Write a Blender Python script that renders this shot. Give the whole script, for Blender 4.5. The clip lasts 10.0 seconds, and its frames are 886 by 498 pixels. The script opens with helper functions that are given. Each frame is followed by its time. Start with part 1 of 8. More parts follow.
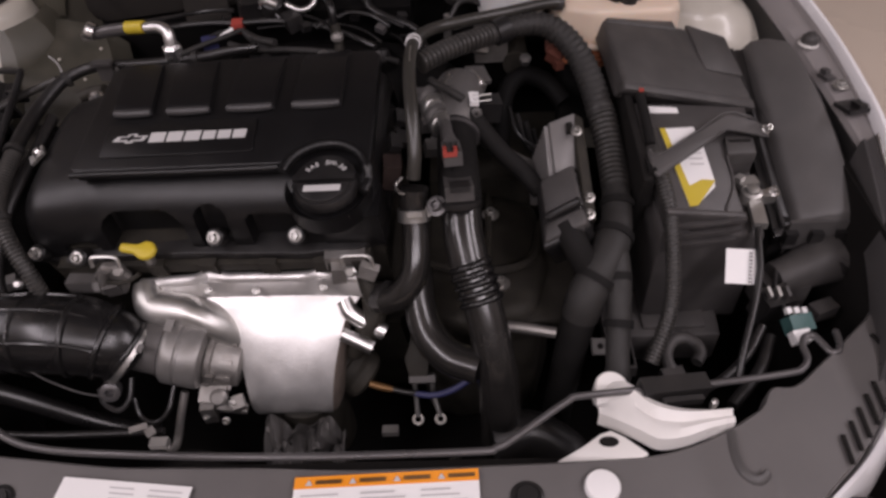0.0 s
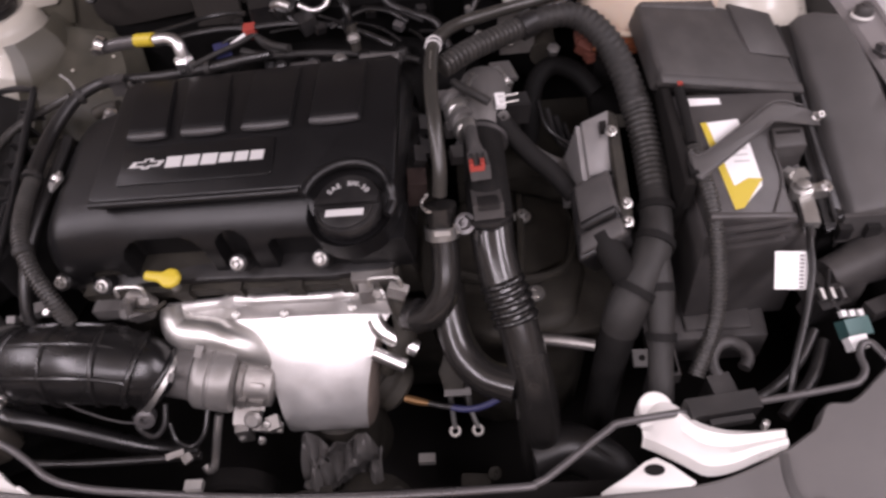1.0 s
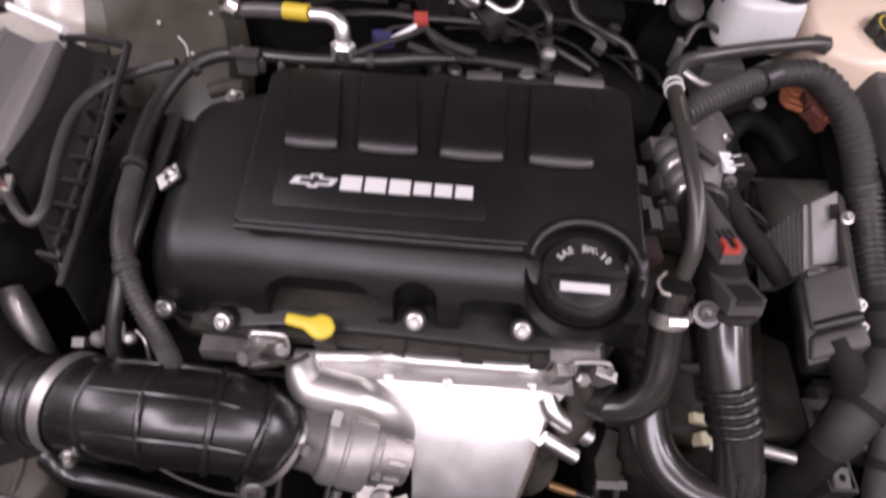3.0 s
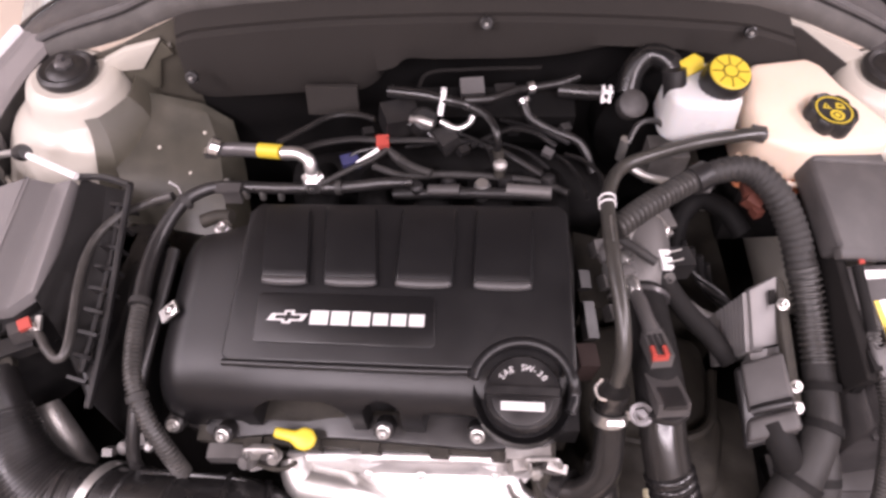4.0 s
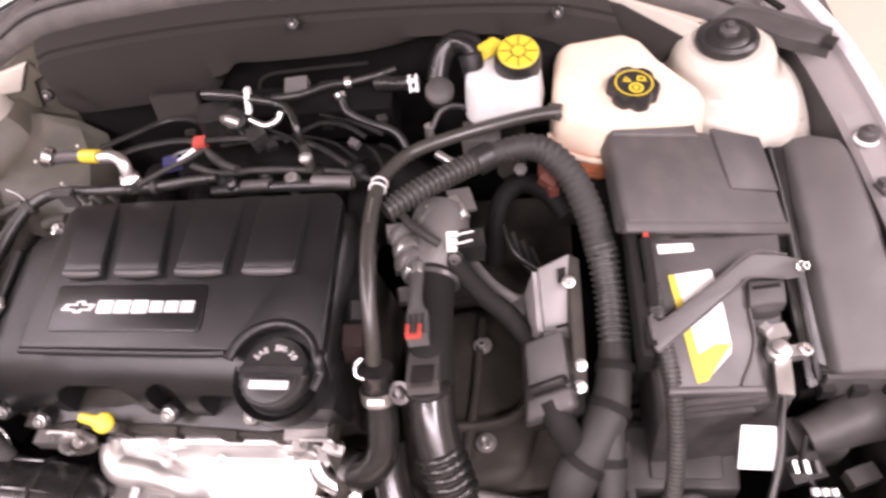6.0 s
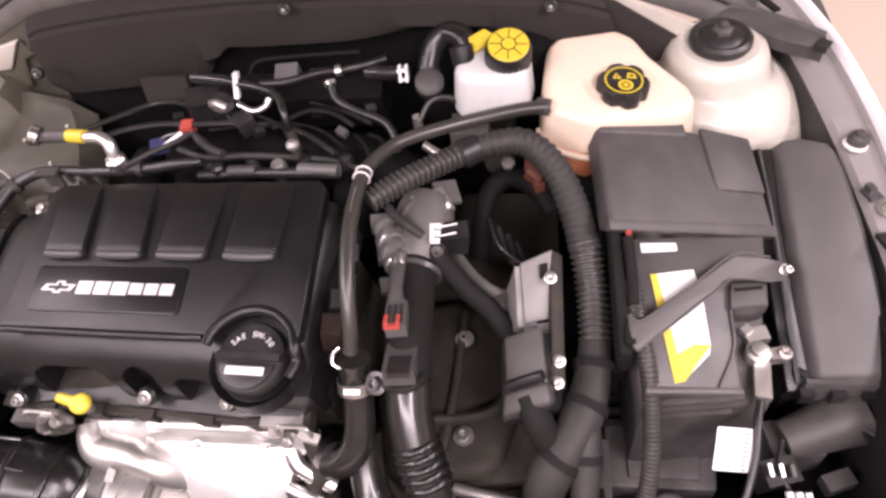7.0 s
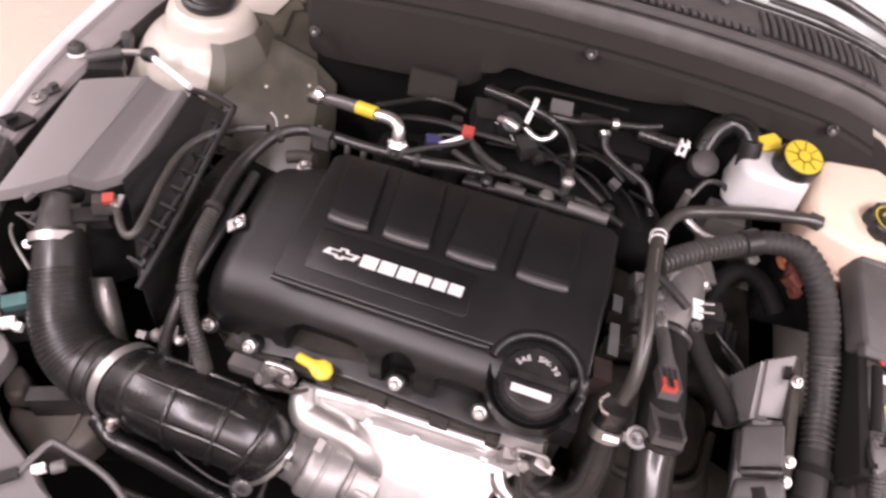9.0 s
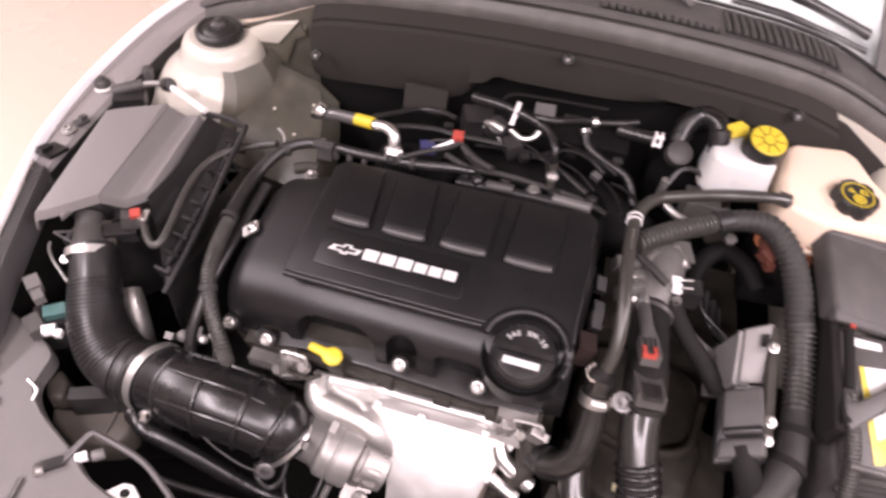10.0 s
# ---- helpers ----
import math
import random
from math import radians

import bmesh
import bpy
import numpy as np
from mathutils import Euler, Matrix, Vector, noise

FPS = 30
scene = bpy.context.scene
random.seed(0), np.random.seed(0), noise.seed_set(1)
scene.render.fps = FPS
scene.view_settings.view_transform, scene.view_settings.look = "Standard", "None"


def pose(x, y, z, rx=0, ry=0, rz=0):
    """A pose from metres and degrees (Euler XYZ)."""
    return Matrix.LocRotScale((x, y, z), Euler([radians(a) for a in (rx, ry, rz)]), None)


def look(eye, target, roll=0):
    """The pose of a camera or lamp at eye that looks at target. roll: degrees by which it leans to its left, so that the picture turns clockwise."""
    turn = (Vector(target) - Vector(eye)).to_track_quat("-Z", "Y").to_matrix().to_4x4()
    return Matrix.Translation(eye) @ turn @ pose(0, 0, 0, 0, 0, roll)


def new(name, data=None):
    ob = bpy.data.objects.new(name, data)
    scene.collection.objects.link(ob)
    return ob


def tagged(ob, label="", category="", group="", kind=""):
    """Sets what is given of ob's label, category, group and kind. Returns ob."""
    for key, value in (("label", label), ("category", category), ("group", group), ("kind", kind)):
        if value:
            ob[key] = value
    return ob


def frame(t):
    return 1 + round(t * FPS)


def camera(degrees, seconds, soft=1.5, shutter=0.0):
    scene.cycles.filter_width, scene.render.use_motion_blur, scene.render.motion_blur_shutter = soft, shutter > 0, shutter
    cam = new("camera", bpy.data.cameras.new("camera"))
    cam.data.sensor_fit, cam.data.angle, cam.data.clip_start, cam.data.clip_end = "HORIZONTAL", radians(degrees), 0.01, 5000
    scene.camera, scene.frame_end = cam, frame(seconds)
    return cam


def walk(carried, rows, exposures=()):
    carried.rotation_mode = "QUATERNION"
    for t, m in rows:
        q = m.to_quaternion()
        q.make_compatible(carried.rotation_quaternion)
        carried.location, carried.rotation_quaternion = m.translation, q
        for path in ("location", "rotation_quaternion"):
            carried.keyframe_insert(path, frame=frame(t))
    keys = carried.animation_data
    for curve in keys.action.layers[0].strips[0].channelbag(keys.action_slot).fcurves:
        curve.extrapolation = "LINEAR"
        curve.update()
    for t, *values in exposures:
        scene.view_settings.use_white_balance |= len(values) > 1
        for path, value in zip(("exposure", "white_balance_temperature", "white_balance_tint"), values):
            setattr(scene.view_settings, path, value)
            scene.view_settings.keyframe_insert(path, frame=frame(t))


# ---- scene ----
cam = camera(65.0, 10.0, soft=2.8, shutter=0.4)
PATH = [
    (0, (0.208, -0.005, 1.435), (0.153, 1.389, 0.002), -3.4),
    (0.5, (0.215, 0.039, 1.448), (0.105, 1.356, -0.053), -9.1),
    (1, (0.213, 0.078, 1.461), (0.059, 1.37, -0.058), -9.1),
    (1.3, (0.198, 0.085, 1.431), (-0.026, 1.335, -0.114), -9.4),
    (1.5, (0.118, 0.103, 1.391), (0.013, 1.326, -0.188), -4.4),
    (1.6, (0.09, 0.103, 1.372), (0.038, 1.328, -0.208), -1.9),
    (1.8, (-0.005, 0.116, 1.315), (0.01, 1.331, -0.273), 3.1),
    (1.9, (-0.04, 0.13, 1.279), (-0.007, 1.362, -0.295), 5.0),
    (2, (-0.08, 0.125, 1.243), (0.026, 1.434, -0.266), 8.2),
    (2.5, (-0.128, 0.191, 1.298), (0.033, 1.436, -0.259), 10.5),
    (3, (-0.113, 0.246, 1.409), (-0.004, 1.487, -0.156), 7.9),
    (3.2, (-0.108, 0.275, 1.454), (-0.016, 1.477, -0.142), 5.3),
    (4.3, (0.049, 0.324, 1.599), (-0.061, 1.502, -0.014), -5.2),
    (4.5, (0.103, 0.332, 1.604), (-0.046, 1.512, -0.004), -9.4),
    (5, (0.209, 0.339, 1.603), (0.018, 1.516, -0.002), -13.8),
    (5.5, (0.28, 0.31, 1.569), (0.055, 1.502, -0.021), -12.3),
    (6, (0.334, 0.287, 1.544), (0.057, 1.501, -0.021), -12.3),
    (6.2, (0.368, 0.28, 1.528), (0.084, 1.498, -0.032), -11.8),
    (7.3, (0.331, 0.301, 1.553), (0.069, 1.497, -0.028), -8.9),
    (7.5, (0.293, 0.313, 1.566), (0.045, 1.511, -0.016), -6.9),
    (8, (0.148, 0.293, 1.566), (-0.056, 1.513, -0.006), 1.5),
    (8.5, (0.029, 0.232, 1.557), (-0.139, 1.486, 0.008), 9.4),
    (9, (-0.028, 0.219, 1.573), (-0.18, 1.487, 0.034), 11.2),
    (9.5, (-0.089, 0.203, 1.59), (-0.264, 1.468, 0.051), 11.7),
    (10, (0.025, 0.143, 1.607), (-0.209, 1.453, 0.113), 5.8),
]
EXPOSURES = [(0.0, -1.35, 6350, 25), (0.5, -1.0, 6300, 27), (1.0, -0.65, 6250, 28), (2.5, -0.42, 6100, 28), (3.2, -0.2, 6200, 29), (4.5, 0.52, 6450, 32), (5.5, 0.70, 6500, 32), (6.0, 0.57, 6500, 32), (7.5, 0.2, 6500, 30), (8.5, 0.2, 6450, 30), (10.0, 0.3, 6500, 30)]
walk(cam, [(t, look(eye, target, roll)) for t, eye, target, roll in PATH], EXPOSURES)

# ---- room light: fluorescent panels under the showroom ceiling ----
world = bpy.data.worlds.new("room_air")
scene.world = world
world.use_nodes = True
world.node_tree.nodes["Background"].inputs[0].default_value = (0.9, 0.93, 1.0, 1)
world.node_tree.nodes["Background"].inputs[1].default_value = 0.05


def ceiling_lamp(x, y, z, sx, sy, watts):
    lamp = bpy.data.lights.new("ceiling_lamp", "AREA")
    lamp.shape, lamp.size, lamp.size_y, lamp.energy = "RECTANGLE", sx, sy, watts
    lamp.color = (1.0, 0.96, 0.93)
    ob = new("ceiling_lamp", lamp)
    ob.location = (x, y, z)
    return ob


ceiling_lamp(-1.6, -1.2, 3.25, 0.6, 2.4, 110)
ceiling_lamp(1.6, -1.2, 3.25, 0.6, 2.4, 110)
ceiling_lamp(0.0, -2.2, 3.25, 2.4, 0.6, 110)
ceiling_lamp(-3.6, 0.6, 3.25, 0.6, 2.4, 130)
ceiling_lamp(3.6, 0.6, 3.25, 0.6, 2.4, 165)


# ---- materials ----
def surface(name, color, rough=0.5, metal=0.0, var=0.25, scale=14.0, grain=420.0, bump=0.12, rough_var=0.15,
            dust=0.0, dust_color=(0.3, 0.28, 0.26), spec=0.5, coat=0.0, translucent=0.0, piece=False):
    """A worn surface: broad blotches and fine grain in its colour, uneven gloss, fine relief."""
    m = bpy.data.materials.new(name)
    m.use_nodes = True
    nt = m.node_tree
    b = nt.nodes["Principled BSDF"]
    L = nt.links.new
    tc = nt.nodes.new("ShaderNodeTexCoord")
    broad = nt.nodes.new("ShaderNodeTexNoise")
    broad.inputs["Scale"].default_value, broad.inputs["Detail"].default_value = scale, 5
    fine = nt.nodes.new("ShaderNodeTexNoise")
    fine.inputs["Scale"].default_value, fine.inputs["Detail"].default_value = grain, 3
    L(tc.outputs["Object"], broad.inputs["Vector"])
    L(tc.outputs["Object"], fine.inputs["Vector"])
    mix = nt.nodes.new("ShaderNodeMix")
    mix.data_type = "RGBA"
    dark = tuple(c * (1 - var) for c in color)
    light = tuple(min(1, c * (1 + var)) for c in color)
    mix.inputs[6].default_value, mix.inputs[7].default_value = (*dark, 1), (*light, 1)
    amount = nt.nodes.new("ShaderNodeMath")
    amount.operation = "MULTIPLY_ADD"
    amount.inputs[1].default_value, amount.inputs[2].default_value = 0.35, 0.0
    L(fine.outputs[0], amount.inputs[0])
    add = nt.nodes.new("ShaderNodeMath")
    add.operation = "MULTIPLY_ADD"
    add.inputs[1].default_value = 0.65
    L(broad.outputs[0], add.inputs[0])
    L(amount.outputs[0], add.inputs[2])
    L(add.outputs[0], mix.inputs[0])
    out = mix.outputs[2]
    if dust > 0:
        film = nt.nodes.new("ShaderNodeTexNoise")
        film.inputs["Scale"].default_value, film.inputs["Detail"].default_value = scale * 2.3, 7
        L(tc.outputs["Object"], film.inputs["Vector"])
        ramp = nt.nodes.new("ShaderNodeMapRange")
        ramp.inputs[1].default_value, ramp.inputs[2].default_value = 0.42, 0.8
        ramp.inputs[3].default_value, ramp.inputs[4].default_value = 0.0, dust
        L(film.outputs[0], ramp.inputs[0])
        over = nt.nodes.new("ShaderNodeMix")
        over.data_type = "RGBA"
        over.inputs[7].default_value = (*dust_color, 1)
        L(ramp.outputs[0], over.inputs[0])
        L(out, over.inputs[6])
        out = over.outputs[2]
    L(out, b.inputs["Base Color"])
    r = nt.nodes.new("ShaderNodeMapRange")
    r.inputs[1].default_value, r.inputs[2].default_value = 0.25, 0.75
    r.inputs[3].default_value, r.inputs[4].default_value = max(0.03, rough - rough_var), min(1, rough + rough_var)
    L(broad.outputs[0], r.inputs[0])
    L(r.outputs[0], b.inputs["Roughness"])
    b.inputs["Metallic"].default_value = metal
    b.inputs["Specular IOR Level"].default_value = spec
    b.inputs["Coat Weight"].default_value = coat
    if translucent:
        b.inputs["Subsurface Weight"].default_value = translucent
        b.inputs["Subsurface Radius"].default_value = (0.02, 0.013, 0.008)
    if bump:
        bn = nt.nodes.new("ShaderNodeBump")
        bn.inputs["Strength"].default_value, bn.inputs["Distance"].default_value = bump, 0.0006
        L(fine.outputs[0], bn.inputs["Height"])
        L(bn.outputs[0], b.inputs["Normal"])
    return m


COVER = surface("satin_black_plastic", (0.0062, 0.0059, 0.0062), 0.36, var=0.12, grain=1500, bump=0.25, rough_var=0.05, spec=0.45)
PLASTIC = surface("black_plastic", (0.0125, 0.0118, 0.0119), 0.38, var=0.3, dust=0.05, spec=0.45)
GREY_PLASTIC = surface("dark_grey_plastic", (0.050, 0.0465, 0.0451), 0.5, var=0.15, grain=1300, bump=0.3, dust=0.08, rough_var=0.06, spec=0.4)
PALE_PLASTIC = surface("mid_grey_plastic", (0.110, 0.1035, 0.101), 0.45, var=0.12, scale=7, grain=1300, bump=0.3, dust=0.06, rough_var=0.06)
RUBBER = surface("black_rubber", (0.013, 0.0122, 0.012), 0.36, var=0.3, dust=0.10, dust_color=(0.10, 0.09, 0.085), spec=0.55)
GLOSS_RUBBER = surface("glossy_rubber", (0.009, 0.0085, 0.0085), 0.28, var=0.3, bump=0.06, rough_var=0.07, spec=0.55)
TAPE = surface("cloth_tape", (0.025, 0.0234, 0.0221), 0.58, var=0.35, scale=40, grain=900, bump=0.8, spec=0.35)
CONDUIT = surface("dusty_conduit", (0.036, 0.034, 0.0315), 0.42, var=0.25, scale=30, dust=0.2, dust_color=(0.12, 0.11, 0.10), spec=0.5)
MATT_BLACK = surface("matt_black_tape", (0.011, 0.0103, 0.0099), 0.75, var=0.3, scale=40, grain=900, bump=0.6, spec=0.15)
CAST = surface("cast_aluminium", (0.34, 0.325, 0.31), 0.46, metal=0.8, var=0.3, scale=30, grain=500, bump=0.7, dust=0.35, dust_color=(0.12, 0.10, 0.08))
DARK_CAST = surface("dirty_casting", (0.027, 0.0243, 0.020), 0.62, metal=0.1, var=0.5, scale=22, grain=260, bump=0.8, dust=0.2, dust_color=(0.09, 0.08, 0.06), spec=0.25)
SHIELD = surface("heat_shield_steel", (0.78, 0.765, 0.75), 0.42, metal=0.80, var=0.14, scale=22, grain=500, bump=0.5, rough_var=0.10, dust=0.12, dust_color=(0.34, 0.30, 0.26))
STEEL = surface("bright_steel", (0.78, 0.77, 0.76), 0.32, metal=1.0, var=0.1, bump=0.1)
ROD = surface("grey_painted_rod", (0.10, 0.095, 0.095), 0.35, metal=0.4, var=0.15, bump=0.1)
ZINC = surface("zinc_clip", (0.52, 0.51, 0.49), 0.38, metal=0.9, var=0.2, bump=0.2, dust=0.1, dust_color=(0.2, 0.18, 0.15))
PAINT = surface("cream_body_primer", (0.50, 0.47, 0.41), 0.34, var=0.06, scale=6, grain=300, bump=0.05, dust=0.12, dust_color=(0.3, 0.27, 0.22), coat=0.2)
WHITE = surface("white_body_paint", (0.76, 0.75, 0.76), 0.2, var=0.03, bump=0.0, coat=0.6)
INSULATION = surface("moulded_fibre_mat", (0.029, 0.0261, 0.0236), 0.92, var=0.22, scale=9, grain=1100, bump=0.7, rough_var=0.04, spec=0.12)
YELLOW = surface("yellow_plastic", (0.54, 0.41, 0.03), 0.42, var=0.08, bump=0.05)
RED = surface("red_plastic", (0.36, 0.055, 0.04), 0.45, var=0.1, bump=0.05)
BLUE = surface("blue_cable", (0.032, 0.034, 0.095), 0.45, var=0.1, bump=0.05)
COPPER = surface("brown_sensor", (0.22, 0.12, 0.05), 0.45, metal=0.6, var=0.3)
GREEN = surface("teal_connector", (0.05, 0.12, 0.115), 0.45, var=0.15)
TANK = surface("cream_translucent_tank", (0.66, 0.54, 0.43), 0.42, var=0.05, scale=8, bump=0.06, dust=0.08, dust_color=(0.75, 0.5, 0.33), translucent=0.3)
RESERVOIR = surface("milky_reservoir", (0.56, 0.56, 0.5510), 0.36, var=0.06, bump=0.04, translucent=0.25)
RUST_RED = surface("rust_red_plastic", (0.085, 0.028, 0.019), 0.5, var=0.2)
COOLANT = surface("orange_coolant_shell", (0.52, 0.19, 0.09), 0.4, var=0.1, translucent=0.25)
LABEL_WHITE = surface("white_label", (0.80, 0.79, 0.78), 0.4, var=0.03, bump=0.0)
LABEL_ORANGE = surface("orange_label", (0.85, 0.30, 0.02), 0.45, var=0.05, bump=0.0)
INK = surface("grey_print", (0.50, 0.49, 0.49), 0.6, var=0.05, bump=0.0)
SILVER_INK = surface("silver_print", (0.72, 0.71, 0.70), 0.35, metal=0.3, var=0.05, bump=0.0)
BATTERY = surface("battery_case", (0.052, 0.048, 0.047), 0.45, var=0.2, dust=0.08)
FLOOR = surface("showroom_floor", (0.64, 0.55, 0.46), 0.3, var=0.05, scale=1.2, grain=60, bump=0.03)
LEDGE = surface("grey_primer", (0.21, 0.195, 0.1927), 0.4, var=0.06, scale=6, grain=300, bump=0.05, dust=0.1, dust_color=(0.3, 0.27, 0.24))
WALL = surface("white_wall", (0.6, 0.59, 0.57), 0.8, var=0.03, scale=1.0, bump=0.02)
# near-black stands for shade in voids, slots and holes; also black print
DARK = surface("void_and_print_black", (0.014, 0.0129, 0.0122), 0.85, var=0.4, scale=12, spec=0.08)
# plastic black lowered further to give the unlit depth behind the engine
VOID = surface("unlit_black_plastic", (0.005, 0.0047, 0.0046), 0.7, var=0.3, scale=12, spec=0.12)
SEAL = surface("weatherstrip_rubber", (0.016, 0.015, 0.016), 0.5, var=0.2, dust=0.1)
# olive primer toned darker to carry the shade on the left inner panels
SHADED_PRIMER = surface("shaded_olive_grey_primer", (0.055, 0.050, 0.039), 0.45, var=0.15, scale=7, grain=300, bump=0.08, dust=0.15, dust_color=(0.3, 0.27, 0.22))
RAIL = surface("seal_rubber_dusty", (0.066, 0.062, 0.058), 0.5, var=0.2, dust=0.12)
# pale only to imitate the bright reflection in the windscreen
PALE_DASH = surface("glare_pale_dashboard", (0.62, 0.60, 0.58), 0.6, var=0.1, grain=900, bump=0.2)
COWL = surface("cowl_plastic", (0.080, 0.0765, 0.0755), 0.42, var=0.15, grain=1200, bump=0.35, dust=0.06)
# cover plastic lightened to paint the highlight along the pad lips
PAD_EDGE = surface("highlight_grey_plastic", (0.05, 0.048, 0.048), 0.42, var=0.2, grain=900, bump=0.3)
DULL_ALLOY = surface("dull_alloy", (0.12, 0.114, 0.11), 0.55, metal=0.4, var=0.2, scale=30, grain=500, bump=0.5, dust=0.2, dust_color=(0.10, 0.09, 0.08))
PIPE_GLOSS = surface("polished_rubber", (0.015, 0.0140, 0.0132), 0.23, var=0.25, bump=0.05, rough_var=0.08, spec=0.7, dust=0.05, dust_color=(0.10, 0.09, 0.085))
# base grey raised to carry the sheen along the coolant pipe
PIPE_SHEEN = surface("sheen_lightened_hose", (0.034, 0.032, 0.028), 0.33, var=0.2, bump=0.06, rough_var=0.08, spec=0.6)
LIGHT_PLASTIC = surface("light_grey_plastic", (0.10, 0.096, 0.095), 0.42, var=0.15, grain=1200, bump=0.25, dust=0.10, dust_color=(0.10, 0.09, 0.08))
# two more tones of the tower's thin paint, darkened as its shaded side
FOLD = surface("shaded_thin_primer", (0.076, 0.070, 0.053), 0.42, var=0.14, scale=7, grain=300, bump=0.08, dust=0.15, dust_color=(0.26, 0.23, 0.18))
SHADED_OLIVE = surface("shaded_olive_thin_primer", (0.033, 0.031, 0.022), 0.42, var=0.18, scale=7, grain=300, bump=0.08, dust=0.2, dust_color=(0.26, 0.23, 0.18))
GUARD = surface("brown_grey_plastic", (0.100, 0.089, 0.075), 0.5, var=0.15, scale=8, grain=1200, bump=0.3, dust=0.1, dust_color=(0.12, 0.11, 0.09))
FILTER_LID = surface("filter_lid_plastic", (0.160, 0.151, 0.149), 0.40, var=0.12, scale=7, grain=1300, bump=0.3, dust=0.06, rough_var=0.06)
LID_GREY = surface("dark_grey_lid", (0.070, 0.066, 0.0645), 0.46, var=0.15, scale=7, grain=1300, bump=0.3, dust=0.08, rough_var=0.07)
WHITE_STEEL = surface("white_painted_steel", (0.74, 0.72, 0.69), 0.35, var=0.05, bump=0.05, dust=0.08, dust_color=(0.35, 0.31, 0.26))
ECU_ALLOY = surface("pale_die_casting", (0.17, 0.163, 0.16), 0.5, metal=0.35, var=0.18, scale=25, grain=600, bump=0.5, dust=0.18, dust_color=(0.16, 0.14, 0.12))
TURBO = surface("satin_grey_alloy", (0.27, 0.26, 0.25), 0.44, metal=0.6, var=0.2, scale=28, grain=500, bump=0.4, dust=0.25, dust_color=(0.12, 0.105, 0.09))
RUST = surface("rusty_casting", (0.16, 0.13, 0.11), 0.7, metal=0.4, var=0.4, scale=40, grain=300, bump=0.8)


def glass(name):
    m = bpy.data.materials.new(name)
    m.use_nodes = True
    b = m.node_tree.nodes["Principled BSDF"]
    b.inputs["Base Color"].default_value = (0.75, 0.8, 0.8, 1)
    b.inputs["Roughness"].default_value = 0.02
    b.inputs["Transmission Weight"].default_value = 0.9
    b.inputs["IOR"].default_value = 1.45
    return m


GLASS = glass("windscreen_glass")


# ---- building helpers ----
def thing(name, at, label, category, group="", kind=""):
    """A top-level thing: an empty at its base."""
    ob = new(name)
    ob.empty_display_size = 0.02
    ob.location = at
    return tagged(ob, label, category, group, kind)


def root_of(ob):
    while ob.parent:
        ob = ob.parent
    return ob


def part(name, bm, material, parent=None, label="", at=None, smooth=True, angle=38):
    """Link a bmesh, in world metres, as one mesh object under a thing or a part."""
    if parent is not None:
        bm.transform(Matrix.Translation(-root_of(parent).location))
    elif at is not None:
        bm.transform(Matrix.Translation(-Vector(at)))
    bmesh.ops.recalc_face_normals(bm, faces=bm.faces[:])
    if smooth:
        for f in bm.faces:
            f.smooth = True
        for e in bm.edges:
            if len(e.link_faces) == 2 and e.calc_face_angle(0) > radians(angle):
                e.smooth = False
    me = bpy.data.meshes.new(name)
    bm.to_mesh(me)
    bm.free()
    me.materials.append(material)
    ob = new(name, me)
    if parent is not None:
        ob.parent = parent
    elif at is not None:
        ob.location = at
    if label:
        ob["label"] = label
    return ob


def bevel(bm, width, segments=2, angle=30):
    edges = [e for e in bm.edges if len(e.link_faces) == 2 and e.calc_face_angle(0) > radians(angle)]
    if width > 0 and edges:
        bmesh.ops.bevel(bm, geom=edges, offset=width, segments=segments, affect="EDGES", profile=0.5, clamp_overlap=True)
    return bm


def frame_of(origin, xdir, up=(0, 0, 1)):
    """A frame at origin: x along xdir, z as near to up as can be."""
    x = Vector(xdir).normalized()
    y = Vector(up).cross(x).normalized()
    z = x.cross(y)
    m = Matrix((x, y, z)).transposed().to_4x4()
    m.translation = Vector(origin)
    return m


def box(size, m=None, b=0.003, seg=2, taper=1.0):
    """A bevelled block, standing on its frame's xy plane; taper narrows its top."""
    bm = bmesh.new()
    sx, sy, sz = (s / 2 for s in size)
    v = []
    for z, k in ((0, 1), (size[2], taper)):
        for x, y in ((-sx, -sy), (sx, -sy), (sx, sy), (-sx, sy)):
            v.append(bm.verts.new((x * k, y * k, z)))
    for f in ((3, 2, 1, 0), (4, 5, 6, 7), (0, 1, 5, 4), (1, 2, 6, 5), (2, 3, 7, 6), (3, 0, 4, 7)):
        bm.faces.new([v[i] for i in f])
    bevel(bm, b, seg)
    if m is not None:
        bm.transform(m)
    return bm


def prism(poly, z0, z1, m=None, b=0.002, seg=2, top_inset=0.0):
    """An extruded outline, bevelled."""
    bm = bmesh.new()
    low = [bm.verts.new((x, y, z0)) for x, y in poly]
    c = Vector((sum(p[0] for p in poly) / len(poly), sum(p[1] for p in poly) / len(poly)))
    hi = []
    for x, y in poly:
        d = (c - Vector((x, y)))
        d = d.normalized() * top_inset if d.length else d
        hi.append(bm.verts.new((x + d.x, y + d.y, z1)))
    n = len(poly)
    bm.faces.new(low[::-1])
    bm.faces.new(hi)
    for i in range(n):
        bm.faces.new((low[i], low[(i + 1) % n], hi[(i + 1) % n], hi[i]))
    bmesh.ops.recalc_face_normals(bm, faces=bm.faces[:])
    bevel(bm, b, seg)
    if m is not None:
        bm.transform(m)
    return bm


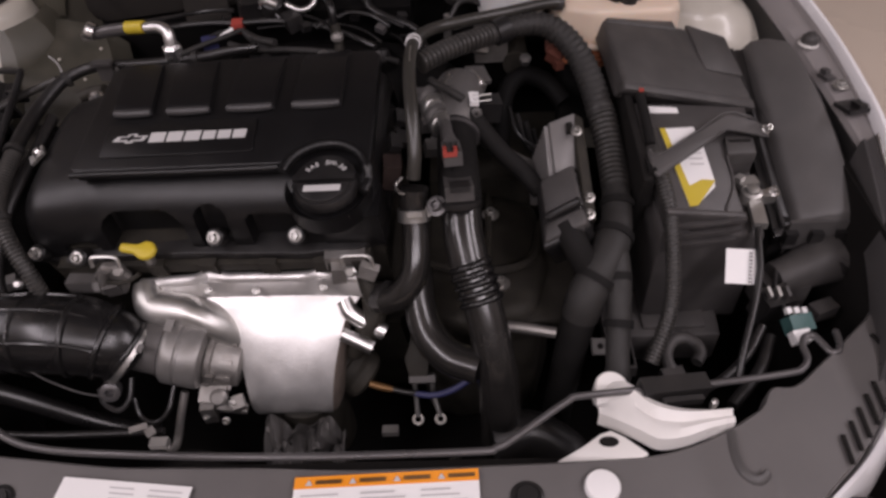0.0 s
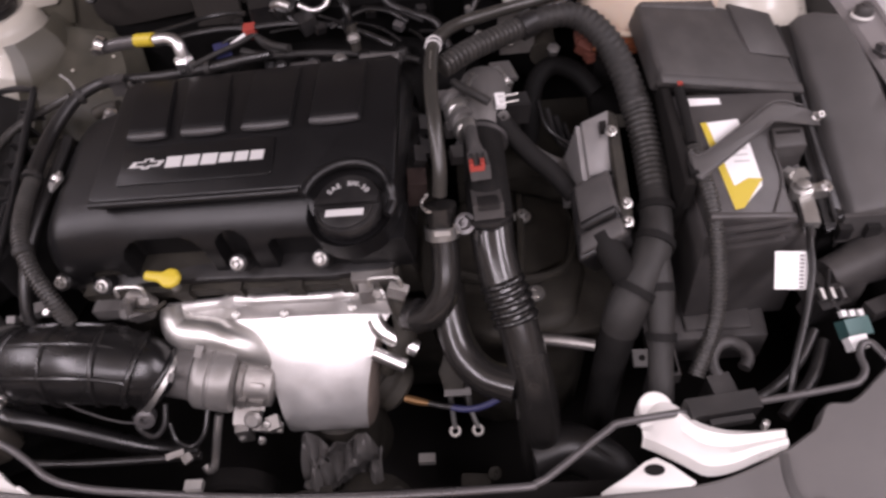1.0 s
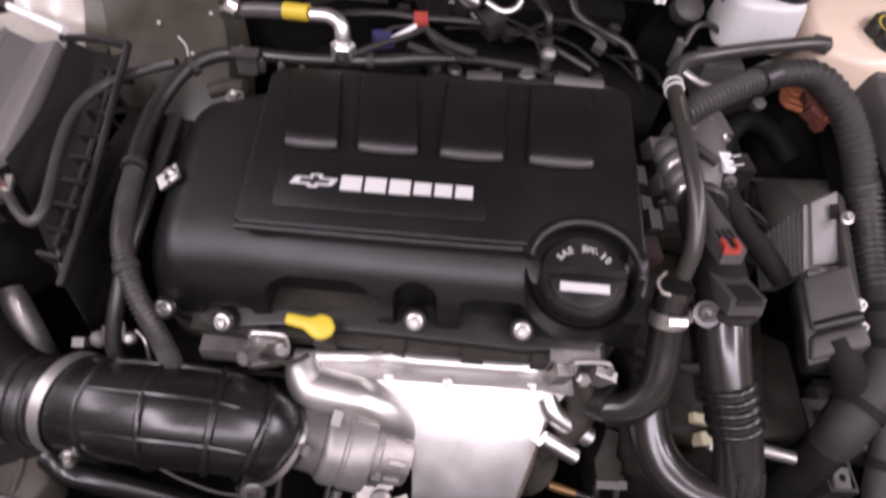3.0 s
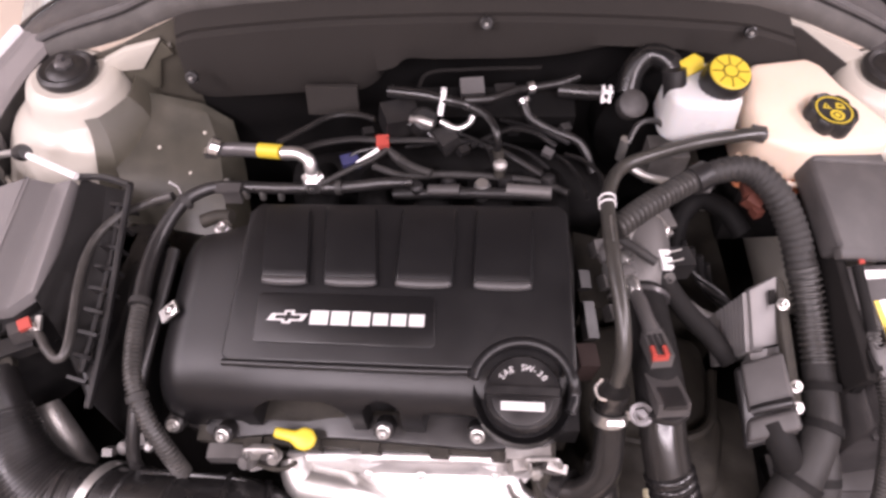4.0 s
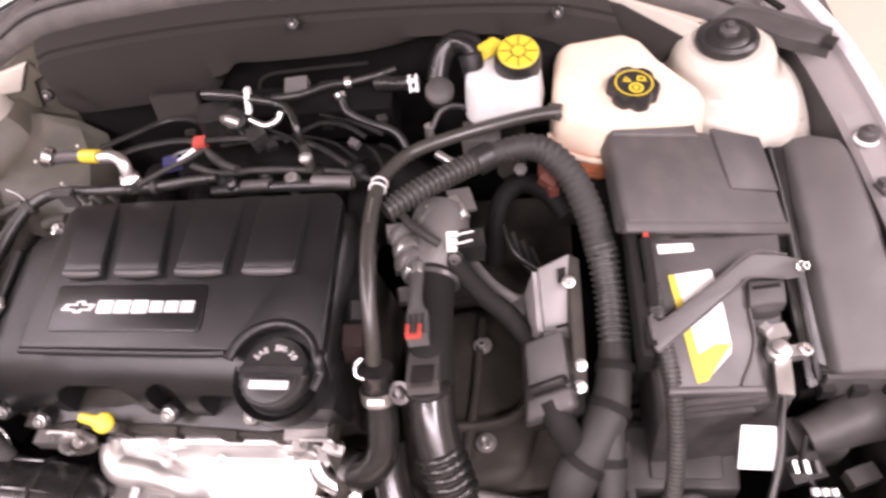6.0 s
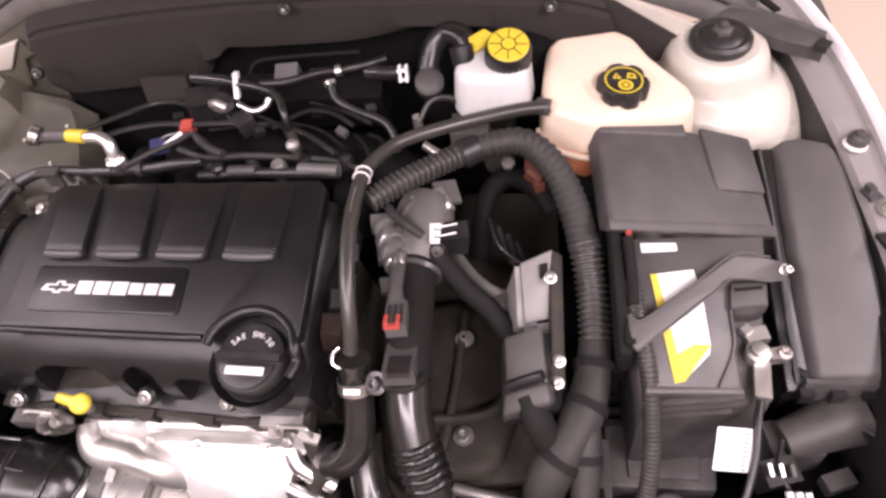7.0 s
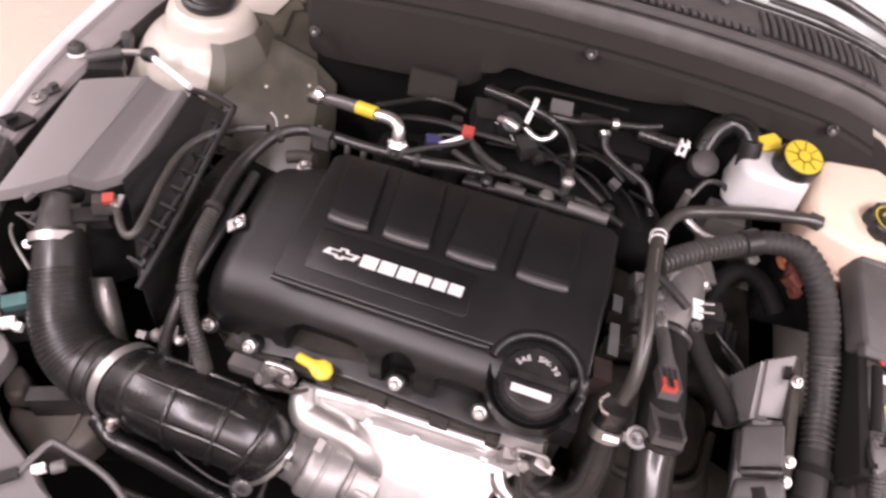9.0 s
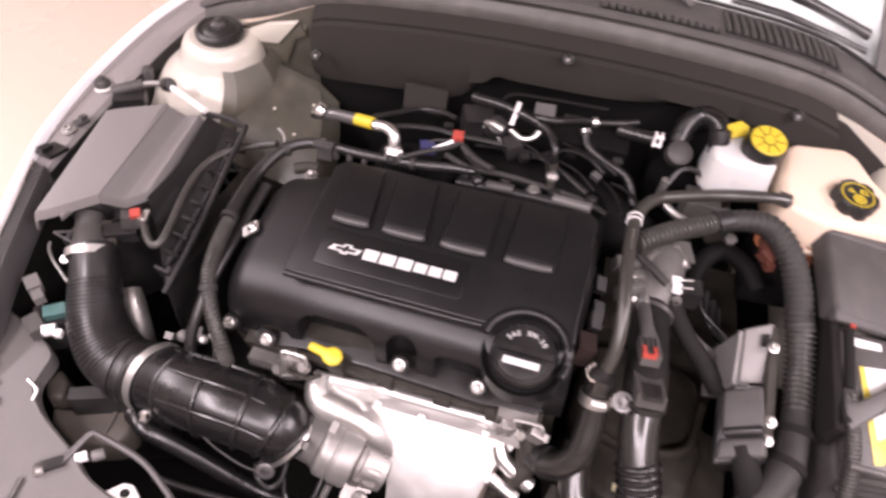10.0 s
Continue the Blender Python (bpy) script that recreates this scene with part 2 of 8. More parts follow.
def quad_slab(corners, thick, b=0.003, seg=2):
    """A slab whose top has these four corners, hanging down by thick."""
    bm = bmesh.new()
    c = [Vector(p) for p in corners]
    n = (c[2] - c[0]).cross(c[3] - c[1]).normalized()
    if n.z < 0:
        n = -n
    top = [bm.verts.new(p) for p in c]
    low = [bm.verts.new(p - n * thick) for p in c]
    bm.faces.new(top)
    bm.faces.new(low[::-1])
    k = len(c)
    for i in range(k):
        bm.faces.new((top[i], low[i], low[(i + 1) % k], top[(i + 1) % k]))
    bmesh.ops.recalc_face_normals(bm, faces=bm.faces[:])
    return bevel(bm, b, seg)


def smooth_line(pts, n=8):
    """Catmull-Rom through the points; each point may carry a radius as a fourth value."""
    p = [np.array(q, float) for q in pts]
    p = [2 * p[0] - p[1]] + p + [2 * p[-1] - p[-2]]
    out = []
    for i in range(1, len(p) - 2):
        a, b, c, d = p[i - 1:i + 3]
        for k in range(n):
            t = k / n
            out.append(0.5 * (2 * b + (c - a) * t + (2 * a - 5 * b + 4 * c - d) * t * t + (3 * b - a - 3 * c + d) * t ** 3))
    out.append(p[-2])
    return out


def tube(pts, r=0.01, n=8, sides=14, ribs=0.0, depth=0.0, wall=0.0, flat=1.0):
    """A hose through the points; ribs: metres between corrugations, as deep as depth; wall: leave the ends open with this wall."""
    if len(pts[0]) == 3:
        pts = [(*q, r) for q in pts]
    line = smooth_line(pts, n)
    if ribs:
        # resample evenly so that corrugations come out alike
        P = np.array(line)
        s = np.concatenate([[0], np.cumsum(np.linalg.norm(np.diff(P[:, :3], axis=0), axis=1))])
        k = max(8, int(s[-1] / ribs * 4))
        u = np.linspace(0, s[-1], k)
        line = [np.array([np.interp(x, s, P[:, j]) for j in range(4)]) for x in u]
        for i, q in enumerate(line):
            q[3] += depth * (0.5 if i % 4 in (1, 2) else -0.5)
    bm = bmesh.new()
    normal = None
    rings = []
    for i, q in enumerate(line):
        here = Vector(q[:3])
        ahead = (Vector(line[min(i + 1, len(line) - 1)][:3]) - Vector(line[max(i - 1, 0)][:3])).normalized()
        if normal is None:
            normal = ahead.orthogonal().normalized()
        normal = (normal - ahead * normal.dot(ahead)).normalized()
        side = ahead.cross(normal)
        rad = max(q[3], 0.0004)
        rings.append([bm.verts.new(here + (normal * math.cos(a) + side * math.sin(a) * flat) * rad)
                      for a in (2 * math.pi * j / sides for j in range(sides))])
    for a, b in zip(rings, rings[1:]):
        for j in range(sides):
            bm.faces.new((a[j], a[(j + 1) % sides], b[(j + 1) % sides], b[j]))
    bm.faces.new(rings[0][::-1])
    bm.faces.new(rings[-1])
    return bm


def lathe(profile, m=None, sides=32, lobes=0, lobe_depth=0.0, lobe_from=0, lobe_to=99, hollow=False):
    """Turn a list of (radius, height) round z; hollow: closed on itself, with a hole."""
    bm = bmesh.new()
    rings = []
    for k, (r, z) in enumerate(profile):
        ring = []
        for j in range(sides):
            a = 2 * math.pi * j / sides
            rr = r
            if lobes and lobe_from <= k <= lobe_to:
                rr = r - lobe_depth * (0.5 + 0.5 * math.cos(a * lobes)) ** 3
            ring.append(bm.verts.new((rr * math.cos(a), rr * math.sin(a), z)))
        rings.append(ring)
    for a, b in zip(rings, rings[1:]):
        for j in range(sides):
            bm.faces.new((a[j], a[(j + 1) % sides], b[(j + 1) % sides], b[j]))
    if hollow:
        for j in range(sides):
            bm.faces.new((rings[-1][j], rings[-1][(j + 1) % sides], rings[0][(j + 1) % sides], rings[0][j]))
    else:
        bm.faces.new(rings[0][::-1])
        bm.faces.new(rings[-1])
    if m is not None:
        bm.transform(m)
    return bm


def join(*bms):
    """Put several bmeshes of one part together."""
    out = bms[0]
    for o in bms[1:]:
        me = bpy.data.meshes.new("joined")
        o.to_mesh(me)
        out.from_mesh(me)
        o.free()
        bpy.data.meshes.remove(me)
    return out


def grid_bm(fn, nu, nv, close_u=False):
    """A sheet of points fn(i / nu, j / nv)."""
    bm = bmesh.new()
    g = [[bm.verts.new(fn(i / nu, j / nv)) for j in range(nv + 1)] for i in range(nu + 1)]
    for i in range(nu):
        for j in range(nv):
            bm.faces.new((g[i][j], g[i + 1][j], g[i + 1][j + 1], g[i][j + 1]))
    return bm


def thicken(bm, d):
    """Give a sheet a thickness below its faces."""
    bmesh.ops.recalc_face_normals(bm, faces=bm.faces[:])
    bmesh.ops.solidify(bm, geom=bm.faces[:], thickness=d)
    return bm


def plate_down(bm, d):
    """Give a lying sheet a thickness straight down."""
    low = bmesh.ops.extrude_face_region(bm, geom=bm.faces[:], use_keep_orig=True)
    bmesh.ops.translate(bm, vec=(0, 0, -d), verts=[v for v in low["geom"] if isinstance(v, bmesh.types.BMVert)])
    return bm


def words(text, size, m, thick=0.0004):
    """Raised lettering in the built-in font."""
    cu = bpy.data.curves.new("lettering", "FONT")
    cu.body, cu.size, cu.extrude, cu.align_x, cu.align_y = text, size, thick, "CENTER", "CENTER"
    ob = new("lettering_source", cu)
    me = bpy.data.meshes.new_from_object(ob.evaluated_get(bpy.context.evaluated_depsgraph_get()))
    bm = bmesh.new()
    bm.from_mesh(me)
    bpy.data.objects.remove(ob)
    bpy.data.curves.remove(cu)
    bpy.data.meshes.remove(me)
    bm.transform(m)
    return bm


def bolt_bm(m, r=0.007, h=0.006, washer=1.5):
    """A flanged hexagon bolt head with a dimple."""
    hexa = lathe([(r, 0.0), (r, h * 0.85), (r * 0.85, h), (r * 0.62, h), (r * 0.52, h * 0.35), (r * 0.2, h * 0.3)], None, 6)
    disc = lathe([(r * washer, -0.001), (r * washer, 0.0012), (r * 1.1, 0.0018)], None, 20)
    bm = join(disc, hexa)
    bm.transform(m)
    return bm


def ring_clamp(parent, at, axis, r, width=0.012, name="hose_clamp", label="bright steel worm-drive hose clamp", material=None):
    m = frame_of(at, axis) @ pose(0, 0, 0, 0, 90, 0)
    band = part(name, lathe([(r, -width / 2), (r + 0.0015, -width / 2), (r + 0.0015, width / 2), (r, width / 2)], m, 36, hollow=True), material or STEEL, parent, label)
    return band


# ---- the room ----
def plain(name, size, at, material, label, kind="structure"):
    ob = part(name, box(size, pose(*at), 0.0), material, None, "", at=at, smooth=False)
    return tagged(ob, label, name.split("_")[0], "", kind)


plain("floor", (14, 14, 0.1), (0, 0, -0.1), FLOOR, "pale beige polished showroom floor")
plain("wall_north", (14, 0.2, 3.4), (0, 7.1, 0), WALL, "plain white showroom wall")
plain("wall_south", (14, 0.2, 3.4), (0, -7.1, 0), WALL, "plain white showroom wall")
plain("wall_east", (0.2, 14, 3.4), (7.1, 0, 0), WALL, "plain white showroom wall")
plain("wall_west", (0.2, 14, 3.4), (-7.1, 0, 0), WALL, "plain white showroom wall")
plain("ceiling", (14.4, 14.4, 0.1), (0, 0, 3.4), WALL, "plain white ceiling")


# ---- the car's body round the engine bay ----
def strip_loft(sections, n=10):
    """A sheet through cross-sections of equal point counts, smoothed along its length."""
    cols = [smooth_line([s[k] for s in sections], n) for k in range(len(sections[0]))]
    bm = bmesh.new()
    g = [[bm.verts.new(c[i]) for c in cols] for i in range(len(cols[0]))]
    for i in range(len(g) - 1):
        for j in range(len(cols) - 1):
            bm.faces.new((g[i][j], g[i + 1][j], g[i + 1][j + 1], g[i][j + 1]))
    return bm


# panels close the bay; their near-black colour is its shade
bay = thing("bay_shell", (0, 0.75, 0.3), "inner panels of the engine bay, near-black for its deep shade", "car body", kind="structure")
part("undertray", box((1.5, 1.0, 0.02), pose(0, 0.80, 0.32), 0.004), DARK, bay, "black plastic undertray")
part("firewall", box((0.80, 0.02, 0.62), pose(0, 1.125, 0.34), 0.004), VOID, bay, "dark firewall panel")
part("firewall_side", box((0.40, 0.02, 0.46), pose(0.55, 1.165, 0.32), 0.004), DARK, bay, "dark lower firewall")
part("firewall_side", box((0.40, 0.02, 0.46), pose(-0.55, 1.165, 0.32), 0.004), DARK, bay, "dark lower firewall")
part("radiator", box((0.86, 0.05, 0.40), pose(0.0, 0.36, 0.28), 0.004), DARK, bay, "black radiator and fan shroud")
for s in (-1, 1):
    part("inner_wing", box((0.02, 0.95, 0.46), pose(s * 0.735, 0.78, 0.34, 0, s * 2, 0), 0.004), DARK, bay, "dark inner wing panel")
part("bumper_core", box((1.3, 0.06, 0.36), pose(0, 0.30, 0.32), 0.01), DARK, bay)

RIM = [(0.72, 1.22, 0.925), (0.755, 1.12, 0.91), (0.783, 1.0, 0.885), (0.790, 0.88, 0.868), (0.788, 0.76, 0.848), (0.772, 0.61, 0.800), (0.740, 0.484, 0.745), (0.672, 0.383, 0.705), (0.584, 0.31, 0.69)]

LEFT_RIM = [(0.70, 1.22, 0.925), (0.735, 1.12, 0.91), (0.763, 1.0, 0.885), (0.768, 0.88, 0.868), (0.760, 0.79, 0.853), (0.732, 0.61, 0.800), (0.695, 0.484, 0.745), (0.627, 0.383, 0.705), (0.539, 0.31, 0.69)]


def wing(side):
    w = thing("front_wing", (side * 0.8, 0.8, 0.3), "glossy white front wing of the car", "car body", "front wings", "structure")
    rim = RIM if side > 0 else LEFT_RIM
    rows = []
    for x, y, z in rim:
        rows.append([(side * (x + d), y - f, z + h) for d, f, h in ((-0.010, 0.0, -0.015), (-0.007, 0.0, -0.004), (-0.003, 0.0, 0.0), (0.003, 0.001, -0.001), (0.009, 0.004, -0.010), (0.019, 0.008, -0.05), (0.036, 0.015, -0.2), (0.036, 0.015, -0.45))])
    part("outer_skin", thicken(strip_loft(rows, 8), 0.002), WHITE, w)
    rows = []
    for k, (x, y, z) in enumerate(rim[:5]):
        c = (1.0, 1.0, 1.0, 0.85, 0.55)[k]
        rows.append([(side * (x + d * c), y, z + h) for d, h in ((-0.006, -0.010), (-0.014, -0.0125), (-0.016, -0.0155), (-0.050, -0.019), (-0.057, -0.026), (-0.060, -0.07), (-0.060, -0.16))])
    part("inner_ledge", thicken(strip_loft([r[:5] for r in rows], 8), 0.002), LEDGE, w, "grey painted inner ledge with a folded step")
    # black instead of the ledge's grey: the gap's shade in its colour
    part("ledge_wall", thicken(strip_loft([[(q[0] - side * 0.0005, q[1], q[2]) for q in r[4:]] for r in rows], 8), 0.002), PLASTIC, w, "inner wall below the ledge, black for the shaded gap")
    lamp = []
    for x, y, z in [smooth_line(rim[4:8], 4)[i] for i in range(0, 13, 2)]:
        lamp.append([(side * (x + d), y - 0.002, z + h) for d, h in ((-0.009, -0.008), (-0.012, -0.004), (-0.018, -0.003), (-0.023, -0.009), (-0.026, -0.011), (-0.031, -0.008), (-0.034, -0.014), (-0.036, -0.06))])
    part("headlamp_edge", thicken(strip_loft(lamp, 4), 0.002), ROD, w, "glossy grey headlamp edge")
    part("chrome_edge", tube([(side * (x - 0.0155), y - 0.002, z - 0.001) for x, y, z in rim[4:8]], 0.0024, 8, 8), STEEL, w, "bright headlamp rim")
    bx, by, bz = (0.752, 0.968, 0.868) if side > 0 else (0.740, 0.976, 0.867)
    part("rubber_bump", lathe([(0.0125, -0.004), (0.0130, 0.0), (0.0125, 0.007), (0.010, 0.010), (0.007, 0.0105), (0.006, 0.014), (0.003, 0.015)], pose(side * bx, by, bz, -4, side * 4, 0), 24), GREY_PLASTIC, w, "dark grey rubber bump stop")
    part("bump_seat", lathe([(0.0150, -0.004), (0.0152, -0.002), (0.012, -0.001)], pose(side * (bx - 0.002), by - 0.002, bz - 0.001, -4, side * 4, 0), 24), WHITE_STEEL, w, "pale ring under the bump stop")
    part("ledge_bolt", bolt_bm(pose(side * (0.765 if side > 0 else 0.738), 0.868, 0.852), 0.007, 0.008, 1.7), ZINC, w, "bolt with a flanged head")
    part("ledge_clip", join(box((0.016, 0.022, 0.005), pose(side * (0.752 if side > 0 else 0.728), 0.888, 0.853, -8, 0, side * 15), 0.002), box((0.008, 0.012, 0.008), pose(side * (0.750 if side > 0 else 0.726), 0.893, 0.857, -8, 0, side * 15), 0.002)), ROD, w, "small grey ledge clip")
    part("lamp_bracket", join(box((0.030, 0.036, 0.006), pose(side * (0.762 if side > 0 else 0.735), 0.818, 0.846, -12, 0, side * 10), 0.002), box((0.012, 0.020, 0.010), pose(side * (0.768 if side > 0 else 0.742), 0.812, 0.850, -12, 0, side * 10), 0.003)), PLASTIC, w, "black headlamp bracket")
    return w


wing(1)
wing(-1)


def strut_tower(side, cx, cy, top):
    w = thing("strut_tower", (side * cx, cy, 0.6), "cream painted suspension strut tower with a black top mount", "strut tower", "strut towers", "structure")
    prof = [(0.132, -0.30), (0.130, -0.150), (0.129, -0.136), (0.124, -0.131), (0.118, -0.128), (0.114, -0.112), (0.110, -0.090), (0.101, -0.068), (0.088, -0.054), (0.080, -0.048), (0.073, -0.040), (0.069, -0.022), (0.063, -0.009), (0.052, -0.003), (0.040, -0.005)]
    shell = lathe(prof, None, 120)
    for v in shell.verts:
        k = max(0, min(1, (-v.co.z - 0.05) / 0.12))
        a = math.atan2(v.co.y, v.co.x)
        pressed = 1 + (0.060 if side > 0 else 0.035) * k * max(-0.4, math.sin(5 * a + 0.6)) ** 3 + 0.012 * k * k * math.sin(15 * a) ** 3
        v.co.x, v.co.y = v.co.x * pressed, v.co.y * pressed
        v.co.y -= 0.015 * k
        v.co.x += side * 0.036 * k
        if side > 0 and v.co.x > 0.03:
            v.co.x += 0.16 * k * (v.co.x - 0.03)
    shell.transform(pose(side * cx, cy, top))
    part("tower_shell", shell, PAINT, w)
    flank = prism([(-0.12, -0.15), (0.12, -0.16), (0.13, 0.10), (-0.11, 0.11)], -0.42, -0.17, pose(side * (cx + 0.035), cy - 0.01, top), 0.03, 4, 0.03)
    part("tower_flank", flank, PAINT, w)
    for k in range(6):
        a = radians(-150 + 34 * k) if side > 0 else radians(-30 - 34 * k)
        ca, sa = math.cos(a), math.sin(a)
        part("pressed_rib", tube([(side * (cx + 0.036) + 0.129 * ca, cy - 0.015 + 0.129 * sa, top - 0.142), (side * (cx + 0.036) + 0.131 * ca, cy - 0.015 + 0.131 * sa, top - 0.20), (side * (cx + 0.036) + 0.132 * ca, cy - 0.015 + 0.132 * sa, top - 0.28)], 0.007, 3, 10), PAINT, w)
    part("seam_sealer", tube([(side * (cx + 0.030) + 0.119 * math.cos(t), cy - 0.013 + 0.119 * math.sin(t), top - 0.127) for t in np.linspace(radians(200), radians(340), 9)], 0.003, 4, 8), PAINT, w)
    # overlay repeats the tower's engine side in a darker tone, standing for shade
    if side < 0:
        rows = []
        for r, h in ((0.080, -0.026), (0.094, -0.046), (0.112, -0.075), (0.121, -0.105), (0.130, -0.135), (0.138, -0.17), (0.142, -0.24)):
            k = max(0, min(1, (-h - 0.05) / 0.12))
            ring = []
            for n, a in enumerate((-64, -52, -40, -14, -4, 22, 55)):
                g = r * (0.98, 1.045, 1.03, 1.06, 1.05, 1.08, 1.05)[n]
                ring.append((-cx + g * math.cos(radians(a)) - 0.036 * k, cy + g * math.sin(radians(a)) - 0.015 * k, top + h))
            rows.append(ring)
        part("folded_side", thicken(strip_loft(rows, 4), 0.002), FOLD, w, "folded side of the tower, thin primer darkened for shade", angle=12)
    mount = part("top_mount", lathe([(0.039, -0.006), (0.042, 0.000), (0.041, 0.007), (0.036, 0.011), (0.029, 0.008), (0.024, 0.012), (0.016, 0.014)], pose(side * cx, cy, top), 36), RUBBER, w, "black rubber top mount")
    part("mount_nut", lathe([(0.014, 0.010), (0.014, 0.019), (0.011, 0.021), (0.006, 0.022), (0.006, 0.028), (0.003, 0.029)], pose(side * cx, cy, top), 6), ROD, mount, "dull dark nut")
    return w


strut_tower(1, 0.596, 1.108, 0.925)
strut_tower(-1, 0.575, 1.102, 0.93)


# ---- the raised hood above the bay ----
hood = thing("hood", (0, 1.12, 1.26), "white car hood propped open, dark lining beneath", "hood", kind="structure")


def hood_rows(lift):
    rows = []
    for t in (0, 0.25, 0.5, 0.75, 1.0):
        row = []
        for x in (-0.74, -0.6, -0.3, 0, 0.3, 0.6, 0.74):
            crown = 0.03 * (1 - (x / 0.74) ** 2)
            row.append((x * (1 - 0.14 * t), 1.14 - 0.66 * t - 0.62 * (crown + lift), 1.27 + 0.78 * t + 0.5 * (crown - lift) - 0.05 * t * t))
        rows.append(row)
    return rows


part("outer_skin", thicken(strip_loft(hood_rows(-0.012), 6), 0.004), WHITE, hood)
part("hood_lining", thicken(strip_loft(hood_rows(0.012), 6), 0.01), INSULATION, hood, "dark fibre lining")


# ---- scuttle: insulation mat, seal, grille, windscreen ----
def scuttle_line(dy, dz, xs=(-0.72, -0.62, -0.50, -0.38, -0.2, 0.03, 0.25, 0.40, 0.52, 0.62, 0.72)):
    out = []
    for x in xs:
        u = (x - 0.02) / 0.7
        out.append((x, 1.108 + 0.055 * u * u + 0.03 * u ** 4 + dy, 1.052 - 0.105 * u * u - 0.055 * u ** 4 + dz))
    return out


def rail_line(dy, dz, xs=(-0.80, -0.72, -0.62, -0.50, -0.38, -0.2, 0.03, 0.25, 0.40, 0.52, 0.62, 0.71, 0.79)):
    """The scuttle's upper edge, which drops towards both wings."""
    flat = tuple(min(x, 0.71 + 0.2 * max(0, x - 0.71)) for x in xs)
    return [(x, y, z - 0.06 * min(1.2, max(0, (abs(x) - 0.38) / 0.34)) + 0.16 * max(0, -0.5 - x)) for x, (_, y, z) in zip(xs, scuttle_line(dy, dz, flat))]


def rail_sheet(profile, material, parent, name, label="", thick=0.002):
    rows = [list(r) for r in zip(*[rail_line(dy, dz) for dy, dz in profile])]
    return part(name, thicken(strip_loft(rows, 8), thick), material, parent, label)


mat_thing = thing("insulation_mat", (0, 1.09, 0.85), "dark grey moulded insulation mat on the firewall", "insulation", kind="structure")
inner = (-0.41, -0.38, -0.30, -0.22, -0.175, -0.155, -0.13, -0.105, -0.085, -0.04, 0.1, 0.25, 0.36, 0.43, 0.49)
mat_lines = []
for dy, dz in ((0.010, 0.002), (-0.006, -0.013), (-0.013, -0.020), (-0.012, -0.026), (-0.020, -0.030), (-0.025, -0.06), (-0.028, -0.10), (-0.018, -0.14), (0.0, -0.20)):
    row = []
    for x, y, z in rail_line(dy, dz, tuple(x if x < 0.36 else 0.36 + (x - 0.36) * min(1.2, 0.55 - 4.5 * dz) for x in inner)):
        low = 0.875 + 0.091 * max(0, min(1, (x + 0.165) / 0.07)) + 0.07 * max(0, x - 0.06) - 1.6 * max(0, x - 0.27)
        short = max(0, low - z)
        row.append((x, y + 0.35 * short, max(z, low - 0.03 * short)))
    mat_lines.append(row)
part("mat_body", thicken(strip_loft([list(r) for r in zip(*mat_lines)], 8), 0.004), INSULATION, mat_thing)
part("mat_tab", box((0.072, 0.010, 0.042), pose(-0.193, 1.058, 0.893, -15, 0, 0), 0.006, 3), INSULATION, mat_thing, "grey moulded tab")
for x, y, z in ((-0.381, 1.064, 0.954), (0.019, 1.078, 1.029), (0.368, 1.094, 1.002)):
    y -= 0.003
    f = part("mat_fastener", lathe([(0.0085, -0.006), (0.0085, 0.001), (0.006, 0.0025), (0.0045, 0.002)], pose(x, y, z, 65, 0, 0), 24), PLASTIC, mat_thing, "black push fastener")
    part("fastener_pin", lathe([(0.0024, 0.001), (0.0024, 0.004), (0.0015, 0.005)], pose(x, y, z, 65, 0, 0), 16), ZINC, f, "shiny pin head")

seal = thing("hood_seal", (0, 1.11, 1.0), "dark grey rubber weatherstrip along the scuttle edge", "weatherstrip")
rail_sheet([(0.020, -0.012), (0.005, -0.006), (0.003, 0.004), (0.007, 0.014), (0.014, 0.023), (0.022, 0.024)], RAIL, seal, "seal_strip", thick=0.003)
part("seal_bulb", tube(rail_line(0.021, 0.026), 0.0035, 10, 10), SEAL, seal, "black rubber lip")

cowl = thing("scuttle_panel", (0, 1.2, 0.95), "dark grey plastic scuttle panel with intake grilles", "car body", kind="structure")
rail_sheet([(0.024, 0.020), (0.016, 0.029), (0.017, 0.034), (0.024, 0.037), (0.030, 0.033), (0.06, 0.035), (0.09, 0.034), (0.118, 0.033), (0.126, 0.022), (0.20, -0.05)], COWL, cowl, "panel_skin")
over = []
for (x, y, z), w in (((0.585, 1.168, 0.924), 0.030), ((0.616, 1.167, 0.925), 0.034), ((0.645, 1.154, 0.926), 0.036), ((0.680, 1.126, 0.926), 0.040), ((0.705, 1.112, 0.925), 0.034), ((0.728, 1.099, 0.922), 0.028)):
    over.append([(x - 0.004, y - w * 0.5, z - 0.022), (x - 0.004, y - w * 0.5, z - 0.004), (x - 0.002, y - w * 0.4, z), (x + 0.001, y + w * 0.1, z + 0.003), (x + 0.003, y + w * 0.36, z + 0.002), (x + 0.004, y + w * 0.5, z + 0.006), (x + 0.005, y + w * 0.62, z - 0.004)])
part("scuttle_end", thicken(strip_loft(over, 6), 0.003), GREY_PLASTIC, cowl, "dark plastic end of the scuttle over the wing")
part("end_plug", box((0.016, 0.022, 0.008), pose(0.722, 1.088, 0.920, -5, 0, -35), 0.003), PLASTIC, cowl, "small black end plug")
part("drain_slot", box((0.010, 0.034, 0.004), pose(0.672, 1.180, 0.926, 0, 0, 28), 0.002), DARK, cowl, "dark drain slot")
corner_xs = (0.50, 0.56, 0.62, 0.68, 0.74, 0.80)
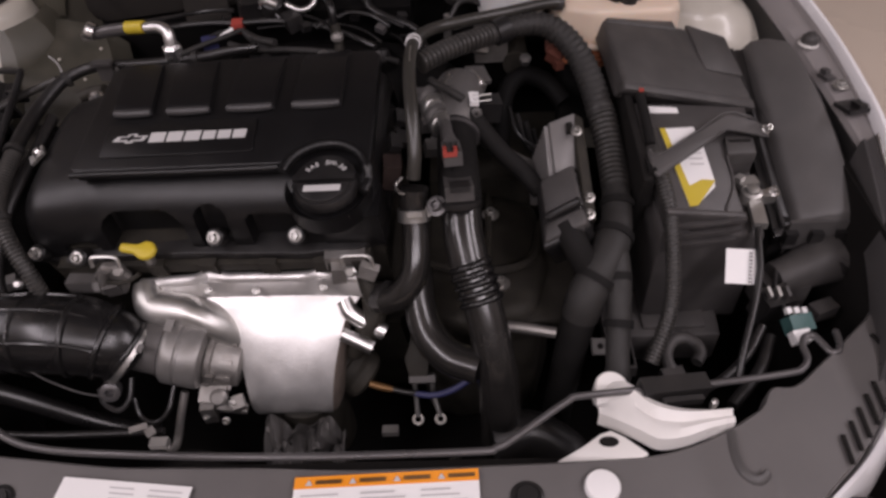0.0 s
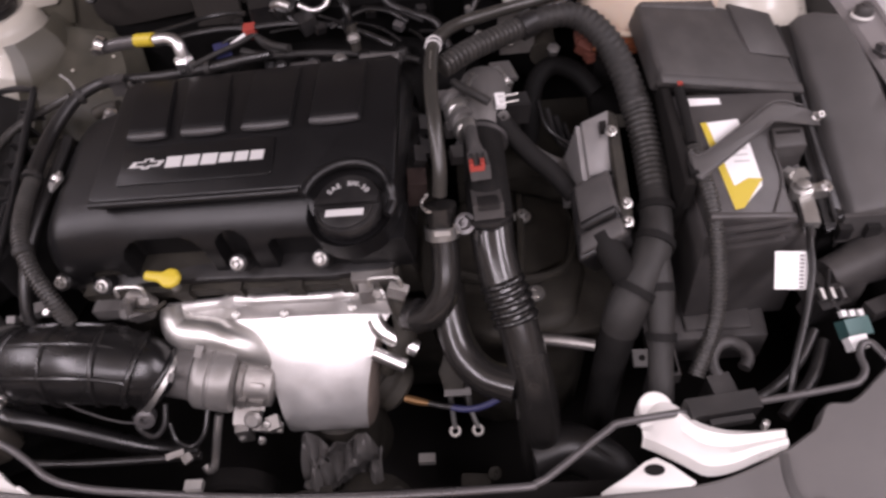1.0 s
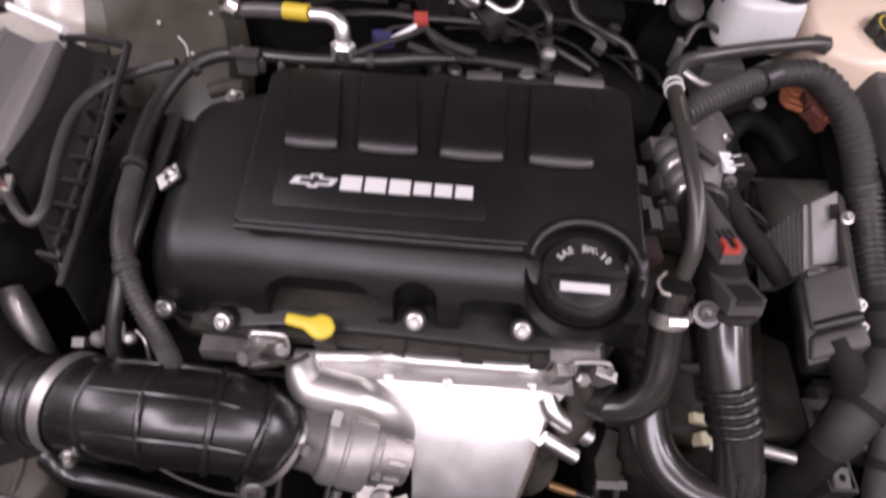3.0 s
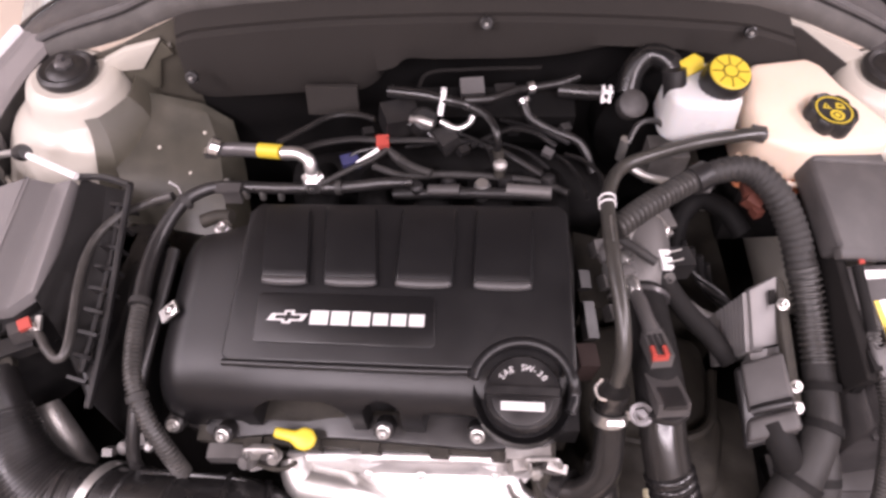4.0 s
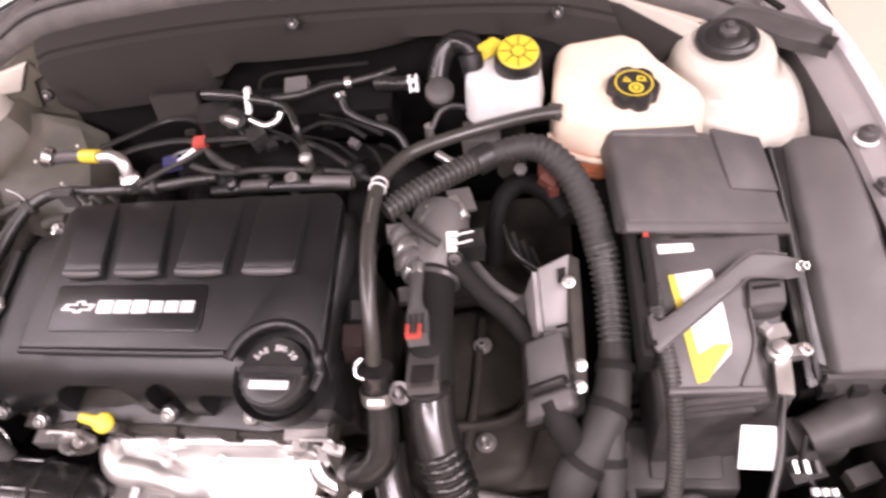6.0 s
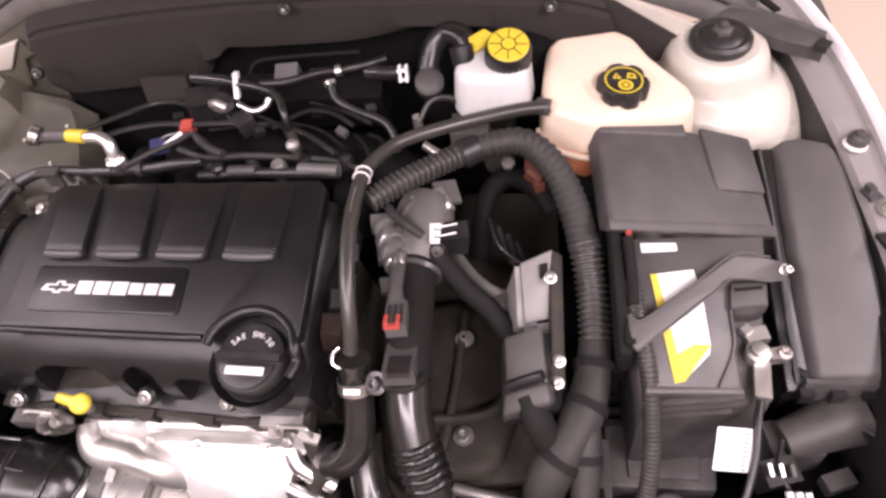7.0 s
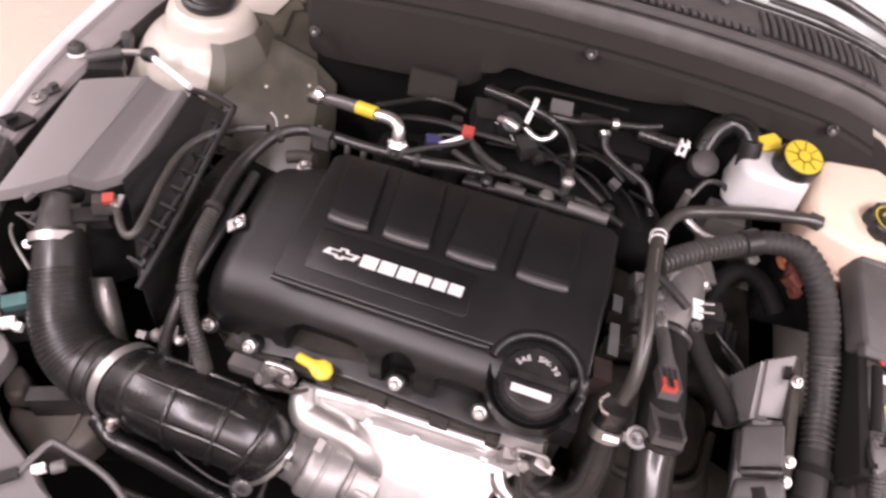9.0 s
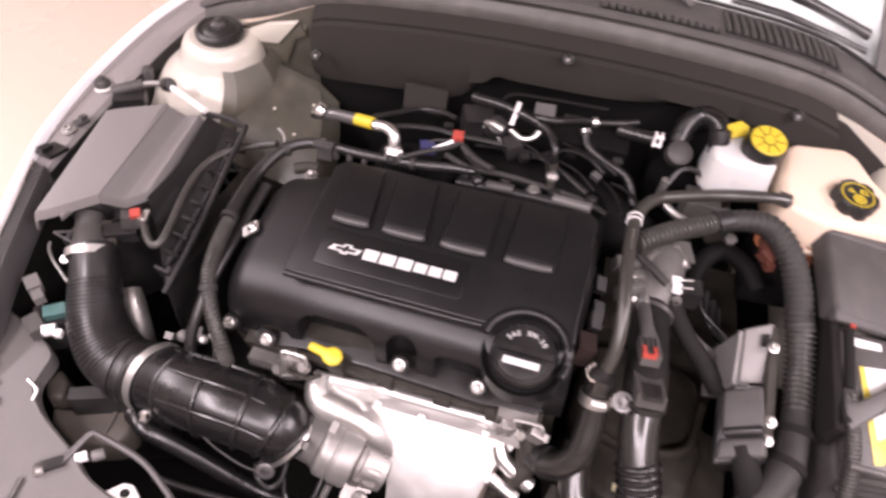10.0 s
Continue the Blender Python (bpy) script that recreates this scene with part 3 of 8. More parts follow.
part("corner_trim", thicken(strip_loft([[p, q] for p, q in zip(rail_line(0.110, 0.042, corner_xs), rail_line(0.25, 0.122, corner_xs))], 4), 0.003), COWL, cowl, "dark plastic corner trim below the windscreen pillar")
part("glass_edge_strip", tube(rail_line(0.117, 0.038), 0.0032, 10, 8), RUBBER, cowl, "black rubber strip along the glass")


def grille(x0, x1, n, d0, d1):
    w = thing("intake_grille", ((x0 + x1) / 2, 1.18, 1.06), "row of upright plastic slats in the scuttle panel", "grille", "scuttle grilles")
    for i in range(n):
        x = x0 + (x1 - x0) * i / (n - 1)
        a = rail_line(d0 + 0.002, 0.0365, (x, x + 0.02))[0]
        b = rail_line(d1 - 0.002, 0.0355, (x - 0.006, x + 0.02))[0]
        part("slat", tube([a, ((a[0] + b[0]) / 2, (a[1] + b[1]) / 2, (a[2] + b[2]) / 2 + 0.002), b], 0.0034, 3, 8), COWL, w)
    ends = tuple(np.linspace(x0 - 0.005, x1 + 0.005, 6))
    base = [[p, q] for p, q in zip(rail_line(d0, 0.0362, ends), rail_line(d1, 0.0358, ends))]
    part("recess", thicken(strip_loft(base, 4), 0.001), PLASTIC, w, "dark recess behind the slats")


grille(-0.385, -0.22, 15, 0.028, 0.080)
grille(0.055, 0.222, 15, 0.030, 0.048)
grille(0.242, 0.42, 15, 0.042, 0.104)

screen = thing("windscreen", (0, 1.5, 1.0), "clear glass windscreen above the scuttle", "windscreen", kind="structure")
pane = part("pane", thicken(strip_loft([[a, (b[0] * 0.95, b[1], b[2])] for a, b in zip(rail_line(0.119, 0.036), rail_line(0.52, 0.266))], 6), 0.004), GLASS, screen)
pane.visible_shadow = False
# light colour here replaces the glare on the pane above
dash = part("dashboard_top", thicken(strip_loft([[a, b] for a, b in zip(rail_line(0.135, 0.012), rail_line(0.60, 0.05))], 6), 0.01), PALE_DASH, screen, "dashboard made pale to give the glass its bright reflection")

wiper = thing("wiper_arm", (0.2, 1.24, 1.08), "black windscreen wiper arm and blade", "wiper")
part("arm", tube([(0.176, 1.222, 1.085), (0.170, 1.228, 1.092), (0.143, 1.245, 1.100), (0.05, 1.29, 1.130), (-0.1, 1.33, 1.15)], 0.0055, 6, 10, flat=0.7), PLASTIC, wiper)
part("blade", tube([(0.14, 1.272, 1.116), (0.218, 1.275, 1.110), (0.28, 1.279, 1.104), (0.344, 1.284, 1.090), (0.48, 1.30, 1.04)], 0.010, 6, 10, flat=0.7), RUBBER, wiper, "black rubber blade")
part("blade_rail", tube([(0.245, 1.243, 1.086), (0.30, 1.246, 1.079), (0.352, 1.250, 1.069), (0.48, 1.275, 1.025)], 0.006, 6, 10, flat=0.6), PLASTIC, wiper)
part("washer_tube", tube([(0.09, 1.232, 1.096), (0.13, 1.225, 1.094), (0.165, 1.212, 1.090), (0.184, 1.202, 1.084)], 0.0045, 6, 10), PALE_PLASTIC, wiper, "grey washer nozzle tube")
wiper = thing("wiper_arm", (-0.32, 1.22, 1.06), "black windscreen wiper arm and blade", "wiper")
part("arm", tube([(-0.306, 1.213, 1.058), (-0.315, 1.224, 1.066), (-0.349, 1.262, 1.074), (-0.45, 1.34, 1.09)], 0.0055, 6, 10, flat=0.7), PLASTIC, wiper)
part("spindle_cap", lathe([(0.011, -0.008), (0.011, 0.004), (0.008, 0.008)], pose(-0.306, 1.213, 1.058), 20), PLASTIC, wiper)

for s in (1, -1):
    g = thing("body_gusset", (s * 0.56, 1.14, 0.8), "cream painted body panel beside the insulation mat" if s > 0 else "body panel beside the insulation mat, olive primer darkened for shade", "car body", "gussets", "structure")
    ends = tuple(s * v for v in (0.40, 0.45, 0.50, 0.55, 0.60, 0.66, 0.72))
    part("cowl_side", thicken(strip_loft([[(x, y, z), (x, y, z - 0.06), (x, y - 0.004, 0.78), (x, y - 0.004, 0.55)] for x, y, z in [(q[0], 1.142, q[2]) for q in rail_line(0.0, -0.006, ends)]], 4), 0.006), PAINT if s > 0 else SHADED_PRIMER, g, "cream painted cowl side" if s > 0 else "cowl side, olive primer darkened for shade")
    # flange stays cream; face and apron have shade in their colour
    if s < 0:
        upright = Matrix(((1, 0, 0, 0), (0, 0, -1, 1.134), (0, 1, 0, 0), (0, 0, 0, 1)))
        part("gusset_flange", prism([(-0.531, 0.933), (-0.494, 0.952), (-0.437, 0.967), (-0.476, 0.918), (-0.523, 0.913)], 0.0, 0.012, upright, 0.002), PAINT, g, "cream painted folded flange")
        part("gusset_face", prism([(-0.530, 0.913), (-0.476, 0.916), (-0.437, 0.964), (-0.425, 0.940), (-0.447, 0.930), (-0.466, 0.878), (-0.500, 0.880), (-0.526, 0.894)], 0.0, 0.006, upright, 0.002), FOLD, g, "gusset face, thin primer darkened for shade")
        part("apron", thicken(strip_loft([[(-0.53, 1.118, 0.888), (-0.46, 1.110, 0.882), (-0.396, 1.100, 0.872), (-0.36, 1.098, 0.84)], [(-0.54, 1.055, 0.862), (-0.45, 1.055, 0.858), (-0.372, 1.045, 0.842), (-0.34, 1.04, 0.80)], [(-0.505, 0.985, 0.832), (-0.43, 0.980, 0.826), (-0.355, 0.972, 0.814), (-0.325, 0.965, 0.77)], [(-0.50, 0.94, 0.79), (-0.43, 0.93, 0.785), (-0.35, 0.92, 0.775), (-0.32, 0.91, 0.73)]], 6), 0.002), SHADED_OLIVE, g, "apron beside the tower, olive primer darkened for shade")
        for q in ((-0.452, 1.03, 0.852), (-0.405, 0.998, 0.832), (-0.392, 1.06, 0.852)):
            part("weld_mark", lathe([(0.0028, -0.001), (0.0024, 0.0010), (0.001, 0.0014)], pose(*q, 15, 0, 0), 12), PAINT, g, "small pale weld mark")
    if s > 0:
        # added sheet in the mat's dark colour covers part of the cream panel
        part("gusset_shade", prism([(0.40, 1.0), (0.417, 0.992), (0.455, 0.979), (0.547, 0.916), (0.545, 0.84), (0.40, 0.84)], 0.0, 0.007, Matrix(((1, 0, 0, 0), (0, 0, -1, 1.134), (0, 1, 0, 0), (0, 0, 0, 1))), 0.002), INSULATION, g, "dark sheet over the cream panel beside the tank")
        continue
    part("panel_fold", tube([(s * 0.425, 1.137, 0.952), (s * 0.50, 1.136, 0.925), (s * 0.60, 1.138, 0.89)], 0.006, 6, 10), SHADED_PRIMER, g)


# ---- the plastic panel over the radiator ----
panel = thing("radiator_cover", (0, 0.28, 0.74), "dark grey plastic cover over the radiator", "car trim", kind="structure")
BACK = [(0.0, 0.333), (0.10, 0.328), (0.224, 0.328), (0.30, 0.329), (0.384, 0.333), (0.44, 0.350), (0.487, 0.376), (0.503, 0.388), (0.519, 0.409), (0.5445, 0.412), (0.5745, 0.434), (0.628, 0.478), (0.68, 0.525), (0.735, 0.60)]
left = [(-0.08, 0.336), (-0.152, 0.339), (-0.24, 0.350), (-0.334, 0.362), (-0.390, 0.378), (-0.428, 0.402), (-0.489, 0.435), (-0.524, 0.468), (-0.530, 0.512), (-0.575, 0.538), (-0.615, 0.5545), (-0.670, 0.5743), (-0.705, 0.60)]


def panel_height(x, y):
    return 0.80 - 0.10 * max(0, abs(x) - 0.42) ** 1.2 - 0.5 * max(0, 0.27 - y) ** 1.3


def panel_sheet():
    back = left[::-1] + BACK
    rows = []
    for x, y in back:
        fy = float(np.interp(abs(x) if x > 0 else abs(x) - 0.03, (0, 0.3, 0.45, 0.5, 0.544, 0.625, 0.687, 0.735), (0.03, 0.06, 0.16, 0.235, 0.285, 0.352, 0.444, 0.55)))
        fx = x * 0.965
        row = [(x, y, panel_height(x, y) - 0.022), (x, y - 0.001, panel_height(x, y) - 0.003)]
        for k in range(0, 7):
            t = k / 6
            xx, yy = x + (fx - x) * t, (y - 0.004) + (fy - y + 0.004) * t
            row.append((xx, yy, panel_height(xx, yy)))
        row.append((fx, fy - 0.004, row[-1][2] - 0.02))
        rows.append(row)
    return strip_loft(rows, 5)


part("cover_skin", plate_down(panel_sheet(), 0.003), PALE_PLASTIC, panel)
for x, y in ((0.326, 0.299), (-0.318, 0.318)):
    part("rubber_stop", lathe([(0.0165, 0), (0.0165, 0.005), (0.015, 0.0075), (0.009, 0.0085)], pose(x, y, 0.80), 28), LABEL_WHITE, panel, "round white hood stop pad")
for x, y in ((-0.256, 0.305), (0.257, 0.292)):
    part("push_fastener", lathe([(0.0155, 0), (0.0155, 0.002), (0.0125, 0.003), (0.0118, 0.0015), (0.0105, 0.0015), (0.0095, 0.004), (0.005, 0.0042)], pose(x, y, 0.80), 28), PLASTIC, panel, "black push fastener")
for side in (1, -1):
    part("groove", tube([(side * x, y, 0.7995) for x, y in ((0.4585, 0.354), (0.4555, 0.330), (0.4575, 0.312), (0.4640, 0.304), (0.4730, 0.303), (0.4810, 0.309))], 0.0055, 6, 10, flat=0.5), LID_GREY, panel, "darker moulded groove in the cover")
for side in (1, -1):
    for k in range(5):
        x = 0.568 + 0.0148 * k
        y = 0.335 + 0.0152 * k
        if side < 0:
            x, y = 0.548 + 0.0177 * k, 0.420 + 0.0207 * k
        part("vent_slot", box((0.0042, 0.031 + 0.0015 * k, 0.002), pose(side * x, y, panel_height(x, y) + 0.0028, 0, 0, side * -4), 0.0), DARK, panel, "narrow black vent slot")
    part("seam_ridge", tube([(side * 0.655, 0.478, 0.7855), (side * 0.672, 0.43, 0.783)], 0.0022, 4, 6), DARK, panel, "dark seam")


def sticker(x0, y0, x1, y1, depth, z, band, rows, label):
    """A warning sticker with lines of unreadable print."""
    m = frame_of((x0, y0, z), (x1 - x0, y1 - y0, 0))
    wid = math.hypot(x1 - x0, y1 - y0)
    s = part("sticker", prism([(0, -depth), (wid, -depth), (wid, 0), (0, 0)], 0.0006, 0.0012, m, 0.0), LABEL_WHITE, panel, label, smooth=False)
    if band:
        part("band", prism([(0, -0.012), (wid, -0.012), (wid, 0), (0, 0)], 0.0013, 0.0016, m, 0.0), LABEL_ORANGE, s, "orange warning band", smooth=False)
        for k in range(4):
            x = wid * (0.06 + 0.24 * k)
            part("warning_mark", prism([(x, -0.009), (x + 0.007, -0.009), (x + 0.0035, -0.003)], 0.0017, 0.0019, m, 0.0), INK, s, smooth=False)
            part("band_print", prism([(x + 0.01, -0.008), (x + 0.035, -0.008), (x + 0.035, -0.004), (x + 0.01, -0.004)], 0.0017, 0.0019, m, 0.0), COPPER, s, smooth=False)
    for c in range(3):
        for k in range(rows):
            x, y = wid * (0.04 + c * 0.325), -(0.018 if band else 0.006) - 0.0055 * k
            w = wid * 0.26 * random.uniform(0.6, 1)
            part("print_line", prism([(x, y - 0.0016), (x + w, y - 0.0016), (x + w, y), (x, y)], 0.0013, 0.0015, m, 0.0), INK, s, smooth=False)


sticker(-0.196, 0.3255, -0.062, 0.311, 0.052, 0.8036, False, 8, "white information sticker with small grey print")
sticker(0.038, 0.3175, 0.213, 0.3205, 0.065, 0.8036, True, 8, "white warning sticker with an orange band")


def settle(ob):
    """Let the cover and what lies on it fall away gently towards both wings."""
    base = ob.location
    for o in ob.children_recursive:
        for v in o.data.vertices:
            p = v.co + base
            x = max(-0.42, min(0.42, p.x))
            drop = 0.011 - 0.008 * x + 0.302 * x * x if x > 0 else float(np.interp(x, (-0.42, -0.34, -0.26, -0.18, -0.10, 0.0), (0.067, 0.060, 0.057, 0.047, 0.027, 0.011)))
            f = (1.4 - p.z + drop) / (1.4 - p.z)
            back = max(0.004, 0.0115 - 0.02 * max(0, x - 0.05))
            v.co = Vector((0.1 + (p.x - 0.1) * f, 0.05 + (p.y - 0.05) * f - back, 1.4 + (p.z - 1.4) * f)) - base


settle(panel)


def support_bracket(side):
    """White painted radiator support, seen between cover and bay."""
    w = thing("radiator_support", (side * 0.40, 0.37, 0.62), "white painted steel radiator support bracket", "car body", "radiator supports", "structure")
    if side < 0:
        part("flange", prism([(-0.425, 0.382), (-0.411, 0.395), (-0.399, 0.407), (-0.386, 0.408), (-0.370, 0.395), (-0.333, 0.374), (-0.30, 0.345), (-0.40, 0.345)], 0.716, 0.730, None, 0.003), WHITE_STEEL, w)
        part("slot", prism([(-0.390 + 0.0065 * math.cos(t), 0.3945 + 0.0058 * math.sin(t)) for t in np.linspace(0, 5.85, 15)], 0.7295, 0.7312, None, 0.0), DARK, w, "dark round hole", smooth=False)
        part("bead", tube([(-0.352, 0.385, 0.730), (-0.33, 0.372, 0.730), (-0.31, 0.358, 0.730)], 0.0025, 4, 8), WHITE_STEEL, w)
        return
    part("flange", prism([(0.300, 0.345), (0.330, 0.362), (0.352, 0.377), (0.364, 0.381), (0.378, 0.372), (0.400, 0.352), (0.385, 0.343), (0.31, 0.332)], 0.736, 0.749, None, 0.003), WHITE_STEEL, w)
    part("slot", prism([(0.359 + 0.0105 * math.cos(t), 0.366 + 0.006 * math.sin(t)) for t in np.linspace(0, 5.85, 15)], 0.7485, 0.7502, None, 0.0), DARK, w, "dark oval slot", smooth=False)
    rows = []
    for x, y0, y1, z in ((0.356, 0.407, 0.430, 0.742), (0.372, 0.393, 0.440, 0.752), (0.392, 0.378, 0.437, 0.757), (0.412, 0.366, 0.416, 0.757), (0.440, 0.370, 0.407, 0.752), (0.472, 0.382, 0.406, 0.748), (0.503, 0.391, 0.409, 0.744)):
        m = (y0 + y1) / 2
        rows.append([(x, y0 - 0.003, z - 0.022), (x, y0, z - 0.003), (x, y0 + (m - y0) * 0.5, z), (x, m, z - 0.004), (x, y1 - (y1 - m) * 0.4, z + 0.001), (x, y1, z - 0.004), (x, y1 + 0.003, z - 0.026)])
    part("arm", thicken(strip_loft(rows, 6), 0.002), WHITE_STEEL, w)
    part("eye", lathe([(0.019, -0.03), (0.019, -0.001), (0.017, 0.001), (0.010, 0.0)], pose(0.374, 0.436, 0.748, 10, 0, 0), 24), WHITE_STEEL, w)
    part("stud", lathe([(0.004, 0), (0.004, 0.012), (0.002, 0.014)], pose(0.484, 0.412, 0.738), 10), ZINC, w, "small bright stud")


support_bracket(1)
support_bracket(-1)

rod = thing("hood_prop_rod", (0.2, 0.36, 0.78), "grey steel hood prop rod stowed along the front", "prop rod")
part("rod", tube([(-0.427, 0.3814, 0.80), (-0.420, 0.405, 0.802), (-0.414, 0.4206, 0.803), (-0.403, 0.4225, 0.803), (-0.3425, 0.4096, 0.802), (-0.30, 0.387, 0.80), (-0.278, 0.3725, 0.80), (-0.245, 0.361, 0.80), (-0.18, 0.352, 0.801), (-0.014, 0.342, 0.802), (0.202, 0.338, 0.805), (0.232, 0.341, 0.806), (0.252, 0.352, 0.807), (0.302, 0.386, 0.81), (0.325, 0.394, 0.81), (0.45, 0.412, 0.795), (0.545, 0.429, 0.786), (0.564, 0.436, 0.785), (0.573, 0.448, 0.785), (0.574, 0.464, 0.785), (0.580, 0.476, 0.786), (0.590, 0.478, 0.786), (0.596, 0.466, 0.786), (0.601, 0.455, 0.786), (0.610, 0.457, 0.786), (0.616, 0.470, 0.785), (0.618, 0.485, 0.784)], 0.0040, 6, 10), ROD, rod)
part("grip", join(box((0.072, 0.020, 0.018), frame_of((0.414, 0.406, 0.791), (0.072, 0.011, -0.009)), 0.004, 2), box((0.045, 0.006, 0.010), frame_of((0.420, 0.391, 0.793), (0.072, 0.011, -0.009)), 0.002)), RUBBER, rod, "black rubber grip block")

settle(rod)
part("pivot_block", box((0.026, 0.013, 0.014), frame_of((-0.493, 0.402, 0.726), (0.8, 0.6, 0)), 0.003), PLASTIC, rod, "black pivot block of the rod")
part("pivot_bolt", lathe([(0.008, -0.004), (0.009, 0.0), (0.008, 0.005), (0.004, 0.007)], frame_of((-0.505, 0.391, 0.734), (-0.7, -0.6, 0.4)) @ pose(0, 0, 0, 0, 90, 0), 16), CAST, rod, "dull pivot bolt")
part("pivot_clip", box((0.014, 0.009, 0.010), frame_of((-0.466, 0.421, 0.728), (0.8, 0.6, 0)), 0.002), LABEL_WHITE, rod, "white plastic clip")
part("pivot_sleeve", lathe([(0.006, -0.008), (0.0075, -0.006), (0.0075, 0.006), (0.006, 0.008)], frame_of((-0.449, 0.431, 0.730), (0.8, 0.6, 0)) @ pose(0, 0, 0, 0, 90, 0), 16), PALE_PLASTIC, rod, "pale grey sleeve")

clip = thing("rod_clip", (0.51, 0.53, 0.60), "grey plastic hook clip for the prop rod", "clip")
part("hook", tube([(0.492, 0.530, 0.628), (0.484, 0.545, 0.634), (0.486, 0.562, 0.638), (0.498, 0.577, 0.640), (0.515, 0.580, 0.640), (0.528, 0.570, 0.639), (0.530, 0.555, 0.637), (0.522, 0.543, 0.635)], 0.0085, 6, 12), GREY_PLASTIC, clip)
part("foot", box((0.030, 0.030, 0.05), pose(0.488, 0.520, 0.588, 0, 0, 10), 0.005), GREY_PLASTIC, clip)


# ---- engine: everything bolted to it lies in its own slightly turned frame ----
ENGINE = Matrix(((0.99554, 0.05681, -0.07533, -0.087), (-0.06832, 0.98470, -0.16032, 0.7405), (0.06507, 0.16476, 0.98419, 0.934), (0, 0, 0, 1)))


def at_engine(u, v, w):
    return ENGINE @ Vector((u, v, w))


block = thing("engine_block", at_engine(-0.04, -0.02, -0.5), "dark grimy aluminium engine block and head", "engine")
part("cylinder_head", box((0.47, 0.20, 0.20), ENGINE @ pose(-0.04, -0.035, -0.30), 0.012, 3), DARK_CAST, block)
part("crankcase", box((0.45, 0.22, 0.22), ENGINE @ pose(-0.04, -0.03, -0.53), 0.02, 3), DARK_CAST, block)
part("head_rail", box((0.42, 0.03, 0.016), ENGINE @ pose(-0.03, -0.145, -0.128), 0.004), DARK_CAST, block, "grimy aluminium head flange")
for u in (-0.17, -0.10, -0.03, 0.05, 0.12, 0.17):
    part("head_boss", box((0.022, 0.03, 0.022), ENGINE @ pose(u, -0.150, -0.130), 0.005, 2), DARK_CAST, block, "cast aluminium boss")

cover = thing("valve_cover", at_engine(-0.04, 0, -0.12), "satin black plastic valve cover with raised panel", "engine cover")


def body_profile(s):
    """Cross-section of the cover from its back edge over the top and down its rounded front."""
    line = BODY_LINE
    x = s * (len(line) - 1)
    i = min(int(x), len(line) - 2)
    f = x - i
    return line[i][0] * (1 - f) + line[i + 1][0] * f, line[i][1] * (1 - f) + line[i + 1][1] * f


BODY_LINE = smooth_line([(0.096, -0.085), (0.094, -0.035), (0.086, -0.022), (0.05, -0.016), (-0.05, -0.016), (-0.088, -0.018), (-0.108, -0.024), (-0.122, -0.034), (-0.132, -0.048), (-0.138, -0.064), (-0.141, -0.084), (-0.142, -0.096)], 8)


def step(x, a, b):
    t = max(0.0, min(1.0, (x - a) / (b - a)))
    return t * t * (3 - 2 * t)


def pocket(u, w, u0, u1, top, r, soft=0.004):
    """1 inside an arch-topped pocket."""
    c = (u0 + u1) / 2
    half = (u1 - u0) / 2
    du = abs(u - c) - (half - r)
    lim = top if du < 0 else top - r + math.sqrt(max(r * r - min(du, r) ** 2, 0))
    if abs(u - c) > half:
        return 0.0
    return step(lim - w, 0, soft) * step(half - abs(u - c), 0, soft)


def body_point(a, s):
    u = -0.288 + 0.488 * a
    v, w = body_profile(s)
    edge = max(0.0, (-0.245 - u) / 0.043)
    edge_r = max(0.0, (u - 0.175) / 0.025)
    k = 1 - math.sqrt(max(0.0, 1 - min(1, edge) ** 2))
    kr = 1 - math.sqrt(max(0.0, 1 - min(1, edge_r) ** 2))
    w -= 0.045 * k + 0.03 * kr
    v += (0.030 * k + 0.012 * kr) * (1 if v < -0.02 else -0.8 if v > 0.07 else 0)
    back = step(-u, 0.17, 0.26)
    if v > 0.03:
        v -= 0.012 * back
    w -= 0.022 * step(-u, 0.12, 0.30)
    drop = 0.022 * step(-u, 0.12, 0.30)
    depth = 0.030 * pocket(u, w + drop, -0.158, -0.048, -0.040, 0.030)
    depth += 0.022 * pocket(u, w + drop, -0.031, 0.011, -0.036, 0.020)
    depth += 0.020 * pocket(u, w + drop, 0.034, 0.098, -0.047, 0.014)
    depth += 0.016 * pocket(u, w + drop, -0.228, -0.176, -0.075, 0.020)
    if v < -0.06:
        v += depth
    return at_engine(u, v, w)


part("cover_body", grid_bm(body_point, 150, 76), COVER, cover)
flange = [(-0.285, -0.135), (-0.21, -0.158), (-0.15, -0.152), (-0.06, -0.152), (0.10, -0.157), (0.17, -0.150), (0.203, -0.128), (0.203, 0.09), (0.15, 0.10), (-0.25, 0.09), (-0.285, 0.06)]
fl = prism(flange, -0.112, -0.098, None, 0.003)
for vert in fl.verts:
    vert.co.z -= 0.022 * step(-vert.co.x, 0.12, 0.30)
fl.transform(ENGINE)
part("cover_flange", fl, PLASTIC, cover, "black flange of the cover")
skirt = box((0.075, 0.05, 0.06), ENGINE @ pose(0.165, -0.118, -0.105), 0.010, 3)
part("cover_corner", skirt, COVER, cover)

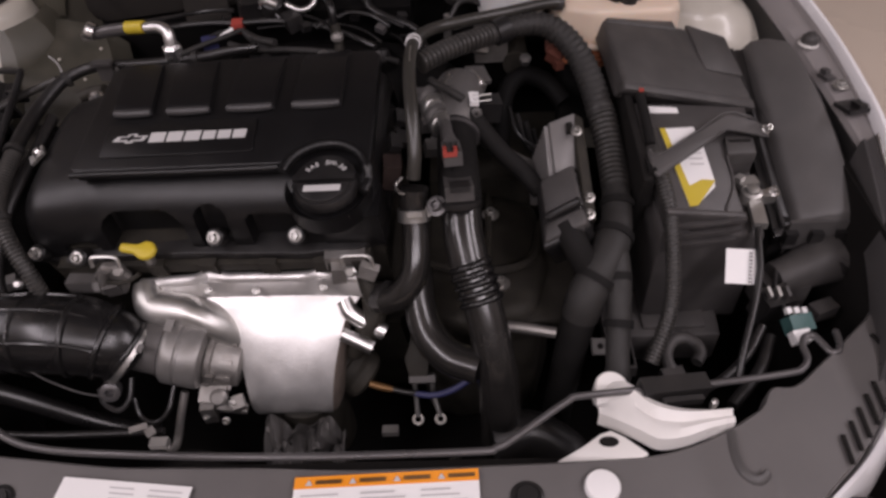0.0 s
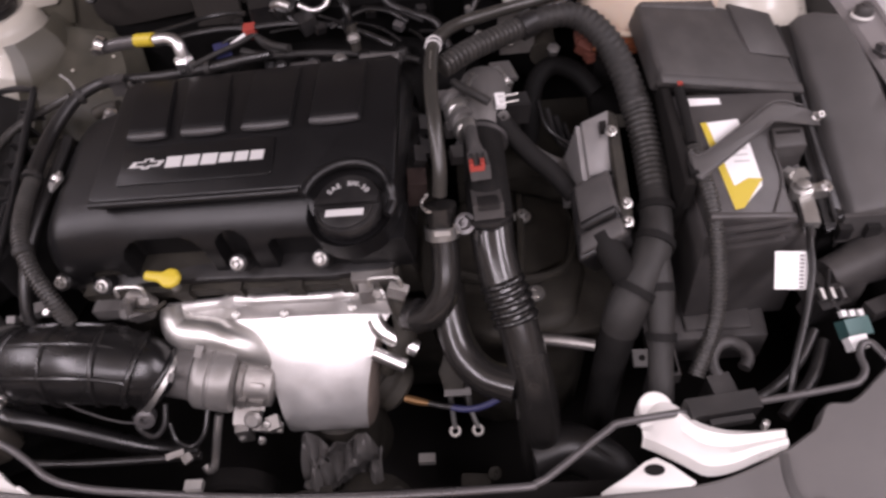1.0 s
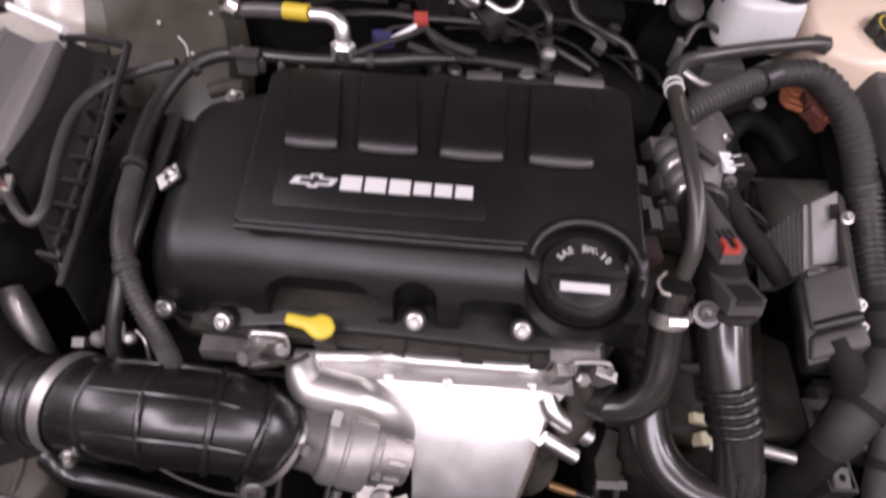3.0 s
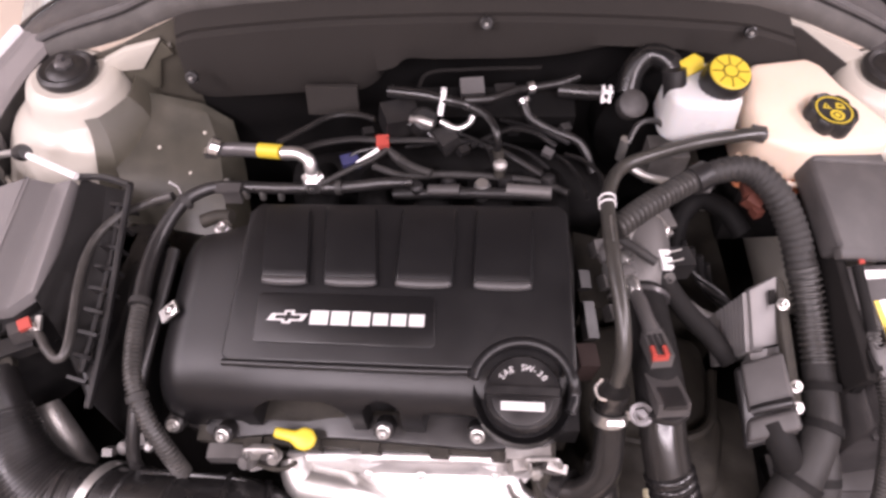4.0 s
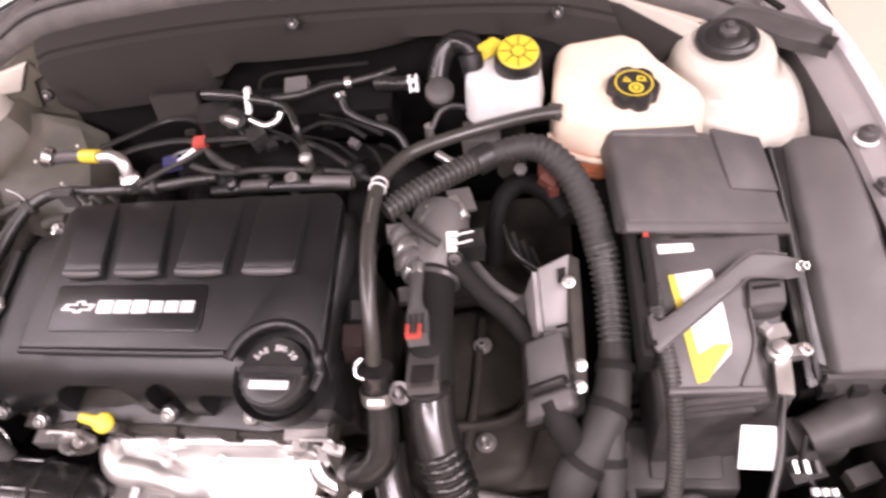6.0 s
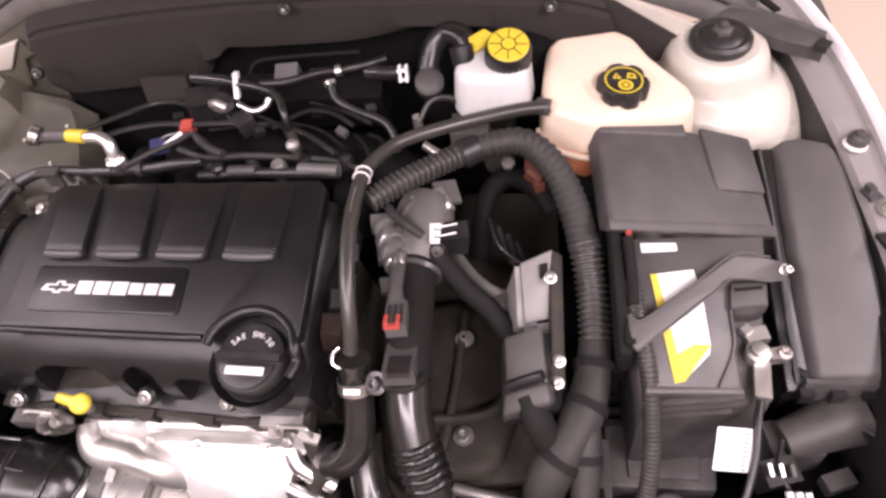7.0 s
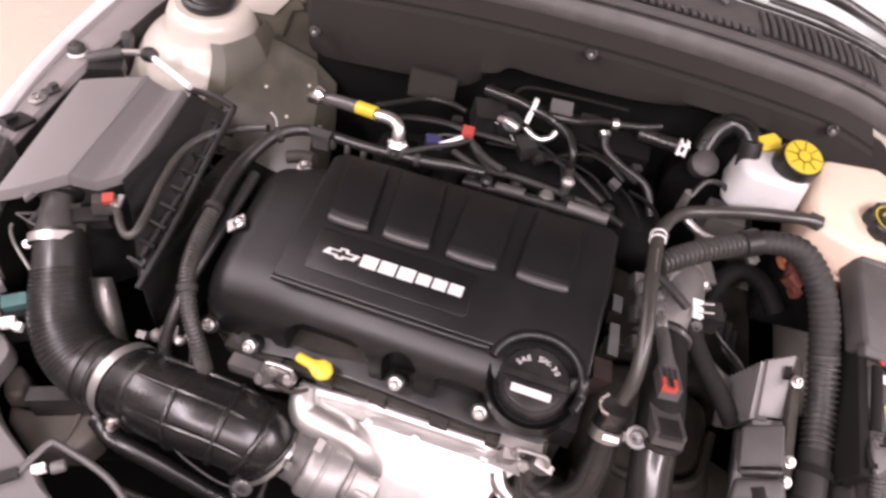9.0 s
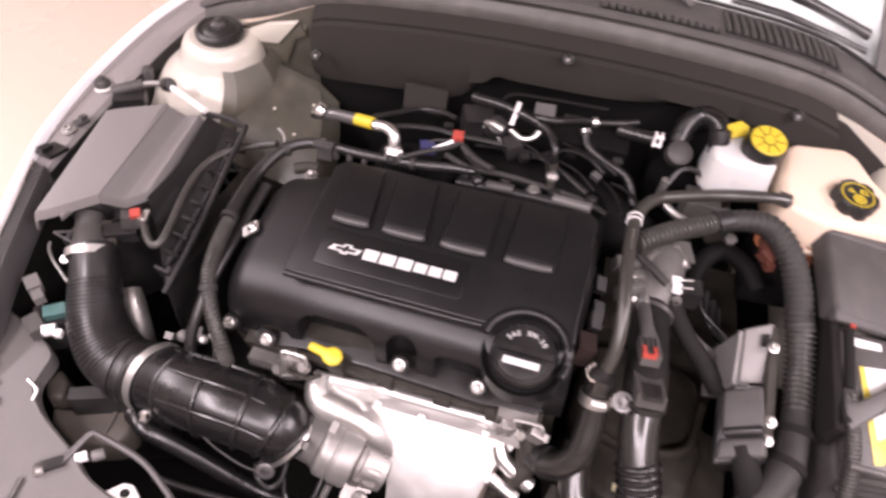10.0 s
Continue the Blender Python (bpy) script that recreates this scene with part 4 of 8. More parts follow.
# raised panel with a bite out of its corner for the filler
CAP = (0.143, -0.112)
edge = [(-0.184, 0.088), (-0.172, 0.100), (0.180, 0.102), (0.190, 0.092), (0.198, -0.092)]
for k in range(0, 15):
    a = radians(20 + k * (140 / 14))
    edge.append((CAP[0] + 0.054 * math.cos(a), CAP[1] + 0.052 * math.sin(a)))
edge += [(0.088, -0.094), (-0.176, -0.094), (-0.182, -0.088)]
top = prism(edge, -0.018, 0.0, ENGINE, 0.0035, 3)
part("raised_panel", top, COVER, cover)
part("panel_bead", tube([at_engine(-0.180, -0.096, -0.004), at_engine(-0.05, -0.097, -0.004), at_engine(0.05, -0.097, -0.004), at_engine(0.086, -0.096, -0.004)], 0.0042, 6, 12), COVER, cover)
ring = []
for k in range(-3, 15):
    a = radians(10 + k * (160 / 14))
    ring.append(at_engine(CAP[0] + 0.0525 * math.cos(a), CAP[1] + 0.050 * math.sin(a), -0.004 - 0.008 * (k < 0)))
part("filler_collar", tube(ring, 0.006, 4, 12), COVER, cover, "rounded collar round the oil filler")
part("filler_well", lathe([(0.052, -0.05), (0.052, -0.022), (0.044, -0.03), (0.02, -0.031)], ENGINE @ pose(CAP[0], CAP[1], 0), 40), COVER, cover)

PADS = [(-0.152, -0.097), (-0.080, -0.018), (0.0, 0.065), (0.086, 0.152)]
for u0, u1 in PADS:
    lean = -0.012 if u0 < 0 else 0.0
    sec = [(-0.004, 0.0), (-0.0035, 0.003), (0.004, 0.0065), (0.012, 0.0070), (0.05, 0.0062), (0.085, 0.0045), (0.098, 0.0)]
    rows = []
    for f, drop in ((0, 0.0055), (0.03, 0.001), (0.08, 0), (0.5, 0), (0.92, 0), (0.97, 0.001), (1, 0.0055)):
        rows.append([at_engine(u0 + (u1 - u0) * f + lean * (v + 0.004) / 0.1, v, max(-0.002, w - drop)) for v, w in sec])
    part("coil_pad", strip_loft(rows, 3), COVER, cover)
    lip = [(*at_engine(u0 + (u1 - u0) * f, -0.001 - 0.002 * (1 - (2 * f - 1) ** 2), 0.0052), r) for f, r in ((0.03, 0.0022), (0.08, 0.0046), (0.3, 0.0054), (0.7, 0.0054), (0.92, 0.0046), (0.97, 0.0022))]
    part("pad_lip", tube(lip, n=5, sides=12), PAD_EDGE, cover, "grey pad edge, lightened for its highlight")
badge = prism([(-0.150, -0.070), (-0.146, -0.074), (0.046, -0.074), (0.050, -0.070), (0.047, -0.020), (0.043, -0.016), (-0.148, -0.016), (-0.152, -0.020)], 0.0, 0.0022, ENGINE, 0.0012, 2)
plate = part("badge_plate", badge, COVER, cover)


# emblem and maker's lettering as plain blocks
emblem = prism([(-0.137, -0.049), (-0.120, -0.049), (-0.120, -0.052), (-0.110, -0.052), (-0.110, -0.049), (-0.097, -0.049), (-0.092, -0.041), (-0.107, -0.041), (-0.107, -0.037), (-0.118, -0.037), (-0.118, -0.041), (-0.132, -0.041)], 0.0023, 0.0036, ENGINE, 0.0)
part("emblem", emblem, SILVER_INK, plate, "plain silver emblem shape", smooth=False)
part("emblem_inset", prism([(-0.128, -0.0472), (-0.117, -0.0472), (-0.117, -0.0498), (-0.1125, -0.0498), (-0.1125, -0.0472), (-0.101, -0.0472), (-0.098, -0.0430), (-0.110, -0.0430), (-0.110, -0.0392), (-0.1155, -0.0392), (-0.1155, -0.0430), (-0.127, -0.0430)], 0.0036, 0.0039, ENGINE, 0.0), PLASTIC, plate, "black inset", smooth=False)
x = -0.0885
for k in range(6):
    wd = 0.0200 if k < 3 else 0.0165
    bold = 0.0 if k < 3 else 0.0012
    outer = [(x, -0.0525 + bold), (x + wd, -0.0525 + bold), (x + wd, -0.0365 - bold), (x, -0.0365 - bold)]
    part("badge_block", prism(outer, 0.0023, 0.0036, ENGINE, 0.0), SILVER_INK, plate, "plain silver block", smooth=False)
    x += wd + 0.0032

cap = thing("oil_filler_cap", at_engine(CAP[0], CAP[1], -0.03), "round black oil filler cap with white print", "oil cap")
CAPM = ENGINE @ pose(CAP[0], CAP[1] - 0.002, -0.028)
part("cap_disc", lathe([(0.036, 0), (0.0405, 0.004), (0.0405, 0.014), (0.038, 0.018), (0.030, 0.0185), (0.0, 0.0186)], CAPM, 48, 24, 0.0012, 1, 2), PLASTIC, cap)
part("cap_grip", box((0.074, 0.008, 0.008), CAPM @ pose(0, 0.0, 0.016, 0, 0, 0), 0.003, 3), PLASTIC, cap, "raised black grip bar")
half_plate = prism([(0.031 * math.cos(a), 0.029 * math.sin(a) - 0.006) for a in np.linspace(math.pi, 2 * math.pi, 16)], 0.018, 0.0215, CAPM, 0.001)
part("name_plate", half_plate, PLASTIC, cap)
part("name_bar", prism([(-0.022, -0.020), (0.022, -0.020), (0.022, -0.011), (-0.022, -0.011)], 0.0216, 0.0221, CAPM, 0.0), SILVER_INK, cap, "plain white bar in place of a maker's mark", smooth=False)
for k, ch in enumerate("SAE 5W-30"):
    if ch == " ":
        continue
    a = radians(142 - k * 13.0)
    part("grade_letter", words(ch, 0.0092, CAPM @ pose(0.0275 * math.cos(a), 0.0265 * math.sin(a) - 0.001, 0.0190, 0, 0, math.degrees(a) - 90)), SILVER_INK, cap, "white oil grade letter", smooth=False)


def cover_bolt(u, v, w, r=0.0062):
    b = thing("cover_bolt", at_engine(u, v, w), "bright steel bolt holding the valve cover", "bolt", "valve cover bolts")
    part("bolt_head", bolt_bm(ENGINE @ pose(u, v, w, 38, 0, 0), r, 0.007, 1.3), ZINC, b)
    part("bolt_boss", lathe([(r * 1.9, -0.02), (r * 1.9, -0.003), (r * 1.6, -0.001)], ENGINE @ pose(u, v, w, 38, 0, 0), 24), PLASTIC, b, "black plastic boss")


for q in ((0.095, -0.148, -0.072), (-0.009, -0.149, -0.070), (-0.202, -0.157, -0.094), (-0.264, -0.148, -0.094), (0.186, -0.102, -0.058)):
    cover_bolt(*q)
side = thing("side_bracket", at_engine(-0.275, -0.028, -0.05), "small zinc bracket and bolt on the cover", "bracket")
part("plate", box((0.026, 0.016, 0.004), ENGINE @ pose(-0.272, -0.028, -0.038, 0, -25, 30), 0.0015), ZINC, side)
part("bolt_head", bolt_bm(ENGINE @ pose(-0.268, -0.028, -0.032, 0, -25, 0), 0.006, 0.007), STEEL, side)

dip = thing("dipstick", at_engine(-0.10, -0.15, -0.09), "yellow oil dipstick handle on a grey tube", "dipstick")
DM = ENGINE @ pose(-0.100, -0.157, -0.085, 8, 0, -8)
part("handle", prism([(-0.036, -0.006), (-0.014, -0.007), (-0.006, -0.013), (0.004, -0.014), (0.013, -0.008), (0.015, 0.002), (0.008, 0.011), (-0.003, 0.012), (-0.011, 0.006), (-0.036, 0.006)], 0.0, 0.010, DM, 0.004, 3), YELLOW, dip)
part("stem", tube([at_engine(-0.105, -0.157, -0.084), at_engine(-0.107, -0.156, -0.12), at_engine(-0.11, -0.15, -0.2)], 0.0065, 4, 12), CAST, dip)

# ---- exhaust manifold, shield and turbocharger ----
manifold = thing("exhaust_manifold", (-0.05, 0.58, 0.60), "bright steel exhaust manifold heat shield with bolts", "exhaust manifold")


def shield_point(a, s):
    path = SHIELD_LINE
    i = min(int(s * (len(path) - 1)), len(path) - 2)
    f = s * (len(path) - 1) - i
    y, z, x0, x1 = [path[i][k] * (1 - f) + path[i + 1][k] * f for k in range(4)]
    x = x0 + (x1 - x0) * a
    t = 2 * a - 1
    bulge = 0.005 * math.sin(math.pi * min(1, s * 1.1))
    crease = 0.0005 * math.sin(34 * x + 7 * s) * math.sin(17 * s + 3 * a)
    return (x, y + bulge * t * t * 1.6 - bulge - crease, z - 0.004 * t ** 4 * s + crease)


SHIELD_LINE = smooth_line([(0.608, 0.754, -0.197, 0.084), (0.601, 0.748, -0.195, 0.081), (0.594, 0.742, -0.184, 0.076), (0.587, 0.736, -0.163, 0.069), (0.578, 0.728, -0.138, 0.061), (0.566, 0.718, -0.118, 0.051), (0.548, 0.701, -0.100, 0.044), (0.526, 0.674, -0.090, 0.036), (0.511, 0.649, -0.087, 0.031), (0.504, 0.628, -0.086, 0.028), (0.502, 0.608, -0.084, 0.025), (0.507, 0.592, -0.080, 0.020), (0.519, 0.583, -0.070, 0.012), (0.537, 0.580, -0.060, 0.004)], 6)
part("heat_shield", thicken(grid_bm(shield_point, 40, 48), 0.0015), SHIELD, manifold)
edge_rows = []
for q in SHIELD_LINE[30::4]:
    y, z, _, x = q
    edge_rows.append([(x - 0.001, y + 0.002, z - 0.002), (x + 0.006, y + 0.010, z - 0.004), (x + 0.010, y + 0.026, z - 0.006), (x + 0.012, y + 0.050, z - 0.004)])
part("shield_flank", thicken(strip_loft(edge_rows, 2), 0.0015), RUST, manifold, "brown heat-stained flank of the shield")
lip = smooth_line([(-0.222, 0.612, 0.752), (-0.20, 0.608, 0.757), (-0.12, 0.606, 0.765), (0.0, 0.604, 0.766), (0.075, 0.602, 0.762), (0.085, 0.60, 0.757)], 10)
rows = []
for q in lip:
    hump = 0.014 * max(math.exp(-((q[0] + 0.121) / 0.014) ** 2), math.exp(-((q[0] - 0.028) / 0.016) ** 2))
    rows.append([(q[0], q[1] + 0.012, q[2] - 0.016), (q[0], q[1] + 0.008, q[2] + hump), (q[0], q[1] - 0.006 - hump, q[2] + hump - 0.001), (q[0], q[1] - 0.012 - hump * 0.6, q[2] - 0.010), (q[0], q[1] - 0.014, q[2] - 0.022)])
part("shield_lip", thicken(strip_loft(rows, 1), 0.0015), SHIELD, manifold, "pressed steel lip of the heat shield")
ridge = []
for q in lip[2:-3]:
    hump = max(math.exp(-((q[0] + 0.121) / 0.013) ** 2), math.exp(-((q[0] - 0.028) / 0.015) ** 2))
    ridge.append((q[0], q[1] - 0.001 - 0.004 * hump, q[2] + 0.001 + 0.009 * hump, 0.0075 + 0.003 * hump))
part("rolled_edge", tube(ridge, n=1, sides=14), SHIELD, manifold, "rolled bright top edge of the shield")
for x in (-0.121, -0.06, 0.028):
    part("shield_bolt", bolt_bm(pose(x, 0.583, 0.766 - 0.004 * (x == -0.06), 40, 0, 0), 0.0042, 0.005, 1.3), ZINC, manifold)
part("runner", tube([(-0.212, 0.608, 0.755, 0.018), (-0.208, 0.593, 0.747, 0.021), (-0.199, 0.582, 0.739, 0.0235), (-0.176, 0.578, 0.736, 0.024), (-0.148, 0.574, 0.733, 0.0235), (-0.120, 0.566, 0.718, 0.022), (-0.098, 0.560, 0.69, 0.018)], n=8, sides=24), ZINC, manifold, "dull sheet steel runner")
part("runner_outer", tube([(0.085, 0.602, 0.735, 0.016), (0.090, 0.582, 0.722, 0.016), (0.080, 0.565, 0.700, 0.016), (0.055, 0.56, 0.66, 0.015)], n=8, sides=18), DARK_CAST, manifold, "sooty runner")
part("outlet_casting", lathe([(0.018, -0.046), (0.032, -0.042), (0.035, -0.022), (0.030, -0.017), (0.030, -0.004), (0.036, 0.002), (0.036, 0.016), (0.030, 0.022), (0.018, 0.026)], frame_of((0.050, 0.566, 0.606), (0.75, -0.25, -0.6)) @ pose(0, 0, 0, 0, 90, 0), 18), DARK_CAST, manifold, "sooty cast turbine outlet")
part("downpipe", lathe([(0.058, -0.10), (0.056, -0.02), (0.048, 0.015), (0.03, 0.025)], pose(-0.022, 0.548, 0.572), 28), DARK_CAST, manifold, "sooty cast outlet")

turbo = thing("turbocharger", (-0.15, 0.54, 0.62), "grey cast turbocharger compressor with actuator", "turbocharger")
TM = frame_of((-0.203, 0.541, 0.706), (1, -0.10, -0.24)) @ pose(0, 0, 0, 0, 90, 0)
part("inlet_neck", lathe([(0.031, -0.034), (0.033, -0.030), (0.0345, 0.012), (0.037, 0.017), (0.030, 0.020)], TM, 36), DULL_ALLOY, turbo, "dull grey inlet neck")
part("compressor_drum", lathe([(0.030, 0.016), (0.039, 0.019), (0.0425, 0.023), (0.043, 0.028), (0.043, 0.038), (0.0412, 0.040), (0.0412, 0.0425), (0.0430, 0.0440), (0.0432, 0.064), (0.0415, 0.069), (0.030, 0.071)], TM, 44), TURBO, turbo, "grey satin compressor drum")
part("drum_lug", box((0.012, 0.016, 0.010), TM @ pose(-0.040, 0.010, 0.018, 0, 0, 20), 0.003), TURBO, turbo)
HM = Matrix.Translation((0.0, 0.014, -0.018)) @ TM
part("centre_housing", lathe([(0.030, 0.060), (0.0415, 0.0705), (0.0420, 0.077), (0.0375, 0.079), (0.0360, 0.096), (0.0330, 0.112), (0.020, 0.116)], HM, 14), CAST, turbo, "rough cast centre housing")
for k in range(9):
    a = radians(18 + 40 * k)
    part("rib", box((0.006, 0.005, 0.018), HM @ pose(0.0360 * math.cos(a), 0.0360 * math.sin(a), 0.087, 0, 0, math.degrees(a)), 0.002), CAST, turbo)
    if k % 3 == 0:
        part("flange_lug", box((0.008, 0.013, 0.010), HM @ pose(0.0395 * math.cos(a), 0.0395 * math.sin(a), 0.0740, 0, 0, math.degrees(a)), 0.0025), CAST, turbo)
part("bracket", join(box((0.034, 0.022, 0.020), pose(-0.132, 0.510, 0.634, 25, 8, 0), 0.005), box((0.018, 0.020, 0.045), pose(-0.146, 0.505, 0.592, 10, 5, 10), 0.004), box((0.040, 0.012, 0.012), pose(-0.112, 0.503, 0.612, 15, 12, 0), 0.003), box((0.016, 0.018, 0.024), pose(-0.100, 0.504, 0.618, 20, 0, 20), 0.004), lathe([(0.011, 0), (0.012, 0.006), (0.008, 0.010)], pose(-0.120, 0.500, 0.648, 50, 0, 0), 16)), CAST, turbo, "cast aluminium bracket")
for q in ((-0.104, 0.493, 0.640), (-0.146, 0.492, 0.612), (-0.120, 0.488, 0.606)):
    part("bracket_bolt", bolt_bm(pose(*q, 55, 0, 0), 0.0042, 0.005, 1.3), ZINC, turbo)
part("actuator_rod", tube([(-0.167, 0.506, 0.653), (-0.174, 0.488, 0.630), (-0.180, 0.470, 0.608), (-0.184, 0.458, 0.596), (-0.192, 0.456, 0.590), (-0.198, 0.462, 0.595)], 0.0055, 6, 10), CAST, turbo)
part("vacuum_line", tube([(-0.175, 0.505, 0.672), (-0.182, 0.478, 0.652), (-0.20, 0.468, 0.64), (-0.22, 0.475, 0.645), (-0.228, 0.492, 0.662)], 0.0032, 6, 8), RUBBER, turbo, "thin black vacuum hose")
part("vacuum_line", tube([(-0.225, 0.505, 0.69), (-0.228, 0.485, 0.672), (-0.242, 0.474, 0.662), (-0.262, 0.482, 0.668), (-0.266, 0.494, 0.684)], 0.0036, 6, 8), RUBBER, turbo, "thin black vacuum hose")
part("solenoid", lathe([(0.012, 0), (0.013, 0.004), (0.013, 0.016), (0.010, 0.018), (0.006, 0.018), (0.005, 0.010)], pose(-0.253, 0.500, 0.676, 60, 20, 0), 20), ROD, turbo, "small grey solenoid")

# ---- intake hose ----
intake = thing("intake_hose", (-0.40, 0.56, 0.65), "glossy black ribbed rubber intake hose with clamps", "hose")
BELLOWS = [(-0.226, 0.531, 0.703, 0.039), (-0.236, 0.533, 0.715, 0.0435), (-0.254, 0.536, 0.727, 0.0475), (-0.285, 0.538, 0.737, 0.0498), (-0.33, 0.539, 0.742, 0.0505), (-0.385, 0.545, 0.736, 0.050), (-0.430, 0.555, 0.723, 0.049), (-0.455, 0.561, 0.716, 0.049)]
part("rubber_body", tube(BELLOWS, n=8, sides=36), GLOSS_RUBBER, intake)
line = smooth_line(BELLOWS, 8)
for i in (7, 16, 25, 34, 42):
    q, p, n_ = line[i], line[i - 1], line[i + 1]
    d = Vector(n_[:3]) - Vector(p[:3])
    m = frame_of(q[:3], d) @ pose(0, 0, 0, 0, 90, 0)
    r = q[3]
    part("hoop_rib", lathe([(r - 0.002, -0.0055), (r + 0.0030, -0.0024), (r + 0.0036, 0.0), (r + 0.0030, 0.0024), (r - 0.002, 0.0055)], m, 40), GLOSS_RUBBER, intake)
for a in (40, 88, 140, 200):
    pts = []
    for q in line[8:46:5]:
        pts.append((q[0], q[1] - (q[3] + 0.0005) * math.cos(radians(a)), q[2] + (q[3] + 0.0005) * math.sin(radians(a))))
    part("long_rib", tube(pts, 0.0032, 4, 8), GLOSS_RUBBER, intake)
ring_clamp(intake, (-0.438, 0.557, 0.7205), (-0.9, 0.3, -0.2), 0.0515, 0.014, material=ZINC)
part("clamp_screw", bolt_bm(pose(-0.420, 0.496, 0.733, 70, 0, 20), 0.007, 0.010, 1.3), STEEL, intake, "clamp screw")
ring_clamp(intake, (-0.230, 0.532, 0.708), (0.72, -0.12, -0.62), 0.0435, 0.009, material=ZINC)
part("clamp_screw", box((0.006, 0.010, 0.018), pose(-0.203, 0.518, 0.733, 30, 30, 0), 0.002), DULL_ALLOY, intake, "clamp screw housing")
ELBOW = [(-0.452, 0.560, 0.717, 0.046), (-0.49, 0.563, 0.716, 0.045), (-0.522, 0.574, 0.724, 0.044), (-0.550, 0.600, 0.748, 0.041), (-0.568, 0.634, 0.772, 0.037), (-0.582, 0.665, 0.793, 0.034), (-0.594, 0.690, 0.806, 0.033)]
part("elbow", tube(ELBOW, n=8, sides=32), RUBBER, intake, "matte black rubber elbow")
part("elbow_corrugation", tube([(-0.508, 0.568, 0.7195, 0.0452), (-0.531, 0.581, 0.732, 0.0442), (-0.552, 0.603, 0.75, 0.0414), (-0.567, 0.632, 0.771, 0.0380), (-0.576, 0.650, 0.783, 0.0360)], n=10, sides=32, ribs=0.0055, depth=0.0017), RUBBER, intake)
for q, r in (((-0.462, 0.5605, 0.7165), 0.0475), ((-0.478, 0.5615, 0.716), 0.0468), ((-0.494, 0.5635, 0.717), 0.0472)):
    part("collar_ridge", lathe([(r - 0.003, -0.005), (r, -0.003), (r, 0.003), (r - 0.003, 0.005)], frame_of(q, (-1, 0.10, 0.05)) @ pose(0, 0, 0, 0, 90, 0), 36), RUBBER, intake)
ring_clamp(intake, (-0.594, 0.681, 0.801), (-0.3, 0.7, 0.4), 0.035, 0.012, material=ZINC)
part("breather_hose", tube([(-0.452, 0.505, 0.705), (-0.42, 0.488, 0.708), (-0.37, 0.487, 0.675), (-0.315, 0.487, 0.630), (-0.27, 0.487, 0.60), (-0.22, 0.49, 0.58)], 0.0125, 8, 16), GLOSS_RUBBER, intake, "long black hose under the intake")
part("lower_hose", tube([(-0.40, 0.445, 0.66), (-0.34, 0.446, 0.652), (-0.26, 0.450, 0.645), (-0.185, 0.455, 0.640)], 0.0052, 8, 12), RUBBER, intake)
part("clip_wire", tube([(-0.345, 0.495, 0.738), (-0.32, 0.488, 0.715), (-0.285, 0.484, 0.690), (-0.258, 0.486, 0.676)], 0.0014, 6, 6), ROD, intake, "thin dark wire")


# ---- air filter box ----
air = thing("air_filter_box", (-0.56, 0.82, 0.62), "dark grey plastic air filter box", "air filter box")


LID_FRONT = smooth_line([(-0.672, 0.684, 0.862), (-0.645, 0.696, 0.867), (-0.600, 0.733, 0.872), (-0.593, 0.740, 0.869), (-0.577, 0.757, 0.849), (-0.570, 0.764, 0.847), (-0.542, 0.791, 0.850)], 6)
LID_BACK = smooth_line([(-0.676, 0.885, 0.892), (-0.650, 0.898, 0.896), (-0.590, 0.927, 0.898), (-0.584, 0.930, 0.895), (-0.568, 0.940, 0.874), (-0.561, 0.943, 0.872), (-0.538, 0.948, 0.876)], 6)


def lid_point(a, b):
    """Lid of the filter box: a flat plateau, a slanting step and a lower shelf, with a lip all round."""
    n = len(LID_FRONT) - 1
    i = min(int(a * n), n - 1)
    f = a * n - i
    p = Vector(LID_FRONT[i]) * (1 - f) + Vector(LID_FRONT[i + 1]) * f
    q = Vector(LID_BACK[i]) * (1 - f) + Vector(LID_BACK[i + 1]) * f
    t = (b - 0.06) / 0.94
    lip = max(0.0, 0.06 - b) / 0.06
    edge = max(0.0, 0.05 - a) / 0.05 + max(0.0, a - 0.95) / 0.05
    w = p.lerp(q, max(0, t))
    w.z -= 0.016 * lip ** 2 + 0.020 * edge ** 2
    w.y -= 0.004 * lip
    return w


part("lid", thicken(grid_bm(lid_point, 44, 36), 0.004), FILTER_LID, air, "grey plastic lid with a slanting step")
part("lower_box", prism([(-0.665, 0.700), (-0.630, 0.728), (-0.56, 0.800), (-0.515, 0.745), (-0.470, 0.662), (-0.455, 0.75), (-0.452, 0.945), (-0.66, 0.90)], 0.60, 0.790, None, 0.008, 3), PLASTIC, air, "black lower half of the box")
part("box_shoulder", prism([(-0.66, 0.76), (-0.545, 0.815), (-0.50, 0.84), (-0.470, 0.80), (-0.458, 0.94), (-0.66, 0.90)], 0.76, 0.79, None, 0.008, 3, 0.012), PLASTIC, air, "black shoulder of the box")
